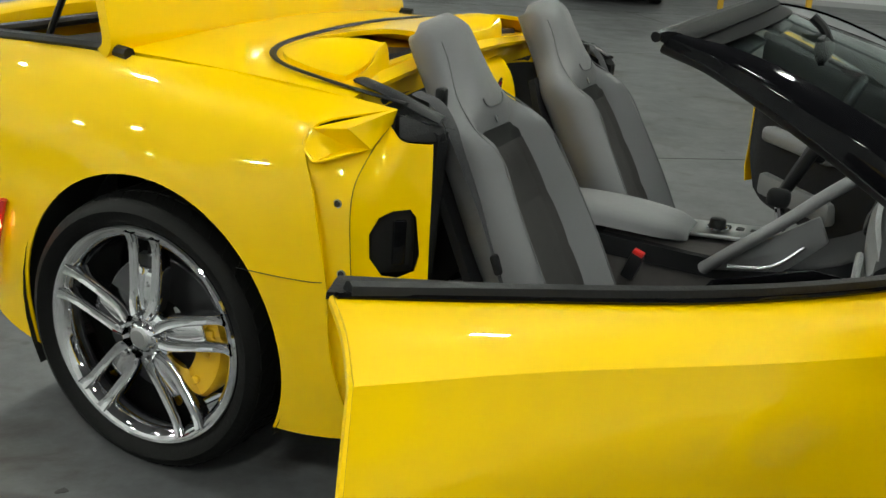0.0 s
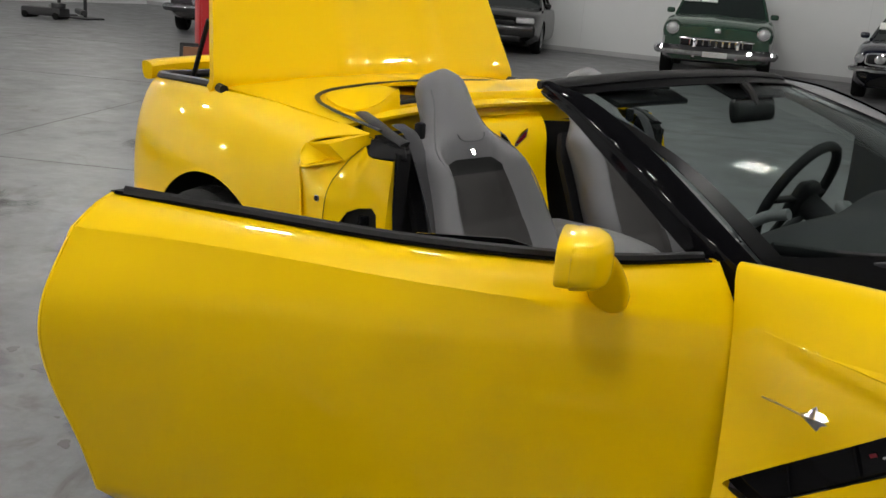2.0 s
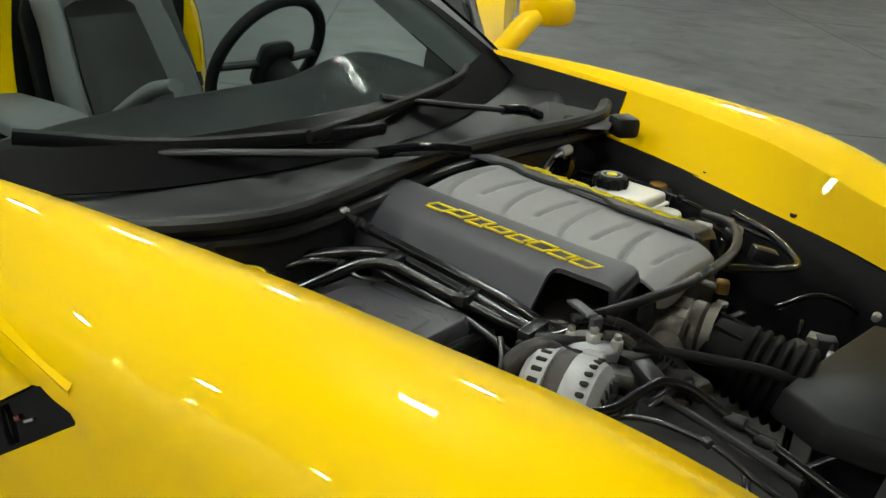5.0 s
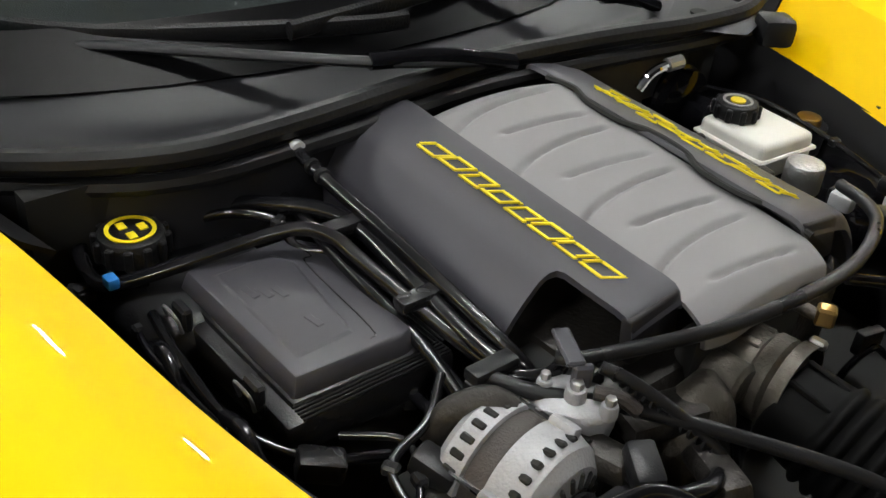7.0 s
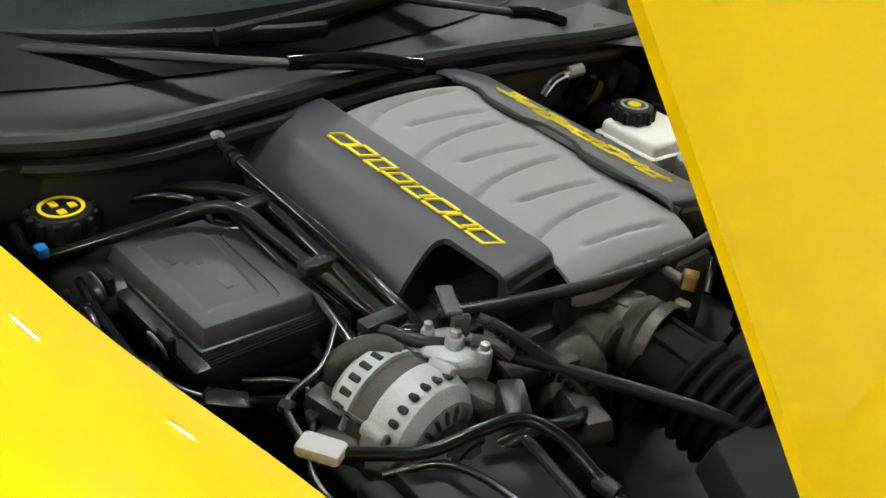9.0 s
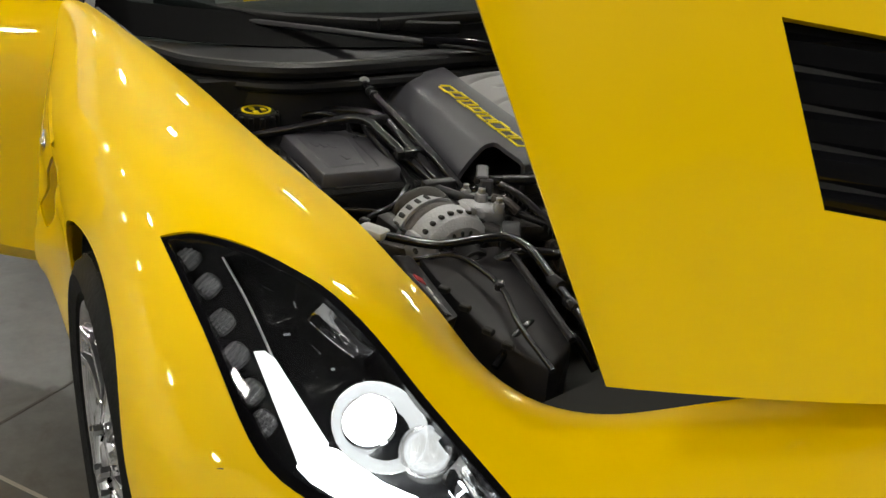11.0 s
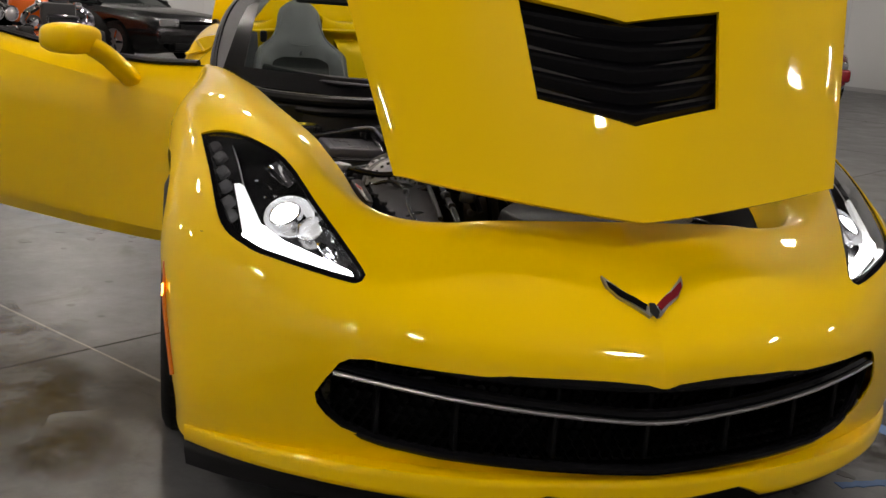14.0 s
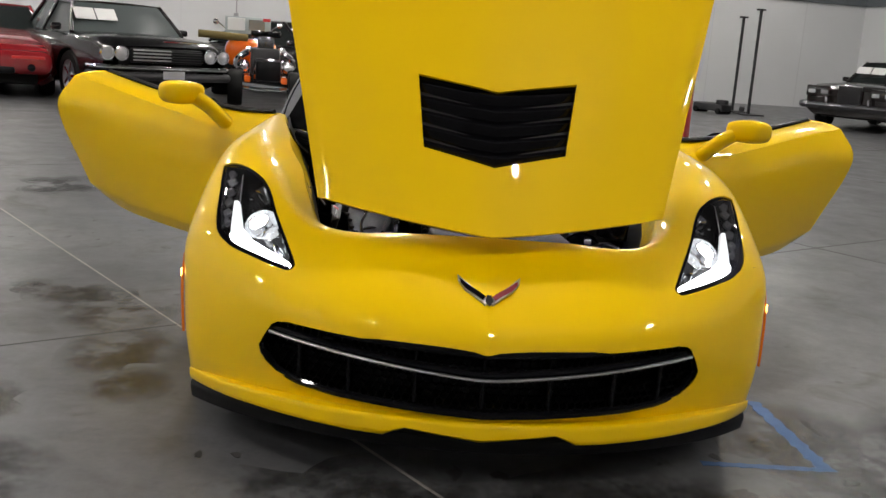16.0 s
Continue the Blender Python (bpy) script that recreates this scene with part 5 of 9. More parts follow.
def headlight(s):
    ring = hl_ring(3)
    n = len(ring)
    inner, deep = [], []
    for i in range(n):
        a, b, c = Vector(ring[i - 1]), Vector(ring[i]), Vector(ring[(i + 1) % n])
        d = ((b - a).normalized() + (c - b).normalized()).normalized()
        inn = Vector((d.y, -d.x))
        k = 0.010 + (0.006 if b.y < -0.02 and b.x > 0.25 else 0.0)
        inner.append(b + inn * k)
        deep.append(b + inn * (k + 0.006))
    rows = [[hl(u, v, w, s) for u, v in r] for r, w in ((ring, -0.004), (ring, 0.0008), (inner, -0.0015), (inner, -0.008), (deep, -0.06))]
    rows = [r + r[:1] for r in rows]
    lamp_ob = part("headlight", sheet(rows[2:], 0), SMOKE, car, "headlight in a dark housing, lit bright white", 50)
    part("headlight_surround", sheet(rows[:3], 0.001), GLOSS_BLACK, lamp_ob, "gloss black edge round the lens", 50)
    us = [0.012 + 0.622 * (i / 30) for i in range(31)]
    span = lambda u, f, m=0.010: (edge_at(HL_LOW, u) + m) + (edge_at(HL_TOP, u) - edge_at(HL_LOW, u) - 2 * m) * f
    part("housing_back", sheet([[hl(u, span(u, f / 6, 0.004), -0.058, s) for f in range(7)] for u in us], 0.002), SMOKE, lamp_ob, "dark back of the housing", 60)
    ln_ = part("lens", sheet([[hl(u, span(u, f / 10, 0.006), 0.0005 - 0.002 * abs(f / 5 - 1) ** 4, s) for f in range(11)] for u in us], 0.002), LENS, lamp_ob, "clear curved lens", 60)
    ln_.visible_shadow = False
    # outer shelf with its row of side lamps
    shelf = [(0.035, 0.020), (0.084, 0.034), (0.15, 0.008), (0.222, -0.022), (0.30, -0.058), (0.345, -0.108), (0.312, -0.110), (0.266, -0.094), (0.206, -0.068), (0.148, -0.044), (0.093, -0.024)]
    part("lamp_shelf", hl_plate(shelf, -0.034, s), SMOKE, lamp_ob, "dark shelf of the side lamps", 40)
    edge = [(0.070, 0.036), (0.15, 0.008), (0.222, -0.022), (0.262, -0.040)]
    part("shelf_edge", tube([hl(u, v, -0.030, s) for u, v in edge], 0.0016, 4, 6), STEEL, lamp_ob, "thin bright edge of the shelf")
    rot = Vector((HL_W.x, -s * HL_W.y, HL_W.z)).to_track_quat("Z", "Y").to_matrix().to_4x4()
    for u, v in ((0.040, 0.006), (0.094, -0.008), (0.147, -0.032), (0.194, -0.052), (0.242, -0.074), (0.280, -0.092)):
        cup = part("side_lamp", rbox(0.031, 0.031, 0.014, 0.011, 3), LED_OFF, lamp_ob, "dark ribbed side lamp", matrix=Matrix.Translation(hl(u, v, -0.029, s)) @ rot @ Matrix.Rotation(radians(s * 28), 4, "Z"))
        for k in range(4):
            part("lamp_rib", rbox(0.003, 0.024, 0.004, 0.001, 1, at=(-0.009 + 0.006 * k, 0, 0.0075)), LED_OFF, cup)
    # L-shaped daytime lamp: an upright arm and a long foot along the lower edge
    part("lamp_arm", hl_plate([(0.210, -0.036), (0.220, -0.027), (0.238, -0.026), (0.300, -0.044), (0.356, -0.060), (0.364, -0.092), (0.350, -0.102), (0.304, -0.080)], -0.024, s, 0.010), ARM, lamp_ob, "lit upright arm of the daytime lamp", 40)
    part("daytime_lamp", hl_plate([(0.348, -0.104), (0.350, -0.070), (0.372, -0.060), (0.436, -0.055), (0.525, -0.028), (0.585, -0.009), (0.600, -0.006), (0.611, -0.010), (0.611, -0.017), (0.590, -0.026), (0.56, -0.042), (0.464, -0.080), (0.40, -0.101), (0.37, -0.106)], -0.022, s, 0.008), LED, lamp_ob, "glowing L-shaped daytime lamp", 40)
    # projector, its bowl and the silver reflectors
    bowl = []
    for i, (r, w) in enumerate(((0.052, -0.020), (0.046, -0.028), (0.038, -0.040), (0.032, -0.044))):
        bowl.append([hl(0.392 + 1.15 * r * math.cos(a), -0.010 + 0.95 * r * math.sin(a), w, s) for a in [2 * math.pi * k / 28 for k in range(29)]])
    # the bowl is no lamp: its brightness is emission in the material
    part("reflector_bowl", sheet(bowl, 0.001), GLOW_REFLECTOR, lamp_ob, "reflector bowl with a painted-in glow", 60)
    pc = hl(0.378, -0.012, -0.030, s)
    part("projector", lathe([(0.034, -0.02), (0.034, 0.008), (0.031, 0.011), (0.028, 0.008), (0.028, -0.02)], seg=32), CHROME, lamp_ob, "chrome projector ring", matrix=Matrix.Translation(pc) @ rot @ Matrix.Rotation(radians(90), 4, "X"))
    gb = bmesh.new()
    bmesh.ops.create_uvsphere(gb, u_segments=24, v_segments=12, radius=0.028)
    for v in gb.verts:
        v.co.z *= 0.42
    part("projector_lens", gb, LED, lamp_ob, "glowing projector lens", 60, matrix=Matrix.Translation(pc + Vector((HL_W.x, -s * HL_W.y, HL_W.z)) * 0.004) @ rot)
    pc = hl(0.450, 0.004, -0.034, s)
    part("projector", lathe([(0.032, -0.02), (0.032, 0.008), (0.029, 0.011), (0.026, 0.008), (0.026, -0.02)], seg=28), SATIN, lamp_ob, "silver ring of the second lamp", matrix=Matrix.Translation(pc) @ rot @ Matrix.Rotation(radians(90), 4, "X"))
    gb = bmesh.new()
    bmesh.ops.create_uvsphere(gb, u_segments=24, v_segments=12, radius=0.026)
    for v in gb.verts:
        v.co.z *= 0.5
    # glows by its material, in place of light from the projector
    part("second_lens", gb, GLOW_REFLECTOR, lamp_ob, "lens of the second lamp with a painted-in glow", 60, matrix=Matrix.Translation(pc) @ rot)
    for u0, u1, v0, v1, d in ((0.485, 0.585, 0.026, -0.012, 0.030), (0.455, 0.540, 0.034, 0.020, 0.024), (0.235, 0.325, 0.062, 0.034, 0.030)):
        g = [[hl(u0 + (u1 - u0) * i / 8, v0 + (v1 - v0) * j / 5 - (0.02 * i / 8 if u0 > 0.4 else 0), -0.018 - d * math.sin(math.pi * i / 8) * (0.35 + 0.65 * math.sin(math.pi * j / 5)), s) for i in range(9)] for j in range(6)]
        part("reflector", sheet(g, 0.001), CHROME, lamp_ob, "silver scooped reflector", 60)
    for u, v, a, w in ((0.150, 0.040, 20, 0.016), (0.215, 0.010, -15, 0.012), (0.258, 0.018, 35, 0.018), (0.275, -0.006, 5, 0.006), (0.292, 0.012, -30, 0.008), (0.195, 0.046, 60, 0.014)):
        part("reflector_facet", rbox(w, 0.005, 0.005, 0.002, 1), CHROME, lamp_ob, "small silver reflector facet", matrix=Matrix.Translation(hl(u, v, -0.050, s)) @ rot @ Matrix.Rotation(radians(a * s), 4, "Z") @ Matrix.Rotation(radians(a * 0.5), 4, "X"))
    for u, v, w, h in ((0.185, 0.038, 0.10, 0.040), (0.300, 0.006, 0.08, 0.030)):
        part("inner_bezel", rbox(w, h, 0.02, 0.008, 2), SMOKE, lamp_ob, "dark step inside the lamp", matrix=Matrix.Translation(hl(u, v, -0.062, s)) @ rot @ Matrix.Rotation(radians(s * -35), 4, "Z"))


for s in (-1, 1):
    headlight(s)
    # fender vent behind the wheel
    vp = part("fender_vent", prism([(-0.606 + (x + 0.606) * 1.03, 0.563 + (z - 0.563) * 1.03) for x, z in VENT_POLY], s * 0.835, s * 0.868), GLOSS_BLACK, car, "gloss black fender vent")
    for k in (0.30, 0.62):
        a = lerp((-0.82, s * 0.872, 0.448), (-0.465, s * 0.872, 0.702), k)
        b2 = lerp((-0.765, s * 0.872, 0.424), (-0.395, s * 0.872, 0.684), k - 0.12)
        part("vent_blade", tube([a, a.lerp(b2, 0.5) + Vector((0, s * 0.002, 0)), b2], 0.004, 3, 6), GLOSS_BLACK, vp, "black vent blade")
    part("vent_mark", rbox(0.014, 0.003, 0.008, 0.001, 1, at=(-0.565, s * 0.871, 0.602), m=Matrix.Rotation(radians(-32), 4, "Y")), RED_BADGE, vp, "small red mark")
    part("vent_mark", rbox(0.024, 0.003, 0.004, 0.001, 1, at=(-0.538, s * 0.871, 0.610), m=Matrix.Rotation(radians(-32), 4, "Y")), LABEL_GREY, vp, "small grey mark")
    # silver ray-shaped emblem
    eo = [(-0.704, 0.6400), (-0.688, 0.6475), (-0.672, 0.6650), (-0.667, 0.6560), (-0.656, 0.6560), (-0.644, 0.6450), (-0.650, 0.6420), (-0.644, 0.6365), (-0.656, 0.6310), (-0.662, 0.6190), (-0.674, 0.6260), (-0.689, 0.6340)]
    eb = bmesh.new()
    lo = [eb.verts.new((x, s * (0.8895 + (0.643 - z) * 0.14), z)) for x, z in eo]
    hi = [eb.verts.new((x, s * (0.8950 + (0.643 - z) * 0.14), z)) for x, z in eo]
    spine = [eb.verts.new((x, s * 0.9020, 0.6415)) for x in (-0.690, -0.668, -0.652)]
    for k in range(12):
        eb.faces.new((lo[k], lo[(k + 1) % 12], hi[(k + 1) % 12], hi[k]))
        m1, m2 = [spine[0 if eo[j][0] < -0.68 else 1 if eo[j][0] < -0.658 else 2] for j in (k, (k + 1) % 12)]
        eb.faces.new((hi[k], hi[(k + 1) % 12], m2, m1) if m1 is not m2 else (hi[k], hi[(k + 1) % 12], m1))
    bmesh.ops.recalc_face_normals(eb, faces=eb.faces[:])
    em = part("fender_emblem", eb, SATIN, car, "silver ray-shaped fender emblem")
    part("emblem_tail", tube([(-0.698, s * 0.895, 0.6400), (-0.735, s * 0.890, 0.6425), (-0.779, s * 0.8855, 0.6440)], 0.0026, 4, 6), SATIN, em, "thin silver tail")
    # sharp crease that runs out towards the door
    crease = []
    for k in range(13):
        u = k / 12
        t0 = lerp((-0.8063, s * 0.853, 0.7566), (-0.5453, s * 0.8856, 0.7444), u / 0.69) if u < 0.69 else lerp((-0.5453, s * 0.8856, 0.7444), (-0.395, s * 0.8990, 0.7255), (u - 0.69) / 0.31)
        out = Vector((0, s * 0.95, 0.25))
        crease.append([t0 + Vector((0, -s * 0.010, 0.030)) - out * 0.003, t0 + out * 0.007 * min(1, 0.15 + u * 1.1), t0 + Vector((0, s * 0.0025, -0.012)) * (0.2 + u) - out * 0.003])
    part("fender_crease", sheet(crease, 0), YELLOW, car, "sharp crease pressed in the yellow fender", 20)

# grille
GRILLE_FINE = []
for (ya, za), (yb, zb) in zip(GRILLE, GRILLE[1:] + GRILLE[:1]):
    n = max(1, int(math.hypot(yb - ya, zb - za) / 0.05))
    GRILLE_FINE += [(ya + (yb - ya) * k / n, za + (zb - za) * k / n) for k in range(n)]
gy = lambda y: 0.868 + 0.012 - 0.36 * (abs(y) / 0.62) ** 2.1 * 0.52 - 0.03 * abs(y)
gb = [[(gy(y) - 0.075 - 0.01 * (z < 0.3), y, z) for y in [k * 0.058 for k in range(-10, 11)]] for z in (0.225, 0.30, 0.35, 0.40, 0.455)]
gr = part("front_grille", sheet(gb, 0.006), MESH_BLACK, car, "black honeycomb front grille", 50)
fr_pts = [(gy(y) + 0.006 + 0.006 * min(1, max(0, (z - 0.33) / 0.10)) - 0.014 - 0.16 * max(0, abs(y) - 0.40), y * 0.992, z * 0.985 + 0.005) for y, z in GRILLE_FINE]
part("grille_frame", tube(fr_pts + fr_pts[:1], 0.011, 4, 10), GLOSS_BLACK, gr, "gloss black grille frame")
bar = [(gy(y) - 0.006, y, 0.357 + 0.045 * (abs(y) / 0.6) ** 1.15) for y in (-0.585, -0.52, -0.40, -0.26, -0.12, 0, 0.12, 0.26, 0.40, 0.52, 0.585)]
part("grille_bar", tube([(x + 0.004, y, z) for x, y, z in bar], 0.0055, 4, 8, 0.9), STEEL, gr, "chrome bar across the grille")
part("grille_bar", tube([(x - 0.012, y, z + 0.010) for x, y, z in bar], 0.012, 4, 8), GLOSS_BLACK, gr, "gloss black bar behind the chrome")
for y in (-0.50, -0.36, -0.18, 0.0, 0.18, 0.36, 0.50):
    part("grille_divider", rbox(0.03, 0.010, 0.17, 0.003, 1, at=(gy(y) - 0.052, y, 0.352)), MESH_BLACK, gr, "black grille divider")
hx = bmesh.new()
for r in range(9):
    for k in range(-26, 27):
        y = 0.0225 * (k + 0.5 * (r % 2))
        z = 0.268 + 0.0195 * r
        if abs(y) < 0.60:
            b0 = bmesh.new()
            bmesh.ops.create_cone(b0, segments=6, radius1=0.0128, radius2=0.0128, depth=0.012, cap_ends=False)
            bmesh.ops.transform(b0, matrix=Matrix.Translation((gy(y) - 0.066, y, z)) @ Matrix.Rotation(radians(90), 4, "Y"), verts=b0.verts)
            join(hx, b0)
tagged(part("grille_cell", hx, MESH_BLACK, gr, "black honeycomb cells"), kind="stuff")
part("plate_bracket", rbox(0.02, 0.035, 0.03, 0.006, 2, at=(gy(-0.42) - 0.035, -0.42, 0.40)), GLOSS_BLACK, gr, "small black sensor")

# lower lip with its two drops, and the black splitter
def lip_z(y):
    a = abs(y)
    e = min(1, max(0, (a - 0.205) / 0.05))
    return 0.184 + 0.024 * min(1, a / 0.205) - 0.026 * e * e * (3 - 2 * e) + 0.008 * min(1, max(0, (a - 0.34) / 0.3))


lx = lambda y: 0.865 - 0.42 * (abs(y) / 0.87) ** 2.3
ys = [-0.858 + 1.716 * k / 60 for k in range(61)]
tip = lambda y: (abs(y) / 0.858) ** 8
lip_hi = lambda y: 0.236 - 0.05 * (abs(y) / 0.87) ** 3
lip_lo = lambda y: lip_z(y) - 0.04 * (abs(y) / 0.87) ** 3
lip = [[(lx(y) - 0.03, y, lip_hi(y) + 0.003) for y in ys], [(lx(y) + 0.004 - 0.03 * tip(y), y, lip_hi(y)) for y in ys], [(lx(y) + 0.010 - 0.04 * tip(y), y, 0.5 * (lip_hi(y) + lip_lo(y))) for y in ys], [(lx(y) + 0.006 - 0.05 * tip(y), y, lip_lo(y)) for y in ys], [(lx(y) - 0.05, y, lip_lo(y) - 0.004) for y in ys]]
part("bumper_lip", sheet(surf(lip, 1, 3), 0.004), YELLOW, car, "yellow lower lip of the bumper", 40)
out = lambda y: lx(y) - 0.075 + 0.062 * (abs(y) / 0.858) ** 3 - 0.03 * (abs(y) / 0.858) ** 8
spl = [[(lx(y) - 0.06, y * 0.99, 0.180 - 0.03 * (abs(y) / 0.87) ** 3) for y in ys], [(out(y) - 0.006, y, 0.158 - 0.020 * (abs(y) / 0.858) ** 3) for y in ys], [(out(y), y, 0.145 - 0.020 * (abs(y) / 0.858) ** 3) for y in ys], [(out(y) - 0.006, y * 0.995, 0.118 - 0.026 * (abs(y) / 0.858) ** 3) for y in ys], [(lx(y) - 0.14, y * 0.97, 0.108 - 0.018 * (abs(y) / 0.858) ** 3) for y in ys], [(0.15, y * 0.9, 0.10) for y in ys]]
part("front_splitter", sheet(spl, 0.01), BAY_BLACK, car, "black splitter under the nose", 40)

# winged badge on the nose: two plain vanes
def on_nose(y, k, up=0.0):
    return Vector((0.816 - 0.8 * k + 0.6 * up, y, 0.538 + 0.6 * k + 0.8 * up))


badge = part("nose_badge", prism_along([on_nose(y, k, -0.008) for y, k in ((0, -0.004), (0.010, 0.012), (0.006, 0.034), (-0.006, 0.034), (-0.010, 0.012))], Vector((0.6, 0, 0.8)) * 0.017), CHROME, car, "winged chrome and enamel badge", 40)
for sgn, mt, lb in ((-1, GLOSS_BLACK, "black enamel field"), (1, RED_BADGE, "red enamel field")):
    outline = [(0.002, 0.022), (0.026, 0.047), (0.050, 0.066), (0.084, 0.102), (0.081, 0.080), (0.063, 0.052), (0.036, 0.030), (0.010, 0.004)]
    vn = part("badge_vane", prism_along([on_nose(sgn * y, k, -0.010) for y, k in outline], Vector((0.6, 0, 0.8)) * 0.016), STEEL, badge, "chrome edge of the badge", 40)
    cy, ck = 0.048, 0.053
    part("badge_field", prism_along([on_nose(sgn * (cy + 0.84 * (y - cy)), ck + 0.72 * (k - ck), 0.004) for y, k in outline], Vector((0.6, 0, 0.8)) * 0.004), mt, vn, lb, 40)
for sgn, mt in ((-1, GLOSS_BLACK), (1, RED_BADGE)):
    v = part("panel_badge", prism([(sgn * 0.002, 0.812), (sgn * 0.012, 0.845), (sgn * 0.040, 0.872), (sgn * 0.074, 0.890), (sgn * 0.066, 0.862), (sgn * 0.030, 0.838)], -2.185, -2.178, "x"), CHROME, car, "winged chrome badge on the waterfall panel")
    part("enamel_field", prism([(sgn * 0.016, 0.842), (sgn * 0.042, 0.866), (sgn * 0.066, 0.880), (sgn * 0.060, 0.862), (sgn * 0.030, 0.844)], -2.177, -2.175, "x"), mt, v, "enamel field of the badge")

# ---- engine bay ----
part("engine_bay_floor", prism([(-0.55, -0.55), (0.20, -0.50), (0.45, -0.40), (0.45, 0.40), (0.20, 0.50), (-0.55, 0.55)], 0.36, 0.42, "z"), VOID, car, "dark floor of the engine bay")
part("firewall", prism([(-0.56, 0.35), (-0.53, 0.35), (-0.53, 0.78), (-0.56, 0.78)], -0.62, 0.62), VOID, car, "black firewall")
for s in (-1, 1):
    w0 = [(-0.60, s * 0.665, 0.75), (-0.33, s * 0.625, 0.73), (-0.08, s * 0.578, 0.70), (0.14, s * 0.54, 0.665), (0.30, s * 0.505, 0.63), (0.46, s * 0.43, 0.58)]
    w1 = [(x, s * (abs(y) - 0.03), z - 0.09) for x, y, z in w0]
    w2 = [(x, s * (abs(y) - 0.035), 0.40) for x, y, z in w0]
    iw = part("inner_wing", sheet(surf([w0, w1, w2], 5, 3), 0.006), BAY_BLACK, car, "black inner wing of the engine bay", 40)
    for x, y, z in ((-0.42, 0.66, 0.745), (-0.20, 0.61, 0.722), (0.02, 0.565, 0.694)):
        part("wing_bolt", cyl(0.009, 0.009, 0.008, (x, s * y, z + 0.006), "z", 10, 0.002), BLACK, iw, "small black clip")

eng = part("engine", rbox(0.50, 0.44, 0.28, 0.03, 2, at=(-0.25, 0, 0.54)), BLOCK, car, "engine block under its covers")


def groove(x, y):
    """Depth of the long and short grooves that run across the cover."""
    d = 0.0
    for k in range(4):
        xk = -0.404 + 0.114 * k
        cx = xk - 0.030 * (1 - math.exp(-max(0, y + 0.117) / 0.045))
        a = min(1, max(0, (0.085 - y) / 0.02))
        d = max(d, a * math.exp(-((x - cx) / 0.0042) ** 2))
        cx = xk + 0.032 + 0.012 * (y + 0.06) / 0.14
        a = min(1, max(0, (0.085 - y) / 0.02)) * min(1, max(0, (y + 0.068) / 0.012))
        d = max(d, a * math.exp(-((x - cx) / 0.0042) ** 2))
    return d


rows = []
for j in range(170):
    x = -0.475 + 0.485 * j / 169
    r = []
    for i in range(29):
        y = -0.116 + 0.232 * i / 28
        e = min(1, (x + 0.475) / 0.03, (0.012 - x) / 0.035)
        z = 0.788 - 0.085 * (x + 0.475) * 1.0 + 0.010 * (1 - (y / 0.116) ** 2) - 0.022 * (1 - max(0, e) ** 0.5) - 0.0065 * groove(x, y)
        r.append((x, y, z))
    rows.append(r)
rows.append([(0.014, y, 0.712 + 0.012 * math.sin(26 * y)) for _, y, _ in rows[-1]])
# black filler block, painted shade beneath the grey front lip
part("intake_shade", rbox(0.03, 0.225, 0.10, 0.01, 2, at=(-0.012, 0, 0.665)), VOID, eng, "black block for the shade under the cover's lip")
part("intake_cover", sheet(rows, 0.006), GREY_COVER, eng, "grey ribbed plastic engine cover", 50)
for s in (-1, 1):
    prof = [(0.114, 0.786), (0.125, 0.792), (0.205, 0.776), (0.232, 0.760), (0.268, 0.715), (0.272, 0.68)]
    rows = []
    for x in (-0.52, -0.505, -0.40, -0.25, -0.10, -0.04, -0.026):
        d = -0.055 * (x + 0.5)
        k = 1.0 if -0.51 < x < -0.03 else 0.94
        rows.append([(x, s * y * (1 if y < 0.2 else (0.93 + 0.14 * (x + 0.52))), z * (0.975 if k < 1 else 1) + d) for y, z in prof])
    bm = sheet(surf(rows, 3, 3), 0.008)
    if s < 0:
        bm = carve(bm, [rbox(0.15, 0.10, 0.2, 0.012, 2, at=(-0.065, -0.243, 0.76))])
        # black filler that paints the shade inside the notch
        part("cover_notch", rbox(0.12, 0.08, 0.05, 0.01, 2, at=(-0.085, -0.225, 0.640)), VOID, eng, "black filler for the shade in the cover's notch")
    part("cover_front", hull([(-0.030, s * 0.118, 0.764), (-0.030, s * 0.194, 0.752), (-0.022, s * 0.194, 0.700), (-0.022, s * 0.118, 0.700), (-0.045, s * 0.118, 0.764), (-0.045, s * 0.194, 0.752), (-0.040, s * 0.194, 0.700), (-0.040, s * 0.118, 0.700)], 0.003), BAY_PANEL, eng, "dark front face of the side cover", 40)
    part("rocker_cover", bm, DARK_COVER, eng, "dark grey engine side cover", 40)
    # eight flat slanted yellow outlines
    gm = bmesh.new()
    for k in range(8):
        x0 = -0.405 + 0.0408 * k
        x1, w = x0 + 0.034, 0.0030
        bars = [(0.152, 0.152 + w, x0, x1), (0.173 - w, 0.173, x0, x1)]
        bars += [(0.152 + w, 0.173 - w, x0, x0 + w), (0.152 + w, 0.173 - w, x1 - w, x1)]
        for ya, yb, xa, xb in bars:
            q = []
            for x, y in ((xa, ya), (xb, ya), (xb, yb), (xa, yb)):
                xx = x + (y - 0.162) * 0.9 * s
                zz = 0.792 - 0.20 * (y - 0.125) - 0.055 * (xx + 0.5) + 0.0030
                q.append(gm.verts.new((xx, s * y, zz)))
            gm.faces.new(q)
    bmesh.ops.recalc_face_normals(gm, faces=gm.faces)
    bmesh.ops.solidify(gm, geom=gm.faces[:], thickness=0.003)
    part("cover_marking", gm, YELLOW2, eng, "row of slanted yellow marks")
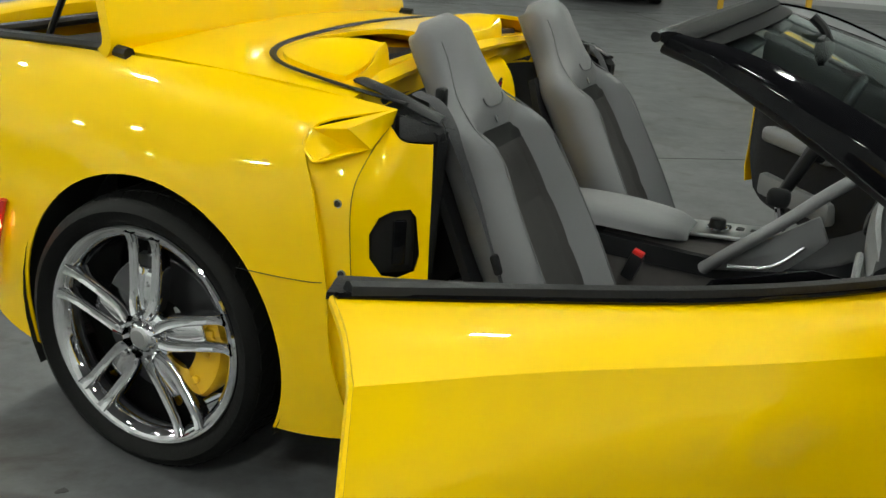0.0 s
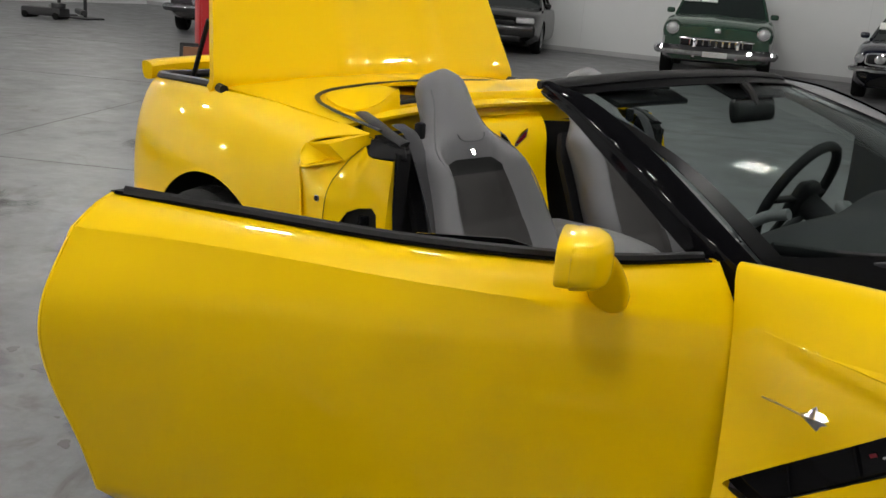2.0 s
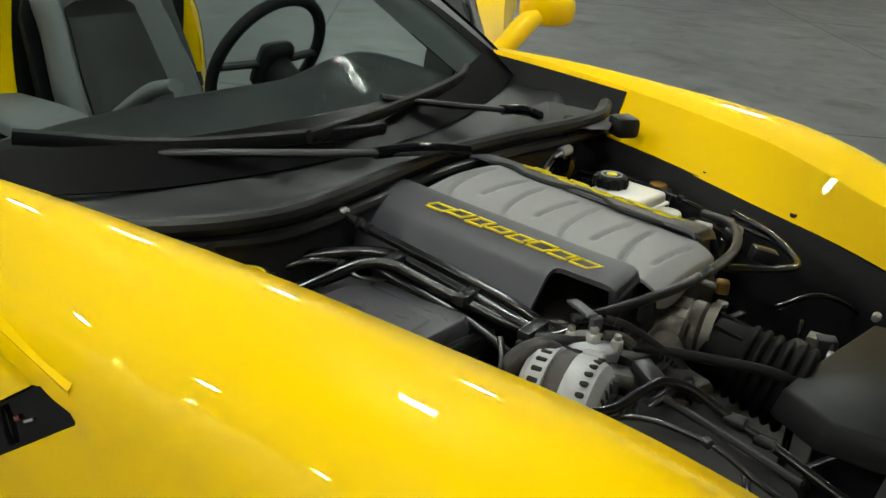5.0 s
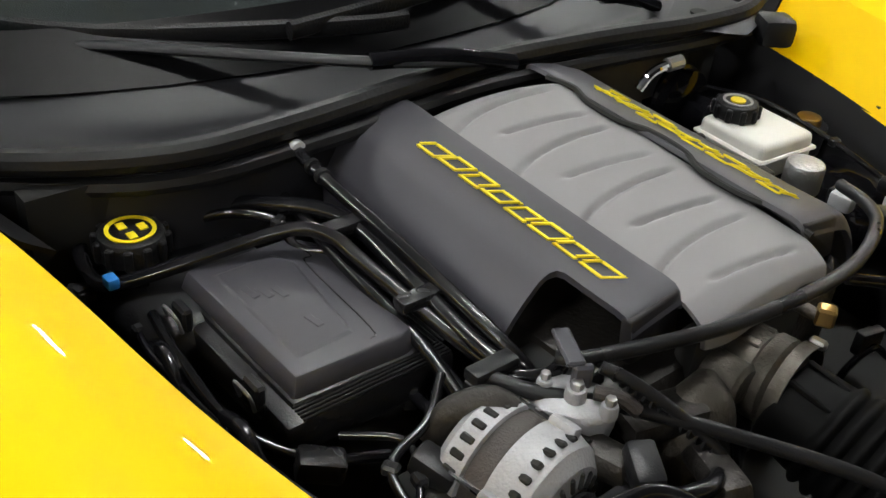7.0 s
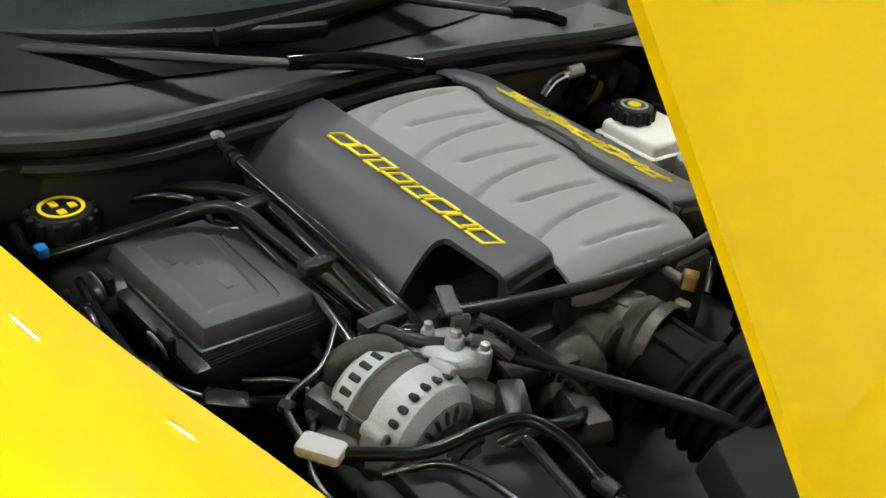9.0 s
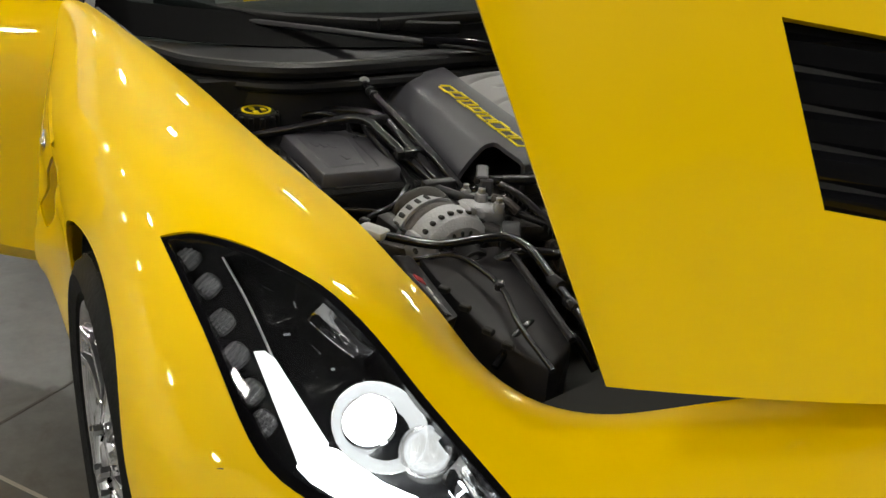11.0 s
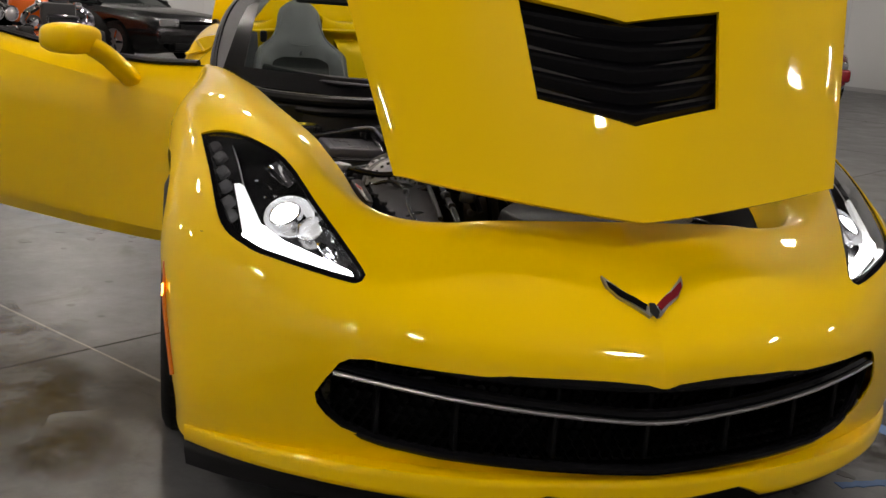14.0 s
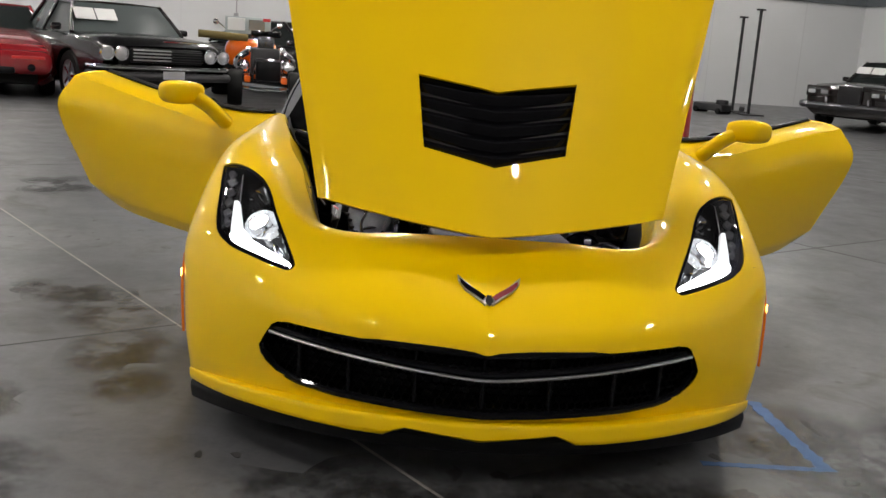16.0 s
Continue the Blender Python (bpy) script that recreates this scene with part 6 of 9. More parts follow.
part("cover_seam", tube([(-0.47, 0.112, 0.787), (-0.42, 0.118, 0.788), (-0.38, 0.105, 0.785), (-0.32, 0.105, 0.782), (-0.28, 0.122, 0.779), (-0.22, 0.122, 0.775), (-0.18, 0.106, 0.771), (-0.12, 0.106, 0.767), (-0.08, 0.122, 0.762), (-0.02, 0.120, 0.754)], 0.0045, 4, 6), VOID, eng, "stepped dark seam between the covers")

fuse = part("fuse_box", rbox(0.265, 0.215, 0.045, 0.008, 2, at=(-0.300, -0.412, 0.652)), BLACK, car, "black fuse box base with a wide flange")
part("fuse_box_body", rbox(0.22, 0.17, 0.14, 0.012, 2, at=(-0.29, -0.42, 0.57)), VOID, fuse, "black lower body")
def slab(poly, z0, z1, inset, bevel=0.004):
    """A body over a polygon whose top is drawn in."""
    cx, cy = sum(p[0] for p in poly) / len(poly), sum(p[1] for p in poly) / len(poly)
    top = []
    for x, y in poly:
        d = Vector((cx - x, cy - y))
        top.append((x + math.copysign(inset, d.x), y + math.copysign(inset, d.y), z1))
    return hull([(x, y, z0) for x, y in poly] + top, bevel)


LID = [(-0.430, -0.498), (-0.426, -0.350), (-0.402, -0.332), (-0.194, -0.338), (-0.188, -0.356), (-0.194, -0.496)]
lid_ = part("fuse_box_lid", slab(LID, 0.676, 0.7035, 0.007), DARK_COVER, fuse, "dark grey embossed fuse box lid", 30)
part("lid_skirt", slab([(x - 0.006 if x < -0.3 else x + 0.006, y - 0.006 if y < -0.4 else y + 0.006) for x, y in LID], 0.662, 0.680, 0.003), BLACK, fuse, "black skirt under the lid", 30)
part("lid_step", slab([(-0.400, -0.474), (-0.400, -0.392), (-0.372, -0.380), (-0.225, -0.398), (-0.222, -0.474)], 0.7025, 0.7055, 0.006, 0.0012), DARK_COVER, lid_, "raised field of the lid", 30)
for k, (dx, dy) in enumerate(((-0.030, -0.020), (-0.022, -0.006), (-0.014, 0.008), (0.050, 0.010))):
    part("lid_emboss", rbox(0.024, 0.009, 0.0020, 0.0008, 1, at=(-0.315 + dx, -0.435 + dy, 0.7058), m=Matrix.Rotation(radians(8), 4, "Z")), DARK_COVER, lid_, "raised bar on the lid")
part("lid_crease", tube([(-0.405, -0.360, 0.7030), (-0.372, -0.358, 0.7035), (-0.360, -0.372, 0.7036), (-0.225, -0.380, 0.7035), (-0.208, -0.392, 0.7030)], 0.0010, 4, 6), BLACK, lid_, "thin groove across the lid")
for k in range(5):
    part("flange_rib", rbox(0.235, 0.0028, 0.004, 0.001, 1, at=(-0.305, -0.331 + 0.0060 * k, 0.6755)), SOFT_BLACK, fuse, "thin rib on the flange")
    part("flange_rib", rbox(0.0026, 0.190, 0.004, 0.001, 1, at=(-0.1700 - 0.0052 * k, -0.405, 0.6755)), SOFT_BLACK, fuse, "thin rib on the flange")
for x, y, a in ((-0.375, -0.522, 0), (-0.225, -0.522, 0), (-0.30, -0.338, 0)):
    cp_ = part("lid_clip", rbox(0.030, 0.012, 0.030, 0.003, 1, at=(x, y, 0.683)), BLACK, fuse, "black snap clip")
    part("clip_loop", tube([(x - 0.014, y - 0.008, 0.672), (x - 0.014, y - 0.014, 0.694), (x + 0.014, y - 0.014, 0.694), (x + 0.014, y - 0.008, 0.672)], 0.0022, 4, 6), STEEL, cp_, "wire loop of the clip")
tank = part("coolant_tank", rbox(0.20, 0.20, 0.14, 0.03, 3, at=(-0.45, -0.47, 0.61)), BLACK, car, "black coolant tank")
capb = cyl(0.041, 0.038, 0.030, (-0.492, -0.522, 0.716), "z", 24, 0.004)
tcap = part("tank_cap", capb, SOFT_BLACK, tank, "black ribbed tank cap")
for k in range(12):
    a = 2 * math.pi * k / 12
    part("cap_rib", rbox(0.008, 0.010, 0.026, 0.002, 1, at=(-0.492 + 0.041 * math.cos(a), -0.522 + 0.041 * math.sin(a), 0.715), m=Matrix.Rotation(a, 4, "Z")), SOFT_BLACK, tcap)
part("cap_print", lathe([(0.024, 0), (0.029, 0), (0.029, 0.0015), (0.024, 0.0015)], seg=24), YELLOW2, tcap, "yellow ring printed on the cap", matrix=pose(-0.492, -0.522, 0.732, 90, 0, 0))
for dx, dy in ((-0.012, -0.006), (0.012, -0.004), (0.0, 0.014)):
    part("cap_print", rbox(0.014, 0.010, 0.002, 0.0005, 1, at=(-0.492 + dx, -0.522 + dy, 0.732)), YELLOW2, tcap, "yellow sign printed on the cap")
def hose(pts, r, material=HOSE, lab="black hose", name="hose", k=6):
    return part(name, tube(pts, r, k, 10), material, car, lab, 60)


hose([(-0.545, -0.560, 0.705), (-0.520, -0.572, 0.697), (-0.468, -0.572, 0.690), (-0.442, -0.526, 0.700), (-0.405, -0.403, 0.728), (-0.380, -0.362, 0.738), (-0.345, -0.344, 0.738), (-0.308, -0.338, 0.730), (-0.188, -0.315, 0.702), (-0.114, -0.302, 0.690), (-0.082, -0.291, 0.690), (-0.062, -0.262, 0.700), (-0.075, -0.235, 0.705)], 0.0090, lab="glossy black coolant pipe", k=8)
hose([(-0.53, -0.40, 0.70), (-0.47, -0.36, 0.725), (-0.38, -0.308, 0.735), (-0.25, -0.305, 0.72), (-0.12, -0.30, 0.695), (-0.05, -0.27, 0.68), (-0.04, -0.22, 0.69)], 0.011)
hose([(-0.53, -0.30, 0.69), (-0.45, -0.33, 0.72), (-0.33, -0.345, 0.715), (-0.2, -0.34, 0.69), (-0.10, -0.345, 0.66)], 0.008)
dip = hose([(-0.487, -0.302, 0.772), (-0.42, -0.300, 0.760), (-0.25, -0.292, 0.735), (-0.12, -0.282, 0.705), (-0.06, -0.26, 0.66)], 0.0085, lab="black oil dipstick tube", name="dipstick")
part("dipstick_grip", cyl(0.012, 0.012, 0.012, (-0.49, -0.302, 0.775), "x", 14, 0.003), LABEL_GREY, dip, "pale grip of the dipstick")
for q in ((-0.455, -0.301, 0.7665), (-0.435, -0.3005, 0.7625)):
    part("dipstick_ring", cyl(0.0105, 0.0105, 0.008, q, "x", 14, 0.001), SOFT_BLACK, dip, "ring on the dipstick tube")
for x in (-0.36, -0.22, -0.10):
    part("hose_clip", rbox(0.022, 0.06, 0.016, 0.004, 2, at=(x, -0.318, 0.738 - (x + 0.36) * 0.13)), BLACK, car, "black clip holding the hoses")
part("line_clip", rbox(0.018, 0.014, 0.014, 0.003, 2, at=(-0.437, -0.572, 0.712)), BLUE_PLASTIC, car, "small blue clip")
part("paper_tag", rbox(0.055, 0.030, 0.003, 0.001, 1, at=(-0.572, -0.590, 0.735), m=Matrix.Rotation(radians(20), 4, "Z") @ Matrix.Rotation(radians(12), 4, "X")), PAPER, car, "white paper tag")

# alternator
alt = part("alternator", lathe([(0.0, 0.056), (0.045, 0.056), (0.064, 0.050), (0.073, 0.040), (0.074, 0.014), (0.069, 0.012), (0.069, -0.012), (0.074, -0.014), (0.0745, -0.036), (0.068, -0.056), (0.054, -0.068), (0.030, -0.072), (0.0, -0.072)], seg=56), ALU_ALT, car, "pale cast alternator with slots", 30, matrix=pose(-0.024, -0.352, 0.632, 0, 0, 97))
part("stator", lathe([(0.0695, -0.0125), (0.0712, -0.010), (0.0712, 0.010), (0.0695, 0.0125)], seg=56), STATOR, alt, "dark laminated stator ring")
slot_mesh = None
for yy, ln, tilt in ((0.027, 0.017, 0), (-0.038, 0.026, -16)):
    for k in range(26):
        if k % 9 == 4:
            continue
        so = part("slot", rbox(0.006, 0.020, 0.0085, 0.002, 1), VOID, alt) if slot_mesh is None else new("slot", slot_mesh)
        slot_mesh = so.data
        so.parent = alt
        so.matrix_local = Matrix.Rotation(2 * math.pi * k / 26, 4, "Y") @ Matrix.Translation((0.0722 - 0.0015 * (yy < 0), yy, 0)) @ Matrix.Rotation(radians(-tilt), 4, "Z") @ Matrix.Diagonal((1, ln / 0.020, 1, 1))
slot_mesh = None
for k in range(18):
    so = part("face_slot", rbox(0.018, 0.006, 0.0058, 0.002, 1), VOID, alt) if slot_mesh is None else new("face_slot", slot_mesh)
    slot_mesh = so.data
    so.parent = alt
    so.matrix_local = Matrix.Rotation(2 * math.pi * (k + 0.5) / 18, 4, "Y") @ Matrix.Translation((0.041, -0.0702, 0)) @ Matrix.Rotation(radians(8), 4, "Z")
for k in range(4):
    lug = part("alternator_lug", rbox(0.018, 0.034, 0.018, 0.006, 2), ALU_ALT, alt)
    lug.matrix_local = Matrix.Rotation(2 * math.pi * (k + 0.30) / 4, 4, "Y") @ Matrix.Translation((0.074, -0.030, 0))
    part("through_bolt", cyl(0.0035, 0.0035, 0.06, (-0.001, 0.026, 0.0), "y", 8, 0.001), CHROME, lug, "bright through bolt")
part("pulley", lathe([(0.0, -0.114), (0.020, -0.114), (0.024, -0.108), (0.030, -0.108)] + [(0.031 + 0.003 * (k % 2), -0.106 + 0.0036 * k) for k in range(9)] + [(0.03, -0.073), (0, -0.073)], seg=32), SOFT_BLACK, alt, "black ribbed pulley")
part("alternator_plug", rbox(0.045, 0.030, 0.028, 0.006, 2, at=(0.040, 0.074, 0.045)), BLACK, alt, "black plug behind the alternator")
# cast bracket with bosses over the alternator
bk_ = part("bracket", hull([(-0.070, -0.300, 0.690), (-0.060, -0.258, 0.705), (-0.015, -0.232, 0.700), (0.020, -0.250, 0.690), (0.012, -0.290, 0.700), (-0.030, -0.318, 0.700), (-0.055, -0.300, 0.640), (0.010, -0.250, 0.640), (0.000, -0.300, 0.640)], 0.008), ALU_ALT, car, "pale cast bracket", 40)
for x, y, z, r in ((-0.020, -0.278, 0.706, 0.012), (0.012, -0.262, 0.700, 0.010), (-0.050, -0.292, 0.704, 0.009)):
    part("boss", cyl(r, r * 0.9, 0.018, (x, y, z), "z", 14, 0.003), ALU_ALT, bk_, "round cast boss")
    part("bolt", cyl(r * 0.62, r * 0.6, 0.010, (x, y, z + 0.012), "z", 6, 0.001), STEEL, bk_, "bright bolt head")
part("bracket_arm", tube([(-0.010, -0.262, 0.708), (0.010, -0.245, 0.706), (0.026, -0.233, 0.694)], 0.008, 4, 10), STATOR, bk_, "dark cast arm")
part("elbow", tube([(-0.095, -0.395, 0.650), (-0.090, -0.380, 0.680), (-0.070, -0.352, 0.698), (-0.050, -0.335, 0.690)], 0.017, 5, 12), BLOCK, car, "stained metal elbow behind the alternator")
part("bracket", rbox(0.05, 0.10, 0.03, 0.008, 2, at=(0.02, -0.18, 0.655), m=Matrix.Rotation(radians(-15), 4, "Z")), BLOCK, car, "stained cast bracket")
part("water_pump", hull([(0.00, -0.175, 0.655), (0.055, -0.185, 0.640), (0.060, -0.095, 0.660), (0.005, -0.085, 0.680), (0.03, -0.13, 0.690), (0.00, -0.17, 0.54), (0.08, -0.18, 0.54), (0.08, -0.08, 0.54), (0.0, -0.08, 0.54)], 0.010), ALU_DIRTY, car, "stained aluminium pump housing")
# throttle body and intake duct
tb = part("throttle_body", lathe([(0.0, -0.050), (0.060, -0.050), (0.066, -0.046), (0.066, -0.036), (0.055, -0.032), (0.054, 0.010), (0.058, 0.014), (0.058, 0.034), (0.052, 0.040), (0.0, 0.040)], seg=36), ALU_DIRTY, car, "stained metal throttle body", 40, matrix=pose(0.022, -0.012, 0.642, 0, 0, -84) @ Matrix.Scale(0.92, 4))
clamp = part("hose_clamp", lathe([(0.0600, -0.009), (0.0625, -0.009), (0.0625, 0.009), (0.0600, 0.009)], seg=40), ALU_DIRTY, tb, "dull steel hose clamp", matrix=pose(0, 0.052, 0))
part("clamp_screw", rbox(0.014, 0.022, 0.012, 0.003, 1, at=(-0.045, 0.0, 0.048)), STEEL, clamp, "clamp screw housing")
part("throttle_motor", lathe([(0.0, -0.04), (0.024, -0.04), (0.028, -0.034), (0.028, 0.022), (0.022, 0.028), (0.0, 0.028)], seg=24), ALU_DIRTY, tb, "round motor housing", matrix=pose(0.066, -0.006, 0.020))
for a in (25, 70, 110, 155):
    part("flange_bolt", cyl(0.008, 0.008, 0.022, (0.064 * math.cos(radians(a)), -0.034, 0.064 * math.sin(radians(a))), "y", 6, 0.002), STEEL, tb, "flange bolt")
    part("cast_rib", rbox(0.006, 0.040, 0.012, 0.002, 1, m=Matrix.Rotation(radians(-a), 4, "Y"), at=(0.054 * math.cos(radians(a)), -0.012, 0.054 * math.sin(radians(a)))), ALU_DIRTY, tb, "cast rib")
part("sensor_block", rbox(0.022, 0.020, 0.024, 0.003, 1, at=(0.052, 0.060, 0.706), m=Matrix.Rotation(radians(30), 4, "Z")), BRASS, car, "gold coloured sensor block")
part("sensor_stem", cyl(0.008, 0.008, 0.04, (0.028, 0.057, 0.702), "x", 12, 0.002), ALU_DIRTY, car, "metal sensor stem")
pr = [(0.056, 0.0), (0.060, 0.004), (0.062, 0.018), (0.064, 0.040), (0.066, 0.058)]
for k in range(6):
    y0 = 0.062 + 0.021 * k
    r0 = 0.066 + 0.0022 * k
    pr += [(r0, y0), (r0 + 0.006, y0 + 0.004), (r0 + 0.0085, y0 + 0.009), (r0 + 0.006, y0 + 0.014), (r0, y0 + 0.018)]
duct = part("intake_duct", lathe([(0.0, 0)] + pr + [(0.0, pr[-1][1] + 0.002)], seg=48), DUCT, car, "black ribbed intake duct", 60, matrix=pose(0.066, -0.016, 0.632, -13, 0, -84) @ Matrix.Scale(0.90, 4))
for a in (60, 100):
    part("duct_rib", rbox(0.008, 0.060, 0.008, 0.003, 1, m=Matrix.Rotation(radians(-a), 4, "Y"), at=(0.064 * math.cos(radians(a)), 0.030, 0.064 * math.sin(radians(a)))), DUCT, duct, "long rib on the duct")
part("air_filter_box", rbox(0.24, 0.34, 0.14, 0.03, 3, at=(0.40, 0.06, 0.54)), BAY_BLACK, car, "black air filter box")
part("radiator_cover", slab([(0.212, -0.115), (0.222, -0.02), (0.240, 0.08), (0.262, 0.26), (0.49, 0.28), (0.49, -0.16), (0.30, -0.17)], 0.600, 0.648, 0.012, 0.006), BAY_BLACK, car, "flat black cover over the radiator", 40)
ab = part("washer_tank_cover", hull([(0.055, -0.425, 0.655), (0.057, -0.275, 0.655), (0.075, -0.270, 0.652), (0.310, -0.296, 0.612), (0.345, -0.355, 0.602), (0.262, -0.400, 0.616), (0.128, -0.424, 0.644), (0.06, -0.42, 0.52), (0.06, -0.28, 0.52), (0.31, -0.30, 0.50), (0.345, -0.355, 0.50), (0.26, -0.395, 0.50)], 0.006), BAY_PANEL, car, "dark plastic cover beside the radiator", 40)
part("warning_label", rbox(0.100, 0.024, 0.002, 0.0005, 1, at=(0.178, -0.460, 0.652), m=Matrix.Rotation(radians(5), 4, "Z") @ Matrix.Rotation(radians(9), 4, "Y") @ Matrix.Rotation(radians(-35), 4, "X")), CLIP_GREY, ab, "grey warning label")
for k in range(3):
    part("label_mark", rbox(0.018, 0.004, 0.0024, 0.0004, 1, at=(0.168 + 0.024 * k, -0.458, 0.654 - 0.004 * k), m=Matrix.Rotation(radians(9), 4, "Y") @ Matrix.Rotation(radians(-35), 4, "X")), PAPER, ab, "pale line on the label")
part("warning_mark", rbox(0.016, 0.018, 0.003, 0.0005, 1, at=(0.140, -0.462, 0.659), m=Matrix.Rotation(radians(9), 4, "Y") @ Matrix.Rotation(radians(-35), 4, "X")), RED_PLASTIC, ab, "red mark on the label")
part("side_strap", hull([(0.055, -0.470, 0.664), (0.075, -0.445, 0.668), (0.230, -0.440, 0.642), (0.235, -0.468, 0.636), (0.06, -0.47, 0.60), (0.23, -0.46, 0.58)], 0.004), BLACK, ab, "black edge strip with a label", 40)
for x, y, z in ((0.150, -0.425, 0.642), (0.195, -0.412, 0.632), (0.250, -0.402, 0.620), (0.285, -0.388, 0.613)):
    part("cover_notch", rbox(0.018, 0.012, 0.010, 0.002, 1, at=(x, y, z), m=Matrix.Rotation(radians(30), 4, "Z")), VOID, ab, "dark notch at the edge")
part("cover_rail", tube([(0.063, -0.280, 0.664), (0.190, -0.290, 0.644), (0.316, -0.302, 0.622)], 0.006, 3, 8), BAY_PANEL, ab, "raised rail along the cover")
part("grey_cap", rbox(0.050, 0.030, 0.016, 0.007, 2, at=(0.022, -0.488, 0.690), m=Matrix.Rotation(radians(30), 4, "Z")), LABEL_GREY, car, "pale plastic cap by the wing")
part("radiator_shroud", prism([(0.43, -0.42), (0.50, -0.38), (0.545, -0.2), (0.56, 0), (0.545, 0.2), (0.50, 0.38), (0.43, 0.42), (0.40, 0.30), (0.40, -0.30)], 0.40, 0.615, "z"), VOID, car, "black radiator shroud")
hose([(0.030, -0.488, 0.690), (0.055, -0.440, 0.682), (0.078, -0.398, 0.680), (0.092, -0.340, 0.688), (0.105, -0.296, 0.690), (0.140, -0.272, 0.680), (0.190, -0.266, 0.660), (0.280, -0.262, 0.630), (0.373, -0.266, 0.600)], 0.0075, lab="glossy black radiator pipe", k=8)
for q in ((0.205, -0.265, 0.655), (0.250, -0.263, 0.640)):
    part("pipe_sleeve", cyl(0.010, 0.010, 0.030, q, "x", 12, 0.002), BLACK, car, "ribbed sleeve on the pipe")
hose([(-0.080, 0.285, 0.745), (-0.030, 0.258, 0.752), (0.010, 0.215, 0.756), (0.040, 0.130, 0.756), (0.046, 0.050, 0.752), (0.034, -0.050, 0.745), (0.012, -0.130, 0.738), (-0.035, -0.245, 0.728), (-0.060, -0.268, 0.722)], 0.0085, BLACK, "black wiring tube over the engine front", k=8)
part("wiring_clip", rbox(0.058, 0.020, 0.006, 0.002, 1, at=(-0.052, -0.262, 0.738), m=Matrix.Rotation(radians(-28), 4, "Z")), CLIP_GREY, car, "blue-grey flat wiring clip")
part("wiring_clip", rbox(0.010, 0.022, 0.030, 0.003, 1, at=(-0.024, -0.268, 0.722), m=Matrix.Rotation(radians(-28), 4, "Z")), CLIP_GREY, car, "blue-grey clip foot")
hose([(-0.100, -0.330, 0.700), (-0.050, -0.303, 0.700), (0.010, -0.235, 0.690), (0.090, -0.158, 0.672), (0.190, -0.075, 0.650), (0.260, -0.020, 0.620)], 0.0085, BLACK, "black hose across the engine front", k=8)
hose([(-0.020, -0.245, 0.726), (0.010, -0.225, 0.716), (0.061, -0.186, 0.678), (0.095, -0.165, 0.645), (0.12, -0.15, 0.60)], 0.0070, BLACK, "black corrugated wiring sleeve", k=8)
for u in range(14):
    q = Vector((-0.005, -0.236, 0.722)).lerp(Vector((0.085, -0.172, 0.655)), u / 13)
    part("sleeve_ring", cyl(0.0082, 0.0082, 0.003, tuple(q), "x", 10), BLACK, car)
hose([(0.085, -0.305, 0.640), (0.105, -0.270, 0.660), (0.115, -0.220, 0.655), (0.100, -0.180, 0.640), (0.07, -0.15, 0.60)], 0.0100, lab="glossy black bent hose")
hose([(0.02, 0.16, 0.70), (0.08, 0.25, 0.69), (0.10, 0.34, 0.68), (0.02, 0.43, 0.69), (-0.08, 0.47, 0.70)], 0.008)
# brake fluid reservoir side
RES = Matrix.Rotation(radians(-5), 4, "Z")
br = part("brake_reservoir", rbox(0.135, 0.130, 0.062, 0.010, 3, at=(-0.308, 0.442, 0.667), m=RES, taper=0.95), WHITE_PLASTIC, car, "white plastic brake fluid reservoir")
part("reservoir_seam", rbox(0.142, 0.137, 0.007, 0.003, 1, at=(-0.308, 0.442, 0.672), m=RES), WHITE_PLASTIC, br, "moulded seam")
bc = part("reservoir_cap", cyl(0.036, 0.034, 0.026, (-0.345, 0.428, 0.712), "z", 24, 0.005), SOFT_BLACK, br, "black screw cap")
for k in range(10):
    a = 2 * math.pi * k / 10
    part("cap_rib", rbox(0.007, 0.010, 0.022, 0.002, 1, at=(-0.345 + 0.036 * math.cos(a), 0.428 + 0.036 * math.sin(a), 0.711), m=Matrix.Rotation(a, 4, "Z")), SOFT_BLACK, bc)
part("cap_print", lathe([(0.020, 0), (0.024, 0), (0.024, 0.0015), (0.020, 0.0015)], seg=24), LABEL_GREY, bc, "pale ring printed on the cap", matrix=pose(-0.345, 0.428, 0.7255, 90, 0, 0))
part("cap_print", cyl(0.012, 0.012, 0.003, (-0.345, 0.428, 0.726), "z", 16), YELLOW2, bc, "yellow dot on the cap")
bo = part("brake_booster", lathe([(0.0, -0.08), (0.050, -0.08), (0.066, -0.070), (0.068, -0.050), (0.062, -0.046), (0.062, -0.030), (0.050, -0.020), (0.034, -0.014), (0.034, 0.03), (0.028, 0.036), (0.0, 0.036)], seg=40), GLOSS_BLACK, car, "glossy black brake booster", 40, matrix=pose(-0.440, 0.470, 0.655, 0, 0, -90))
tw = part("strut_tower", lathe([(0.0, 0.0), (0.030, 0.0), (0.040, -0.006), (0.074, -0.012), (0.090, -0.030), (0.095, -0.08)], seg=40), GLOSS_BLACK, car, "glossy black strut tower", 40, matrix=pose(-0.165, 0.545, 0.650, 90, 0, 0))
part("tower_cap", cyl(0.022, 0.020, 0.016, (-0.285, 0.555, 0.685), "z", 20, 0.003), BRASS, car, "gold coloured round cap")
part("tower_cap_seat", cyl(0.030, 0.034, 0.05, (-0.285, 0.555, 0.655), "z", 20, 0.003), BLACK, car, "black neck under the cap")
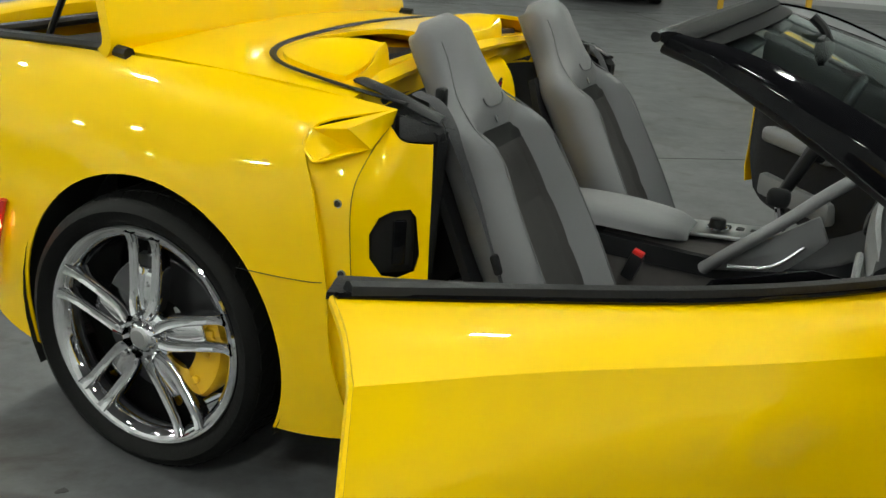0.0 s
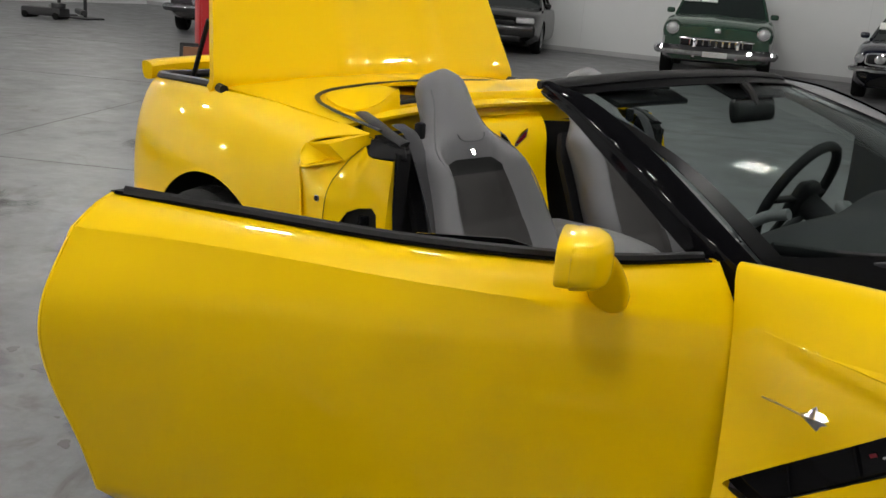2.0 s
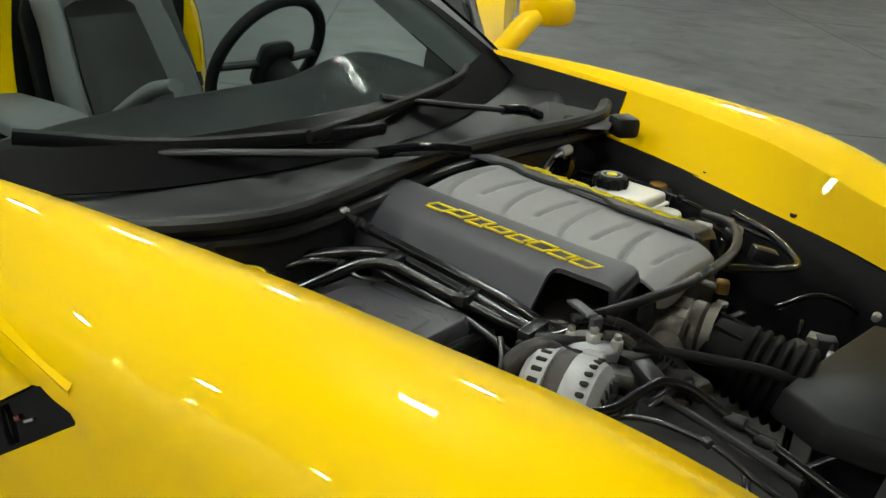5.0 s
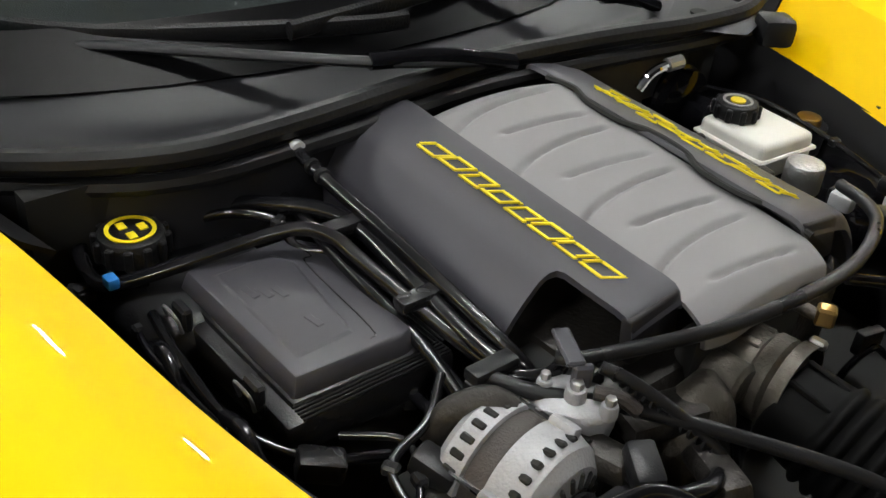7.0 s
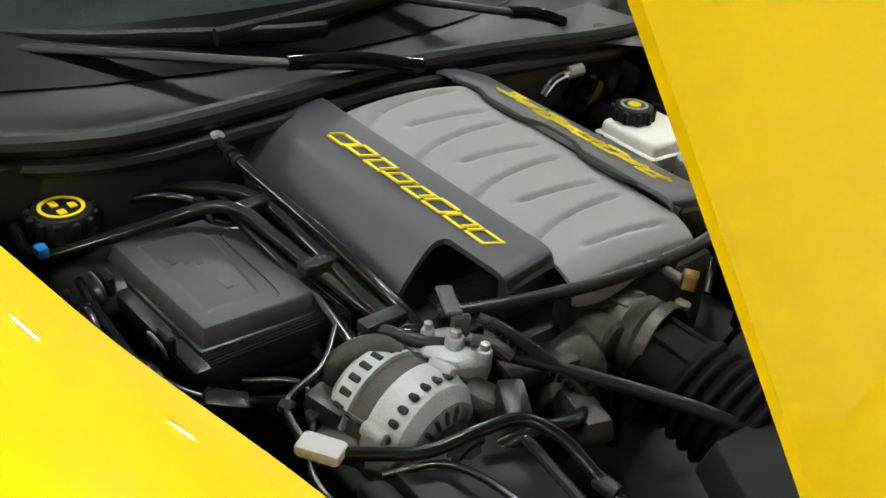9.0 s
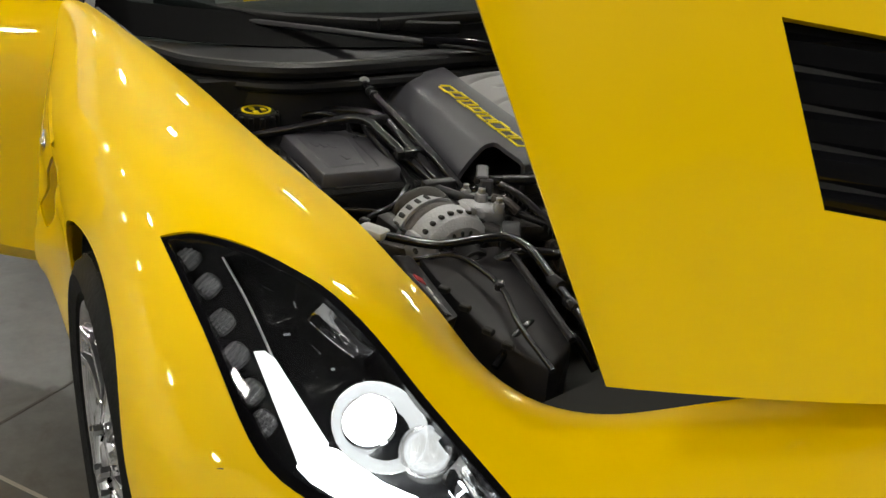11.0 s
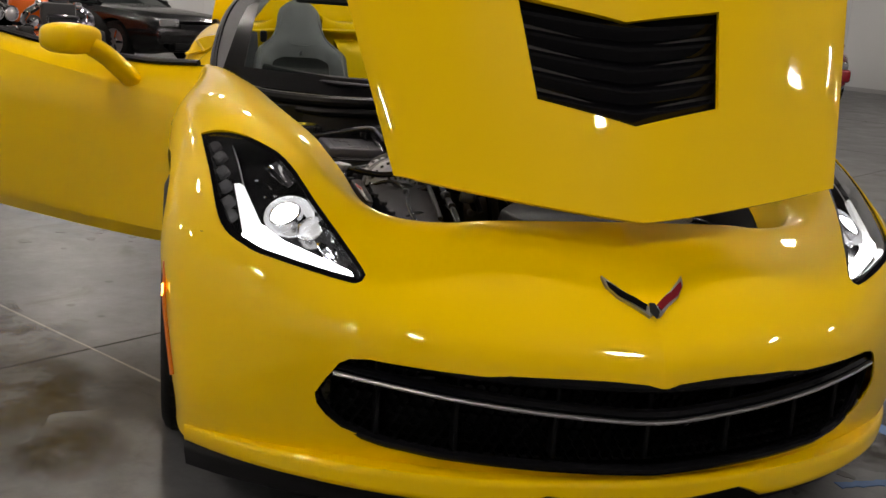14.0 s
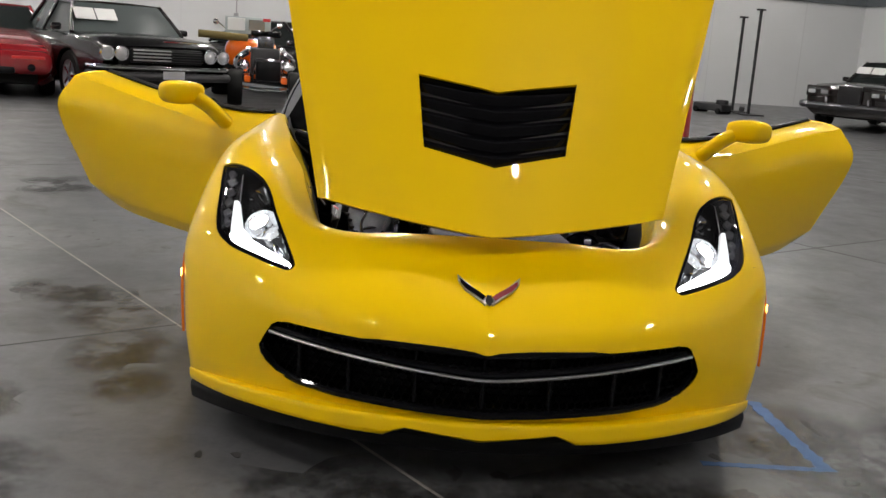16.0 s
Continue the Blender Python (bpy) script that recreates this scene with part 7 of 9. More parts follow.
for k, (x, y, z) in enumerate(((-0.10, 0.50, 0.665), (-0.06, 0.44, 0.672), (-0.12, 0.38, 0.680), (-0.04, 0.36, 0.690), (-0.09, 0.33, 0.700))):
    part("connector", rbox(0.034, 0.022, 0.024, 0.005, 2, at=(x, y, z), m=Matrix.Rotation(0.8 * k, 4, "Z")), (BLACK, LABEL_GREY, SOFT_BLACK)[k % 3], car, "small plug by the strut tower")
part("bonnet_stop", rbox(0.060, 0.060, 0.050, 0.014, 2, at=(-0.40, 0.575, 0.797), m=Matrix.Rotation(radians(-35), 4, "Z")), SEAL, car, "black rubber stop at the cowl end")
tr = part("cowl_tray", hull([(-0.62, 0.50, 0.802), (-0.50, 0.40, 0.800), (-0.40, 0.50, 0.800), (-0.44, 0.62, 0.806), (-0.62, 0.60, 0.806), (-0.55, 0.5, 0.785), (-0.43, 0.55, 0.785)], 0.004), COWL, cowl, "black plastic tray at the cowl end", 40)
for x, y in ((-0.50, 0.50), (-0.46, 0.56)):
    # black disc on the tray paints the shade of a hole
    part("tray_hole", cyl(0.016, 0.016, 0.004, (x, y, 0.8065), "z", 14), VOID, tr, "dark hole in the tray")
part("metal_can", cyl(0.030, 0.030, 0.05, (-0.205, 0.43, 0.655), "z", 24, 0.006), ALU, car, "grey metal can with domed lid")
part("pipe_fitting", tube([(-0.445, 0.30, 0.735), (-0.44, 0.315, 0.758), (-0.435, 0.335, 0.768), (-0.43, 0.36, 0.772)], 0.008, 4, 10), CHROME, car, "bright bent pipe fitting")
part("pipe_fitting", tube([(-0.433, 0.345, 0.770), (-0.428, 0.372, 0.773)], 0.0115, 2, 10), STEEL, car, "knurled metal end")
# small fittings, plugs and lines crowding the bay
rnd = random.Random(5)
for k in range(46):
    x, y = rnd.uniform(-0.05, 0.36), rnd.uniform(-0.42, 0.40)
    z = rnd.uniform(0.50, 0.62)
    if k % 3 == 0:
        part("connector", rbox(rnd.uniform(0.02, 0.05), rnd.uniform(0.015, 0.04), rnd.uniform(0.02, 0.05), 0.004, 2, at=(x, y, z), m=Matrix.Rotation(rnd.uniform(0, 3), 4, "Z")), rnd.choice([BLACK, SOFT_BLACK, BAY_PANEL, ALU_DIRTY]), car, "small plug in the engine bay")
    elif k % 3 == 1:
        d = Vector((rnd.uniform(-0.14, 0.14), rnd.uniform(-0.14, 0.14), rnd.uniform(-0.05, 0.03)))
        p0 = Vector((x, y, z + 0.02))
        hose([p0, p0 + d * 0.5 + Vector((0, 0, 0.03)), p0 + d, p0 + d * 1.3 - Vector((0, 0, 0.06))], rnd.uniform(0.005, 0.010))
    else:
        part("bolt", cyl(0.009, 0.008, 0.02, (x, y, z + 0.01), rnd.choice("xyz"), 6, 0.002), rnd.choice([STEEL, ALU_DIRTY, ALU]), car, "small bolt head")
for k in range(22):
    x = rnd.uniform(-0.52, -0.10)
    y = rnd.choice([rnd.uniform(-0.60, -0.53), rnd.uniform(0.30, 0.58), rnd.uniform(-0.36, -0.31)])
    z = rnd.uniform(0.60, 0.68)
    d = Vector((rnd.uniform(0.04, 0.22), rnd.uniform(-0.03, 0.03), rnd.uniform(-0.03, 0.01)))
    p0 = Vector((x, y, z))
    if k % 2:
        hose([p0, p0 + d * 0.4 + Vector((0, 0, 0.02)), p0 + d * 0.8, p0 + d - Vector((0, 0, 0.04))], rnd.uniform(0.004, 0.008))
    else:
        part("connector", rbox(rnd.uniform(0.02, 0.045), rnd.uniform(0.015, 0.03), rnd.uniform(0.02, 0.04), 0.004, 2, at=p0, m=Matrix.Rotation(rnd.uniform(0, 3), 4, "Z")), rnd.choice([BLACK, SOFT_BLACK, BAY_PANEL]), car, "small plug in the engine bay")

# wiring, small pipes, bolts and brackets that fill the bay
wires = (
    [(-0.52, -0.50, 0.66), (-0.44, -0.49, 0.675), (-0.40, -0.56, 0.665), (-0.30, -0.565, 0.66), (-0.16, -0.545, 0.645), (-0.05, -0.51, 0.63)],
    [(-0.40, -0.545, 0.68), (-0.33, -0.552, 0.672), (-0.22, -0.548, 0.655), (-0.15, -0.50, 0.64), (-0.12, -0.43, 0.63)],
    [(-0.15, -0.47, 0.655), (-0.10, -0.43, 0.665), (-0.06, -0.44, 0.65), (0.0, -0.48, 0.63), (0.08, -0.47, 0.61)],
    [(-0.13, -0.36, 0.695), (-0.10, -0.40, 0.675), (-0.08, -0.46, 0.66), (0.0, -0.47, 0.64)],
    [(-0.47, 0.52, 0.68), (-0.36, 0.54, 0.69), (-0.22, 0.53, 0.68), (-0.10, 0.50, 0.67), (0.02, 0.48, 0.66)],
    [(-0.52, -0.44, 0.70), (-0.48, -0.40, 0.72), (-0.44, -0.36, 0.715), (-0.40, -0.36, 0.70), (-0.36, -0.33, 0.705)],
    [(0.05, -0.43, 0.645), (0.10, -0.38, 0.668), (0.20, -0.36, 0.662), (0.28, -0.37, 0.640), (0.36, -0.36, 0.61)],
)
for k, w in enumerate(wires):
    hose(w, (0.005, 0.0065, 0.0045, 0.0055)[k % 4], lab="thin black wiring loom", name="wiring_loom")
    p = Vector(w[2])
    part("cable_clip", rbox(0.014, 0.018, 0.014, 0.003, 1, at=tuple(p), m=Matrix.Rotation(0.7 * k, 4, "Z")), BLACK, car, "small black cable clip")
for x, y, z, a in ((-0.06, -0.42, 0.655, 20), (0.07, -0.27, 0.675, -30), (0.05, 0.28, 0.70, 35), (-0.14, -0.50, 0.64, 60), (0.02, -0.36, 0.64, -10)):
    part("connector", rbox(0.05, 0.032, 0.028, 0.006, 2, at=(x, y, z), m=Matrix.Rotation(radians(a), 4, "Z") @ Matrix.Rotation(radians(12), 4, "Y")), BLACK, car, "black plug connector")
for x, y, z, a in ((0.02, -0.28, 0.66, 15), (0.10, -0.18, 0.64, -20), (-0.02, -0.42, 0.63, 40)):
    part("cast_bracket", rbox(0.09, 0.045, 0.03, 0.010, 2, at=(x, y, z), m=Matrix.Rotation(radians(a), 4, "Z"), taper=0.8), BLOCK, car, "stained cast bracket")


# ---- cockpit ----
def seat(y0):
    def spine(h):
        return Vector((-1.80 - 0.385 * h ** 1.05, y0, 0.36 + 0.708 * h))
    fwd = Vector((0.886, 0, 0.464))
    wid = [(0.0, 0.235), (0.2, 0.245), (0.36, 0.240), (0.46, 0.226), (0.56, 0.210), (0.62, 0.204), (0.70, 0.200), (0.745, 0.168), (0.80, 0.122), (0.86, 0.103), (0.92, 0.096), (0.955, 0.089), (0.978, 0.080), (0.992, 0.064), (1.0, 0.034)]
    fine = cr([(h_, w_, 0) for h_, w_ in wid], 6)
    def half(h):
        for p, q in zip(fine, fine[1:]):
            if p.x <= h <= q.x:
                return p.y + (q.y - p.y) * (h - p.x) / max(1e-6, q.x - p.x)
        return wid[-1][1]
    def front(h, t):
        low = max(0.0, min(1, 1 - (h - 0.60) / 0.16))
        low = low * low * (3 - 2 * low)
        e = min(1, max(0, (abs(t) - 0.52) / 0.36))
        bol = 0.095 * low * e * e * (3 - 2 * e) * (1 - (max(0, abs(t) - 0.84) / 0.16) ** 2 * 0.6)
        head = 0.045 * (1 - low) * (1 - abs(t) ** 2.5) + 0.012 * (1 - low)
        edge = 0.03 * (1 - abs(t) ** 4)
        return bol + head + edge * (0.5 + 0.5 * low)
    hs = [i / 40 for i in range(39)] + [0.965, 0.98, 0.99, 0.996, 1.0]
    rows = []
    for h in hs:
        r = []
        for i in range(25):
            t = 2 * i / 24 - 1
            r.append(spine(h) + fwd * front(h, t) + Vector((0, half(h) * t, 0)) - Vector((0.035, 0, 0.0)) * max(0, (h - 0.955) / 0.045) ** 2)
        for i in range(1, 12):
            t = 1 - 2 * i / 12
            r.append(spine(h) - fwd * 0.055 * (1 - abs(t) ** 3) - fwd * 0.015 + Vector((0, half(h) * t * 0.97, 0)))
        r.append(r[0])
        rows.append(r)
    bm = sheet(rows, 0)
    st = part("seat", bm, LEATHER, car, "grey leather sports seat with dark insert", 60)
    ins = []
    for h in [0.06 + 0.545 * k / 40 for k in range(41)]:
        tw = 0.60
        ins.append([spine(h) + fwd * (front(h, t) + 0.004 + 0.006 * abs(math.sin((h - 0.06) * 17.5)) ** 0.35) + Vector((0, half(h) * t, 0)) for t in [tw * (2 * i / 10 - 1) for i in range(11)]])
    part("seat_insert", sheet(ins, 0.004), LEATHER_IN, st, "dark perforated seat insert", 50)
    slot = []
    for k in range(9):
        h = 0.600 + 0.062 * k / 8
        tw = 0.60 * (1 - 0.38 * max(0, (k - 3) / 5) ** 2.2)
        slot.append([spine(h) + fwd * (front(h, t) + 0.005) + Vector((0, half(h) * t, 0)) for t in [tw * (2 * i / 10 - 1) for i in range(11)]])
    # black sheet on the backrest paints the shade of the slot
    part("seat_slot", sheet(slot, 0.004), VOID, st, "dark belt slot in the backrest", 60)
    part("seat_emblem", rbox(0.003, 0.012, 0.020, 0.001, 1), CHROME, st, "tiny silver emblem", matrix=Matrix.Translation(spine(0.685) + fwd * (front(0.685, 0) + 0.002)) @ Matrix.Rotation(radians(-28), 4, "Y"))
    for t in (-0.84, 0.84):
        part("seam", tube([spine(h) + fwd * (front(h, t) + 0.001) + Vector((0, half(h) * t, 0)) for h in (0.05, 0.25, 0.45, 0.58, 0.68, 0.78, 0.88, 0.94)], 0.0022, 4, 5), STITCH, st, "stitched seam")
    part("seam", tube([spine(h) + fwd * (front(h, t) + 0.001) + Vector((0, half(h) * t, 0)) for h, t in ((0.752, -0.36), (0.732, -0.28), (0.722, -0.12), (0.722, 0.12), (0.732, 0.28), (0.752, 0.36))], 0.0022, 4, 5), STITCH, st, "stitched seam under the headrest")
    # cushion
    cu = []
    for k in range(16):
        x = -1.86 + 0.52 * k / 15
        r = []
        for i in range(25):
            t = 2 * i / 24 - 1
            z = 0.335 + 0.03 * (k / 15) + 0.075 * max(0, (abs(t) - 0.5) / 0.5) ** 1.6 * (1 - 0.4 * k / 15) - 0.05 * max(0, (k - 12) / 3) ** 2 - 0.05 * max(0, (abs(t) - 0.9) / 0.1)
            r.append((x, y0 + 0.245 * t, z))
        cu.append(r)
    part("seat_cushion", sheet(cu, 0.07), LEATHER, st, "grey leather seat cushion", 60)
    part("cushion_insert", sheet([[(x, y, z + 0.004) for x, y, z in r[7:18]] for r in cu[1:13]], 0.004), LEATHER_IN, st, "dark perforated cushion insert", 60)
    sgn = -1 if y0 < 0 else 1
    part("seat_shell", sheet([[spine(h) - fwd * (0.035 + 0.03) + Vector((0, half(h) * t * 0.98, 0)) for t in (-1, -0.6, 0, 0.6, 1)] for h in (0.05, 0.3, 0.5, 0.66, 0.76)], 0.02), DARK_TRIM, st, "dark back shell", 60)
    # belt
    bl = [(-2.12, sgn * 0.60, 0.945), (-2.055, sgn * 0.600, 0.915), (-1.985, sgn * 0.598, 0.79), (-1.92, sgn * 0.605, 0.667), (-1.85, sgn * 0.615, 0.50), (-1.82, sgn * 0.625, 0.40)]
    be = part("seat_belt", tube(bl, 0.028, 6, 8, 0.14), BELT, car, "black seat belt webbing", 50)
    part("belt_guide", rbox(0.02, 0.06, 0.05, 0.008, 2, at=(-1.888, sgn * 0.612, 0.60), m=Matrix.Rotation(radians(-22), 4, "Y")), SOFT_BLACK, be, "black belt guide")
    part("belt_loop", rbox(0.025, 0.03, 0.05, 0.008, 2, at=(-2.085, sgn * 0.545, 0.93)), SOFT_BLACK, be, "black belt loop on the seat shoulder")
    bk = part("belt_buckle", rbox(0.035, 0.03, 0.07, 0.006, 2, at=(-1.69, y0 + 0.22 * -sgn, 0.50), m=Matrix.Rotation(radians(20), 4, "Y")), SOFT_BLACK, car, "black belt buckle")
    part("buckle_button", rbox(0.03, 0.025, 0.012, 0.003, 1, at=(-1.678, y0 + 0.22 * -sgn, 0.537), m=Matrix.Rotation(radians(20), 4, "Y")), RED_PLASTIC, bk, "red release button")


seat(-0.388)
seat(0.352)
part("cockpit_floor", prism([(-2.20, -0.72), (-0.85, -0.72), (-0.85, 0.72), (-2.20, 0.72)], 0.16, 0.20, "z"), CARPET, car, "grey carpeted cockpit floor")
for s in (-1, 1):
    part("cockpit_side", prism([(-2.10, 0.18), (-0.86, 0.18), (-0.86, 0.34), (-2.10, 0.34)], s * 0.70, s * 0.64), CARPET, car, "carpeted inner sill")
# console
cs = part("centre_console", rbox(0.95, 0.20, 0.30, 0.02, 2, at=(-1.62, 0.0, 0.40)), CARPET, car, "grey carpeted side of the centre console")
part("console_top", sheet(surf([[(-2.02, y, 0.555) for y in (-0.11, 0, 0.11)], [(-1.70, y, 0.548) for y in (-0.115, 0, 0.115)], [(-1.45, y, 0.545) for y in (-0.125, 0, 0.125)], [(-1.25, y, 0.575) for y in (-0.14, 0, 0.14)], [(-1.10, y, 0.66) for y in (-0.15, 0, 0.15)]], 4, 4), 0.05), DARK_TRIM, cs, "black console top", 50)
arm = [[(-2.00, y, 0.572 + dz) for y, dz in ((-0.105, 0), (-0.085, 0.035), (0, 0.045), (0.085, 0.035), (0.105, 0))], [(-1.80, y, 0.572 + dz) for y, dz in ((-0.11, 0), (-0.09, 0.04), (0, 0.05), (0.09, 0.04), (0.11, 0))], [(-1.64, y, 0.568 + dz) for y, dz in ((-0.105, 0), (-0.085, 0.03), (0, 0.038), (0.085, 0.03), (0.105, 0))], [(-1.58, y, 0.56 + dz) for y, dz in ((-0.06, 0), (-0.04, 0.016), (0.02, 0.02), (0.07, 0.016), (0.09, 0))]]
part("console_armrest", sheet(surf(arm, 4, 5), 0.02), LEATHER, cs, "grey leather console armrest", 60)
part("shift_panel", rbox(0.24, 0.13, 0.012, 0.004, 2, at=(-1.48, 0.035, 0.578), m=Matrix.Rotation(radians(-4), 4, "Y")), STEEL, cs, "brushed metal switch panel")
part("drive_knob", cyl(0.024, 0.020, 0.028, (-1.520, 0.010, 0.600), "z", 24, 0.004), SOFT_BLACK, cs, "black rotary knob")
part("knob_ring", lathe([(0.026, 0), (0.030, 0), (0.030, 0.004), (0.026, 0.004)], seg=24), CHROME, cs, "chrome ring", matrix=pose(-1.520, 0.010, 0.588, 90, 0, 0))
for k in range(4):
    part("switch", rbox(0.022, 0.03, 0.008, 0.003, 1, at=(-1.50 + 0.035 * k, 0.045, 0.584)), SOFT_BLACK, cs, "small black switch")
part("shift_lever", tube([(-1.36, 0.05, 0.57), (-1.37, 0.05, 0.62), (-1.38, 0.05, 0.66)], 0.012, 3, 10), CHROME, cs, "chrome shift lever")
part("shift_knob", rbox(0.06, 0.045, 0.05, 0.018, 3, at=(-1.385, 0.05, 0.685)), DARK_TRIM, cs, "black shift knob")
part("grab_handle", tube([(-1.515, -0.165, 0.530), (-1.47, -0.170, 0.572), (-1.345, -0.150, 0.680), (-1.26, -0.135, 0.760), (-1.19, -0.120, 0.815), (-1.13, -0.110, 0.835)], 0.026, 6, 12, 0.6), LEATHER, cs, "grey padded grab rail", 60)
part("console_side", hull([(-1.53, -0.150, 0.520), (-1.33, -0.135, 0.548), (-1.24, -0.130, 0.640), (-1.27, -0.130, 0.700), (-1.53, -0.130, 0.515), (-1.33, -0.115, 0.545), (-1.24, -0.110, 0.640), (-1.27, -0.110, 0.700)], 0.005), LEATHER, cs, "grey panel under the grab rail", 40)
part("console_trim", tube([(-1.46, -0.156, 0.545), (-1.36, -0.150, 0.562), (-1.29, -0.146, 0.625)], 0.006, 4, 8), SATIN, cs, "silver strip on the console")
# dashboard
d0 = [(-0.80, y, 0.80 - 0.05 * (abs(y) / 0.66) ** 3) for y in (-0.66, -0.45, -0.2, 0, 0.2, 0.45, 0.66)]
d1 = [(-1.00, y, 0.835 - 0.04 * (abs(y) / 0.66) ** 3 + (0.03 if 0.2 < y < 0.55 else 0)) for y in (-0.67, -0.45, -0.2, 0, 0.2, 0.45, 0.67)]
d2 = [(-1.13, y, 0.80 - 0.03 * (abs(y) / 0.66) ** 3 + (0.045 if 0.2 < y < 0.55 else 0)) for y in (-0.68, -0.45, -0.2, 0, 0.2, 0.45, 0.68)]
d3 = [(-1.12, y, 0.70) for y in (-0.68, -0.45, -0.2, 0, 0.2, 0.45, 0.68)]
d4 = [(-1.02, y, 0.50) for y in (-0.68, -0.45, -0.2, 0, 0.2, 0.45, 0.68)]
d5 = [(-0.92, y, 0.34) for y in (-0.68, -0.45, -0.2, 0, 0.2, 0.45, 0.68)]
da = part("dashboard", sheet(surf([d0, d1, d2, d3, d4, d5], 5, 5), 0.02), DARK_TRIM, car, "dark soft dashboard", 50)
part("dash_pad", sheet(surf([[(x - 0.012, y, z + 0.004) for x, y, z in l] for l in ([(-1.12, -0.66, 0.76), (-1.14, -0.45, 0.785), (-1.14, -0.22, 0.785)], [(-1.135, -0.66, 0.72), (-1.15, -0.45, 0.73), (-1.15, -0.22, 0.73)], [(-1.10, -0.66, 0.62), (-1.11, -0.45, 0.62), (-1.11, -0.22, 0.62)])], 5, 4), 0.012), LEATHER, da, "grey padded dash panel", 50)
part("dash_vent", rbox(0.02, 0.14, 0.06, 0.012, 2, at=(-1.155, -0.56, 0.70)), VOID, da, "dark air vent")
part("dash_vent_rim", tube([(-1.168, -0.64, 0.70), (-1.168, -0.60, 0.74), (-1.168, -0.51, 0.735), (-1.168, -0.48, 0.70), (-1.168, -0.52, 0.665), (-1.168, -0.61, 0.665), (-1.168, -0.64, 0.70)], 0.008, 4, 8), LEATHER, da, "grey vent surround")
part("centre_screen", rbox(0.02, 0.22, 0.13, 0.012, 2, at=(-1.15, 0.0, 0.73), m=Matrix.Rotation(radians(15), 4, "Y")), GLOSS_BLACK, da, "dark glossy centre screen")
# steering wheel
sw_m = Matrix.Translation((-1.325, 0.36, 0.80)) @ Matrix.Rotation(radians(-66), 4, "Y")
pts = [sw_m @ Vector((0.18 * math.cos(2 * math.pi * i / 24), 0.182 * math.sin(2 * math.pi * i / 24), 0)) for i in range(25)]
st = part("steering_wheel", tube(pts, 0.016, 3, 12), DARK_TRIM, car, "black leather steering wheel", 60)
part("wheel_hub", rbox(0.13, 0.11, 0.05, 0.025, 3, m=sw_m @ Matrix.Translation((0.0, 0, -0.02))), DARK_TRIM, st, "black steering wheel hub")
for a in (90, -90, 180):
    e = sw_m @ Vector((0.17 * math.cos(radians(a)), 0.17 * math.sin(radians(a)), 0))
    c0 = sw_m @ Vector((0.04 * math.cos(radians(a)), 0.04 * math.sin(radians(a)), -0.01))
    part("wheel_spoke", tube([c0, c0.lerp(e, 0.5), e], 0.02, 3, 10, 0.5), DARK_TRIM, st, "black wheel spoke")
part("steering_column", tube([sw_m @ Vector((0, 0, -0.03)), Vector((-1.15, 0.36, 0.70)), Vector((-1.05, 0.36, 0.66))], 0.04, 4, 12), DARK_TRIM, st, "black steering column")
# rear-view mirror and sun visors
rv = part("inner_mirror", rbox(0.03, 0.24, 0.065, 0.022, 3, at=(-1.34, 0.015, 1.075), m=Matrix.Rotation(radians(-12), 4, "Y")), SOFT_BLACK, car, "black inner mirror")
part("mirror_stem", tube([(-1.33, 0.015, 1.085), (-1.35, 0.015, 1.12), (-1.38, 0.015, 1.145)], 0.012, 3, 8), SOFT_BLACK, rv, "black mirror stem")
for s in (-1, 1):
    part("sun_visor", rbox(0.13, 0.34, 0.016, 0.007, 2, at=(-1.52, s * 0.30, 1.108), m=Matrix.Rotation(radians(20), 4, "Y")), BLACK, car, "black folded sun visor")


# ---- cars and gear parked round the hall ----
GREY_GLASS = mat("clear_car_glass", (0.075, 0.088, 0.088), 0.12, spec=0.5)
GREEN = mat("green_paint", (0.016, 0.042, 0.027), 0.25, coat=0.4, var=0.1)
NAVY = mat("dark_blue_paint", (0.007, 0.009, 0.02), 0.2, coat=0.4)
CARBLACK = mat("black_car_paint", (0.004, 0.004, 0.0045), 0.18, coat=0.3)
RED = mat("red_paint", (0.23, 0.008, 0.013), 0.25, coat=1.0)
BROWN = mat("dark_brown_paint", (0.009, 0.006, 0.0055), 0.2, coat=0.4)
ORANGE = mat("orange_paint", (0.75, 0.13, 0.01), 0.25, coat=1.0)
CAR_GLASS = mat("tinted_car_glass", (0.016, 0.02, 0.02), 0.05, spec=0.4)
PALE_GLASS = mat("pale_glass", (0.38, 0.43, 0.43), 0.25, spec=0.5)
LAMP_GLASS = mat("lamp_glass", (0.55, 0.56, 0.58), 0.1, metal=0.7, coat=1.0)
WOOD = mat("brown_wood", (0.20, 0.085, 0.04), 0.5, var=0.3, var_scale=12)
RED_STEEL = mat("red_steel", (0.42, 0.02, 0.025), 0.4, var=0.1)
SAFETY_YELLOW = mat("yellow_steel", (0.55, 0.33, 0.02), 0.5, var=0.15)
KHAKI = mat("khaki_canvas", (0.16, 0.12, 0.04), 0.8, bump=0.3)
DARK_CHROME = mat("dull_chrome", (0.16, 0.16, 0.17), 0.25, metal=1.0)
DARK_STEEL = mat("dark_steel", (0.02, 0.02, 0.022), 0.5, var=0.2)


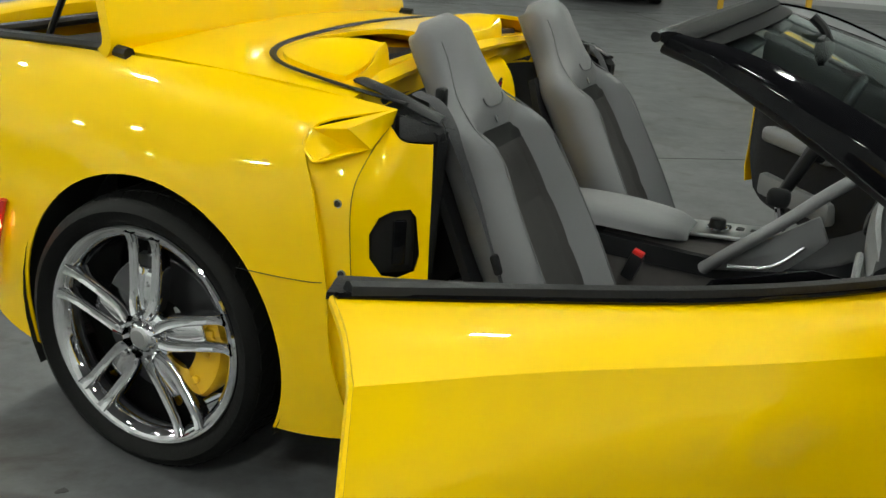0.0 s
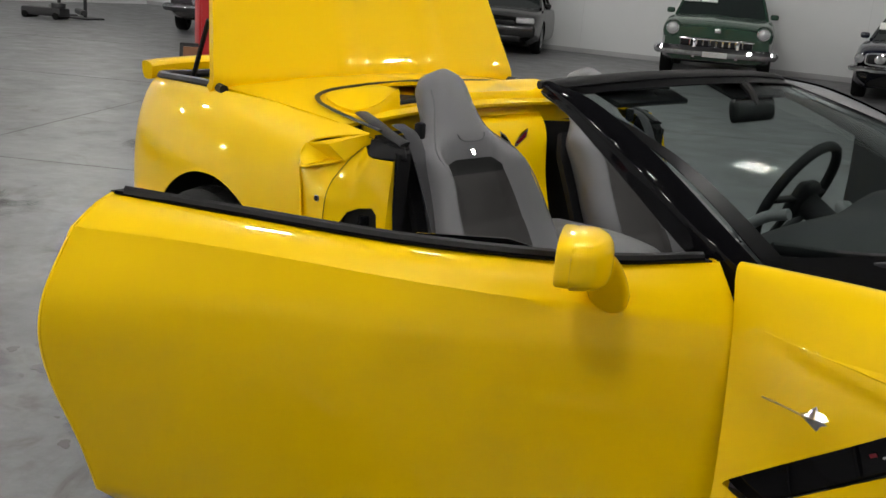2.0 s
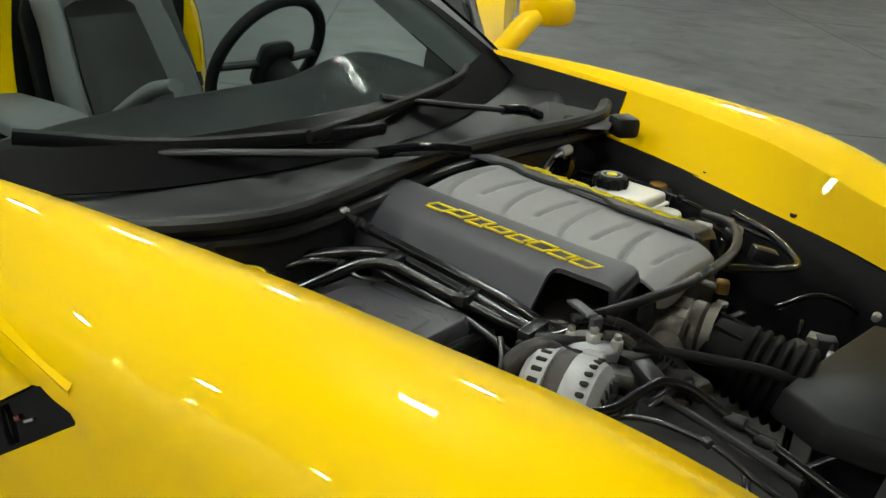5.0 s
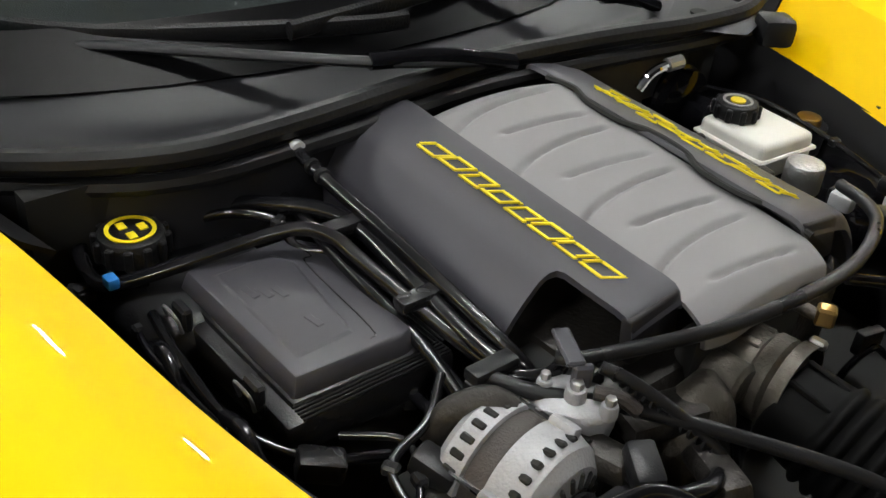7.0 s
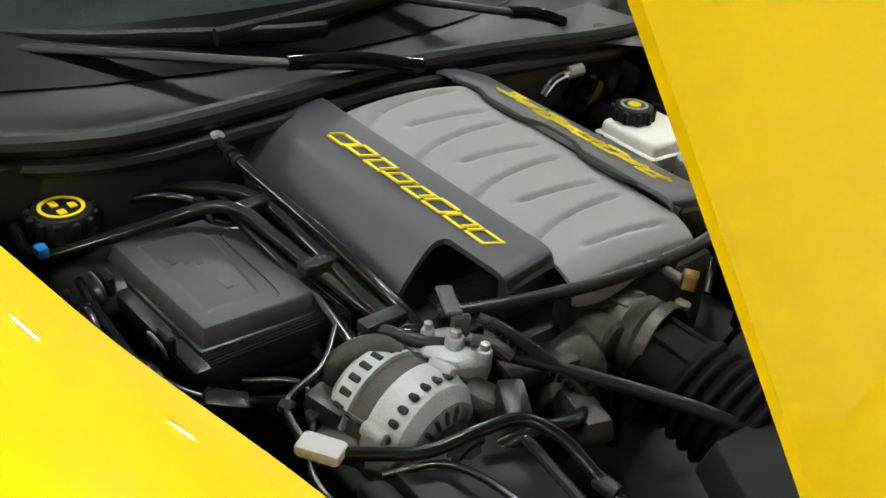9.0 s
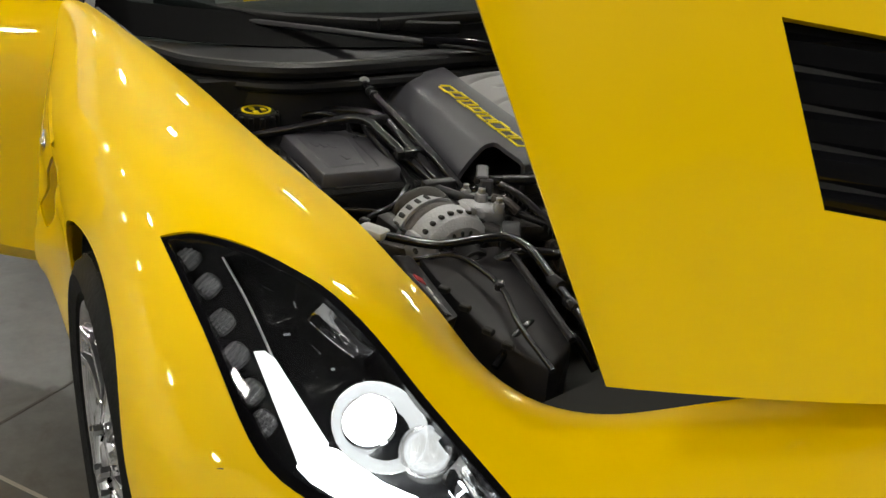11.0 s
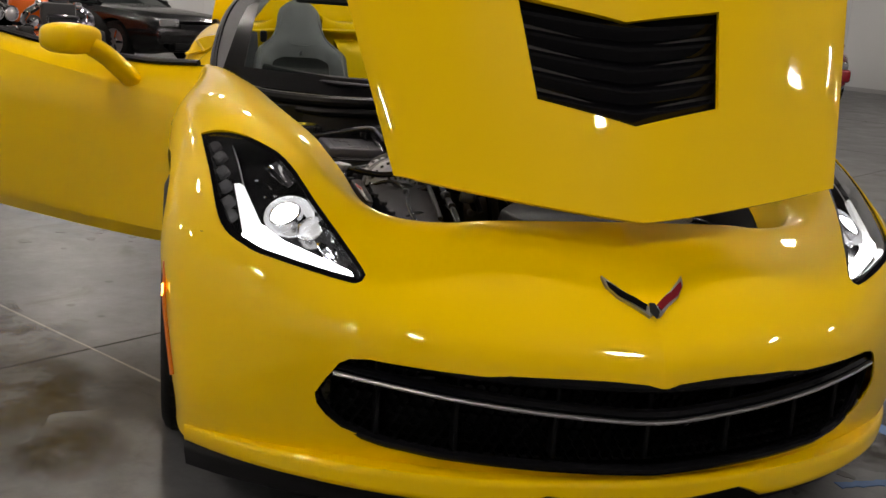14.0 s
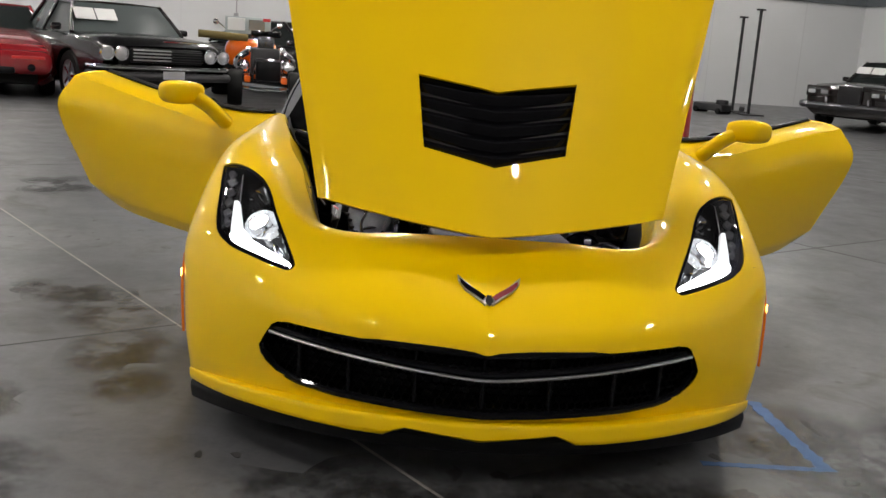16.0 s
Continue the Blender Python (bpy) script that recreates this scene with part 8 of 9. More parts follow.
def road_wheel(parent, x, y, r, s, whitewall=False, w=0.2):
    m = pose(x, y, r)
    t = part("wheel", lathe([(r * 0.62, s * 0.0), (r * 0.64, s * 0.01), (r * 0.93, s * 0.012), (r, s * -0.03), (r, s * -w + s * 0.03), (r * 0.93, s * -w), (r * 0.6, s * -w)], seg=32), RUBBER, parent, "black tyre", 40, matrix=m)
    part("rim", lathe([(0.0, s * -0.005), (r * 0.16, s * -0.008), (r * 0.20, s * -0.03), (r * 0.50, s * -0.035), (r * 0.58, s * -0.006), (r * 0.63, s * 0.004)], seg=32), STEEL, t, "steel wheel rim")
    for k in range(5):
        part("rim_spoke", rbox(r * 0.46, 0.02, r * 0.13, 0.005, 1), CHROME, t, "bright spoke", matrix=Matrix.Rotation(radians(72 * k), 4, "Y") @ Matrix.Translation((r * 0.36, s * -0.012, 0)))
    if whitewall:
        part("whitewall", lathe([(r * 0.68, s * 0.012), (r * 0.80, s * 0.0145), (r * 0.80, s * 0.012)], seg=32), PAPER, t, "white sidewall band")


def parked_car(label, paint, m, L, W, H, belt, nose, wb, front_x, r, cab, face, clear=0.18, card=True, whitewall=False, category="car", glass_mat=CAR_GLASS):
    """A parked car: x forward from the front bumper at 0; cab: base front, roof front, roof rear, base rear."""
    c = thing("parked_car", label, category, "cars parked along the walls", matrix=m)
    hw = W / 2
    st = []
    for f in (0.0, 0.015, 0.06, 0.15, 0.30, 0.45, 0.60, 0.75, 0.88, 0.96, 0.995, 1.0):
        x = -L * f
        w = hw * (0.90 + 0.10 * min(1, f / 0.12)) * (1 - 0.08 * max(0, (f - 0.85) / 0.15))
        cabf = -cab[0] / L
        top = nose + (belt - nose) * min(1, f / cabf) ** 0.8 if f < cabf else belt - 0.06 * (max(0, f - 0.7) / 0.3)
        drop = 0.10 * max(0, 1 - f / 0.06) ** 2 + 0.08 * max(0, (f - 0.94) / 0.06)
        lo = clear + 0.10 * max(0, 1 - f / 0.08) + 0.10 * max(0, (f - 0.9) / 0.1)
        t = top - drop
        half = [(w * 0.80, lo), (w * 0.97, lo + 0.10), (w, lo + (t - lo) * 0.55), (w * 0.97, t - 0.09), (w * 0.88, t - 0.02), (w * 0.55, t + 0.012), (0, t + 0.025)]
        row = [(x, y, z) for y, z in half] + [(x, -y, z) for y, z in half[-2::-1]]
        st.append(row)
    bm = sheet(surf([list(r) for r in st], 2, 1), 0)
    bmesh.ops.holes_fill(bm, edges=bm.edges[:], sides=0)
    arches = [cyl(r * 1.13, r * 1.13, W * 1.2, (-fx, 0, r), "y", 32) for fx in (front_x, front_x + wb)]
    part("body", carve(bm, arches), paint, c, "", 40)
    part("underbody", rbox(L * 0.9, W * 0.72, 0.35, 0.05, 2, at=(-L / 2, 0, clear + 0.22)), VOID, c, "dark underbody")
    for fx in (front_x, front_x + wb):
        for s in (-1, 1):
            road_wheel(c, -fx, s * (hw - 0.03), r, s, whitewall)
    a, b_, d, e = cab
    ch = [(a, hw * 0.84, belt - 0.01), (b_, hw * 0.66, H - 0.03), (d, hw * 0.64, H - 0.03), (e, hw * 0.80, belt - 0.03)]
    g0 = [[(x, y * k, z) for k in (-1, -0.6, 0, 0.6, 1)] for x, y, z in ch]
    g0[0] = [(x + 0.10 * (1 - abs(k) ** 2), y, z) for (x, y, z), k in zip(g0[0], (-1, -0.6, 0, 0.6, 1))]
    bm = bmesh.new()
    rows = [[bm.verts.new(p) for p in r_] for r_ in g0]
    for i in range(3):
        for j in range(4):
            bm.faces.new((rows[i][j], rows[i][j + 1], rows[i + 1][j + 1], rows[i + 1][j]))
    for j in (0, 4):
        bm.faces.new([rows[i][j] for i in range(4)])
    bmesh.ops.recalc_face_normals(bm, faces=bm.faces)
    part("glasshouse", bm, glass_mat, c, "tinted glass", 20)
    rf = [[(x, y * k, z + 0.012 + 0.02 * (1 - k * k)) for k in (-1.03, -0.6, 0, 0.6, 1.03)] for x, y, z in (ch[1], ((ch[1][0] + ch[2][0]) / 2, hw * 0.66, H - 0.02), ch[2])]
    part("roof", sheet(surf(rf, 3, 3), 0.03), paint, c, "", 40)
    for s in (-1, 1):
        for p, q in ((ch[0], ch[1]), (ch[2], ch[3]), (((ch[1][0] + ch[2][0]) / 2, ch[1][1], ch[1][2]), ((ch[0][0] + ch[3][0]) / 2 - 0.1, hw * 0.86, belt - 0.02))):
            part("pillar", tube([(p[0], s * p[1] * 1.01, p[2]), (lerp(p, q, 0.5).x, s * lerp(p, q, 0.5).y * 1.02, lerp(p, q, 0.5).z), (q[0], s * q[1] * 1.01, q[2])], 0.032, 3, 8), paint, c, "roof pillar")
        wm = part("wing_mirror", rbox(0.09, 0.15, 0.10, 0.03, 2, at=(a - 0.25, s * (hw * 0.98), belt + 0.05)), paint, c, "wing mirror")
    if card:
        for k in (0.12, 0.42):
            q = lerp((a, -hw * 0.84, belt), (b_, -hw * 0.66, H - 0.03), 0.62)
            part("price_card", rbox(0.012, 0.30, 0.22, 0.002, 1), PAPER, c, "white paper card behind the windscreen", matrix=Matrix.Translation((q.x + 0.10, -hw * 0.60 + 0.32 * (k > 0.2), q.z)) @ Matrix.Rotation(math.atan2(a - b_, H - belt) * -1.0, 4, "Y"))
    face(c, hw, nose, clear)
    return c


def round_lamp(c, y, z, r, x=0.0):
    b = part("head_lamp", lathe([(0.0, -0.035), (r * 0.7, -0.025), (r, -0.005), (r * 1.12, 0.0), (r * 1.15, 0.03)], seg=24), LAMP_GLASS, c, "round head lamp", matrix=pose(x, y, z, 0, 0, 90))
    part("lamp_ring", lathe([(r * 1.0, -0.012), (r * 1.16, -0.008), (r * 1.18, 0.02)], seg=24), CHROME, b, "chrome lamp ring")


def bumper(c, hw, z, h, material, x=0.04, guards=()):
    b = part("bumper", tube([(x - 0.35, -hw * 1.0, z), (x - 0.10, -hw * 0.96, z), (x, -hw * 0.6, z), (x + 0.02, 0, z), (x, hw * 0.6, z), (x - 0.10, hw * 0.96, z), (x - 0.35, hw * 1.0, z)], h / 2, 5, 10), material, c, "front bumper")
    for y in guards:
        part("bumper_guard", rbox(0.06, 0.06, h * 1.9, 0.02, 2, at=(x + 0.03, y, z + h * 0.3)), material, b, "bumper guard")


def face_green(c, hw, nose, clear):
    for s in (-1, 1):
        round_lamp(c, s * hw * 0.78, 0.86, 0.095, 0.05)
        part("fender_bulge", rbox(0.5, 0.34, 0.36, 0.15, 4, at=(-0.22, s * hw * 0.78, 0.82)), GREEN, c, "rounded green front fender")
    part("grille", rbox(0.05, hw * 1.25, 0.16, 0.03, 2, at=(0.02, 0, 0.64)), MESH_BLACK, c, "dark grille opening")
    part("grille_bar", rbox(0.05, hw * 1.3, 0.035, 0.012, 2, at=(0.05, 0, 0.70)), CHROME, c, "chrome grille bar")
    for k in range(-4, 5):
        part("grille_tooth", rbox(0.04, 0.03, 0.10, 0.008, 1, at=(0.05, k * 0.11, 0.64)), CHROME, c, "chrome grille tooth")
    bumper(c, hw, 0.50, 0.17, CHROME, 0.10, (-0.36, 0.36))
    part("badge", rbox(0.03, 0.10, 0.08, 0.012, 2, at=(0.08, 0, 0.86)), CHROME, c, "chrome nose badge")
    part("plate", rbox(0.01, 0.42, 0.10, 0.004, 1, at=(0.20, 0, 0.46)), CHROME, c, "bright bumper centre")


def face_navy(c, hw, nose, clear):
    part("grille", rbox(0.06, hw * 1.5, 0.17, 0.03, 2, at=(0.0, 0, 0.66)), MESH_BLACK, c, "dark grille opening")
    part("grille_rim", tube([(0.03, -hw * 0.78, 0.66), (0.035, -hw * 0.70, 0.745), (0.04, 0, 0.75), (0.035, hw * 0.70, 0.745), (0.03, hw * 0.78, 0.66), (0.035, hw * 0.70, 0.575), (0.04, 0, 0.57), (0.035, -hw * 0.70, 0.575), (0.03, -hw * 0.78, 0.66)], 0.012, 4, 6), STEEL, c, "thin grille rim")
    for s in (-1, 1):
        round_lamp(c, s * hw * 0.55, 0.665, 0.07, 0.04)
        round_lamp(c, s * hw * 0.88, 0.66, 0.065, 0.0)
    bumper(c, hw, 0.50, 0.09, CHROME, 0.06)
    part("hood_scoop", rbox(0.5, 0.5, 0.05, 0.02, 2, at=(-0.9, 0, 0.93)), NAVY, c, "low hood scoop")


def face_modern(paint):
    def f(c, hw, nose, clear):
        for s in (-1, 1):
            part("head_lamp", rbox(0.10, hw * 0.42, 0.13, 0.04, 3, at=(-0.03, s * hw * 0.68, 0.68)), LAMP_GLASS, c, "head lamp")
        part("grille", rbox(0.05, hw * 0.9, 0.10, 0.03, 2, at=(0.0, 0, 0.62)), MESH_BLACK, c, "dark grille")
        part("air_dam", rbox(0.05, hw * 1.2, 0.12, 0.03, 2, at=(0.02, 0, 0.32)), MESH_BLACK, c, "dark lower intake")
        part("bumper", rbox(0.16, hw * 1.86, 0.26, 0.07, 3, at=(-0.03, 0, 0.48)), paint, c, "painted bumper")
    return f


def face_closed_lamps(c, hw, nose, clear):
    part("bumper", rbox(0.30, hw * 1.84, 0.34, 0.13, 4, at=(-0.06, 0, 0.50)), RED, c, "smooth red bumper")
    for s in (-1, 1):
        part("lamp_lid", rbox(0.30, hw * 0.44, 0.03, 0.012, 2, at=(-0.34, s * hw * 0.58, 0.735)), RED, c, "closed red lamp lid")
        part("marker_lamp", rbox(0.05, hw * 0.46, 0.045, 0.015, 2, at=(0.075, s * hw * 0.58, 0.575)), RED_PLASTIC, c, "slim marker lamp")
        part("fog_lamp", cyl(0.055, 0.05, 0.03, (0.095, s * hw * 0.62, 0.44), "x", 18, 0.006), GLOSS_BLACK, c, "round fog lamp")
    part("air_dam", rbox(0.05, hw * 0.8, 0.10, 0.03, 2, at=(0.07, 0, 0.40)), MESH_BLACK, c, "dark lower intake")


def face_red_stripe(c, hw, nose, clear):
    part("grille", rbox(0.06, hw * 1.62, 0.15, 0.02, 2, at=(0.01, 0, 0.70)), MESH_BLACK, c, "dark slot grille")
    for y in (-0.80, -0.58, 0.58, 0.80):
        round_lamp(c, y * hw, 0.70, 0.07, 0.045)
    part("bumper", rbox(0.14, hw * 1.9, 0.24, 0.06, 3, at=(0.02, 0, 0.52)), RED, c, "red bumper")
    part("air_dam", rbox(0.05, hw * 1.1, 0.10, 0.02, 2, at=(0.07, 0, 0.36)), MESH_BLACK, c, "dark lower intake")
    part("hood_stripe", sheet(surf([[(-0.08, y, 0.835) for y in (-0.36, 0, 0.36)], [(-0.6, y, 0.925) for y in (-0.36, 0, 0.36)], [(-1.2, y, 0.975) for y in (-0.36, 0, 0.36)]], 3, 4), 0.012), CARBLACK, c, "black hood stripe")
    part("roof_stripe", rbox(1.0, 0.7, 0.01, 0.003, 1, at=(-2.6, 0, 1.452)), CARBLACK, c, "black roof stripe")


def face_black_sixties(c, hw, nose, clear):
    for y in (-0.86, -0.66, 0.66, 0.86):
        round_lamp(c, y * hw, 0.74, 0.085, 0.05)
    part("grille", rbox(0.06, hw * 1.05, 0.20, 0.02, 2, at=(0.02, 0, 0.72)), MESH_BLACK, c, "dark grille")
    for k in range(4):
        part("grille_bar", rbox(0.03, hw * 0.55, 0.02, 0.006, 1, at=(0.055, -hw * 0.22, 0.66 + 0.045 * k)), STEEL, c, "chrome grille bar")
    for k in range(5):
        part("grille_bar", rbox(0.03, hw * 0.48, 0.008, 0.003, 1, at=(0.055, hw * 0.30, 0.65 + 0.035 * k)), DARK_STEEL, c, "thin grille bar")
    bumper(c, hw, 0.56, 0.06, CHROME, 0.08)
    bumper(c, hw, 0.44, 0.12, DARK_STEEL, 0.08)
    part("plate", rbox(0.012, 0.32, 0.11, 0.004, 1, at=(0.16, 0.05, 0.47)), LABEL_GREY, c, "blank grey number plate")
    part("hood_trim", rbox(0.012, 0.5, 0.02, 0.004, 1, at=(0.03, 0.2, 0.92)), CHROME, c, "chrome strip on the hood edge")


def face_brown(c, hw, nose, clear):
    part("grille", rbox(0.10, 0.46, 0.34, 0.02, 2, at=(0.04, 0, 0.725)), DARK_STEEL, c, "upright dark grille")
    for k in range(-7, 8):
        part("grille_bar", rbox(0.012, 0.012, 0.30, 0.003, 1, at=(0.095, k * 0.028, 0.72)), DARK_STEEL, c, "thin upright grille bar")
    for s in (-1, 1):
        b = part("lamp_cluster", rbox(0.08, 0.48, 0.22, 0.02, 2, at=(0.02, s * hw * 0.66, 0.76)), BROWN, c, "lamp cluster")
        for k in (0.52, 0.78):
            part("head_lamp", rbox(0.03, 0.15, 0.08, 0.012, 2, at=(0.06, s * hw * k, 0.75)), LAMP_GLASS, b, "square head lamp")
    part("grille_crown", rbox(0.11, 0.50, 0.03, 0.01, 2, at=(0.04, 0, 0.90)), CHROME, c, "chrome crown of the grille")
    bumper(c, hw, 0.48, 0.15, DARK_CHROME, 0.10, (-0.42, 0.42))


parked_car("dark green fifties sedan with heavy chrome bumper", GREEN, pose(-8.85, 13.30, 0, 0, 0, -62), 5.3, 1.95, 1.62, 1.08, 0.98, 3.1, 0.95, 0.37, (-1.75, -2.35, -3.75, -4.5), face_green, 0.24, whitewall=True)
parked_car("dark blue sixties muscle car with paper cards", NAVY, pose(-5.62, 13.65, 0, 0, 0, -72), 4.7, 1.86, 1.32, 0.93, 0.84, 2.74, 0.95, 0.33, (-1.65, -2.35, -3.35, -4.3), face_navy, 0.17)
parked_car("black compact coupe beside the wall", CARBLACK, pose(-13.6, 12.9, 0, 0, 0, -58), 4.5, 1.80, 1.36, 0.92, 0.74, 2.6, 0.9, 0.32, (-1.2, -2.0, -3.2, -4.1), face_modern(CARBLACK), 0.17, card=False)
parked_car("red nineties sports coupe", RED, pose(-10.7, -6.15, 0, 0, 0, 22), 4.8, 1.88, 1.30, 0.92, 0.72, 2.6, 1.0, 0.32, (-1.6, -2.4, -3.2, -4.4), face_closed_lamps, 0.14, card=False)
parked_car("black sixties sedan with quad lamps and paper cards", CARBLACK, pose(-10.9, -3.75, 0, 0, 0, 40), 5.6, 2.00, 1.42, 0.98, 0.93, 3.1, 1.0, 0.36, (-1.20, -1.62, -2.75, -3.15), face_black_sixties, 0.22, glass_mat=GREY_GLASS)
parked_car("black nineties coupe with paper cards", CARBLACK, pose(-14.6, -0.75, 0, 0, 0, 48), 4.65, 1.86, 1.35, 0.92, 0.80, 2.57, 0.95, 0.33, (-1.35, -2.15, -3.2, -4.2), face_modern(CARBLACK), 0.16)
parked_car("dark brown eighties luxury sedan with upright grille", BROWN, pose(-16.6, 8.38, 0, 0, 0, -44), 5.5, 1.96, 1.42, 0.96, 0.89, 2.98, 1.0, 0.34, (-1.9, -2.45, -4.0, -4.5), face_brown, 0.2)
parked_car("red muscle car with a black hood stripe", RED, pose(-14.3, 10.12, 0, 0, 0, -26), 5.0, 1.92, 1.45, 1.0, 0.86, 2.95, 0.95, 0.36, (-1.5, -2.35, -3.5, -4.5), face_red_stripe, 0.17)

# open hot rod with its engine bare
hr = thing("hot_rod", "orange open hot rod with bare chrome engine", "car", "cars parked along the walls", matrix=pose(-12.6, -2.62, 0, 0, 0, 10))
part("tub", rbox(1.3, 0.85, 0.46, 0.16, 3, at=(-1.65, -0.22, 0.78)), ORANGE, hr, "orange body tub")
part("chassis_rail", rbox(2.6, 0.10, 0.10, 0.02, 2, at=(-1.0, 0.28, 0.42)), ORANGE, hr, "orange chassis rail")
part("chassis_rail", rbox(2.6, 0.10, 0.10, 0.02, 2, at=(-1.0, -0.28, 0.42)), ORANGE, hr, "orange chassis rail")
part("radiator", rbox(0.10, 0.44, 0.36, 0.06, 3, at=(0.0, 0.04, 0.56)), CHROME, hr, "chrome radiator shell")
part("radiator_core", rbox(0.02, 0.39, 0.31, 0.03, 2, at=(0.052, 0.04, 0.55)), MESH_BLACK, hr, "black radiator core")
part("engine", rbox(0.62, 0.46, 0.42, 0.05, 2, at=(-0.55, 0, 0.68)), DARK_STEEL, hr, "bare dark metal engine")
part("blower", rbox(0.45, 0.26, 0.24, 0.05, 3, at=(-0.55, 0, 0.96)), DARK_CHROME, hr, "dull chrome blower")
for s in (-1, 1):
    part("air_cleaner", cyl(0.12, 0.12, 0.10, (-0.55, s * 0.12, 1.11), "z", 24, 0.02), GLOSS_BLACK, hr, "black air cleaner")
    part("valve_cover", rbox(0.50, 0.10, 0.10, 0.03, 2, at=(-0.55, s * 0.26, 0.86)), CHROME, hr, "chrome valve cover")
    part("exhaust_header", tube([(-0.4, s * 0.28, 0.82), (-0.35, s * 0.42, 0.72), (-0.7, s * 0.46, 0.60), (-1.6, s * 0.48, 0.52)], 0.05, 5, 10), CHROME, hr, "chrome exhaust header")
    b = part("head_lamp", lathe([(0.0, -0.06), (0.06, -0.05), (0.09, -0.01), (0.095, 0.0), (0.07, 0.08), (0, 0.11)], seg=24), CHROME, hr, "chrome head lamp", matrix=pose(0.02, s * 0.34, 0.62, 0, 0, 90))
    part("wing_mirror", cyl(0.05, 0.04, 0.04, (-1.12, -0.28 + s * 0.52, 1.26), "x", 20, 0.01), CHROME, hr, "round chrome mirror")
    part("mirror_stem", tube([(-1.12, -0.28 + s * 0.52, 1.26), (-1.12, -0.28 + s * 0.44, 1.22), (-1.12, -0.28 + s * 0.36, 1.15)], 0.010, 3, 6), CHROME, hr, "mirror stem")
    for x, r, w in ((0.10, 0.28, 0.21), (-2.3, 0.40, 0.36)):
        t = part("wheel", lathe([(r * 0.5, s * 0.0), (r * 0.93, s * 0.012), (r, s * -0.03), (r, s * -w + s * 0.03), (r * 0.93, s * -w), (r * 0.5, s * -w)], seg=32), RUBBER, hr, "black tyre", matrix=pose(x, s * (0.56 if x > 0 else 0.86), r))
        part("rim", lathe([(0.0, s * 0.01), (r * 0.2, s * 0.0), (r * 0.45, s * -0.04), (r * 0.52, s * 0.005)], seg=28), CHROME, t, "chrome rim")
part("front_axle", tube([(0.10, -0.46, 0.30), (0.10, -0.2, 0.27), (0.10, 0.2, 0.27), (0.10, 0.46, 0.30)], 0.03, 4, 8), CHROME, hr, "chrome front axle")
ws = part("windscreen", rbox(0.02, 0.74, 0.27, 0.008, 2, at=(-1.10, -0.28, 1.225)), PALE_GLASS, hr, "flat upright windscreen")
part("windscreen_card", rbox(0.006, 0.28, 0.20, 0.002, 1, at=(-1.085, -0.47, 1.24)), PAPER, ws, "white paper sheet on the windscreen")
part("windscreen_card", rbox(0.006, 0.26, 0.17, 0.002, 1, at=(-1.085, -0.14, 1.24)), LAMP_GLASS, ws, "pale sheet on the windscreen")
part("sticker", rbox(0.006, 0.12, 0.05, 0.002, 1, at=(-1.083, 0.02, 1.33)), RED_PLASTIC, ws, "red sticker")
part("soft_top", tube([(-1.0, -1.07, 1.05), (-1.05, -0.7, 1.04), (-1.1, -0.28, 1.02)], 0.062, 4, 12), KHAKI, hr, "rolled khaki canvas top")

# lift posts, cabinet, leaning board, rail, conduits
for x, y, h in ((-20.3, 7.60, 2.43), (-21.4, 7.56, 2.28)):
    lp = thing("lift_post", "dark steel vehicle lift post with base plate", "lift post", "pair of lift posts", matrix=pose(x, y, 0, 0, 0, 12))
    part("column", rbox(0.06, 0.06, h, 0.012, 1, at=(0, 0, h / 2)), DARK_STEEL, lp)
    part("top_plate", rbox(0.14, 0.17, 0.04, 0.008, 1, at=(0, 0, h)), DARK_STEEL, lp)
    part("base_plate", rbox(0.6, 0.5, 0.03, 0.008, 1, at=(0, 0, 0.015)), DARK_STEEL, lp)
    part("arm", rbox(0.9, 0.12, 0.10, 0.02, 1, at=(0.3, -0.35, 0.16), m=Matrix.Rotation(radians(-30), 4, "Z")), DARK_STEEL, lp)
jk = thing("floor_jack", "low dark floor jack beside the lift", "jack", matrix=pose(-20.2, 6.7, 0, 0, 0, 30))
part("frame", rbox(0.9, 0.35, 0.16, 0.03, 2, at=(0, 0, 0.14)), DARK_STEEL, jk)
part("pad", cyl(0.14, 0.14, 0.10, (0.3, 0, 0.27), "z", 20, 0.01), DARK_STEEL, jk)
for x in (-0.35, 0.35):
    part("roller", cyl(0.07, 0.07, 0.40, (x, 0, 0.07), "y", 16, 0.01), RUBBER, jk)
cb = thing("tool_cabinet", "plain narrow red steel cabinet with a grey lever", "cabinet", matrix=pose(-8.10, 2.72, 0, 0, 0, -25))
part("carcass", rbox(0.30, 0.33, 1.9, 0.012, 2, at=(0, 0, 1.03)), RED_STEEL, cb)
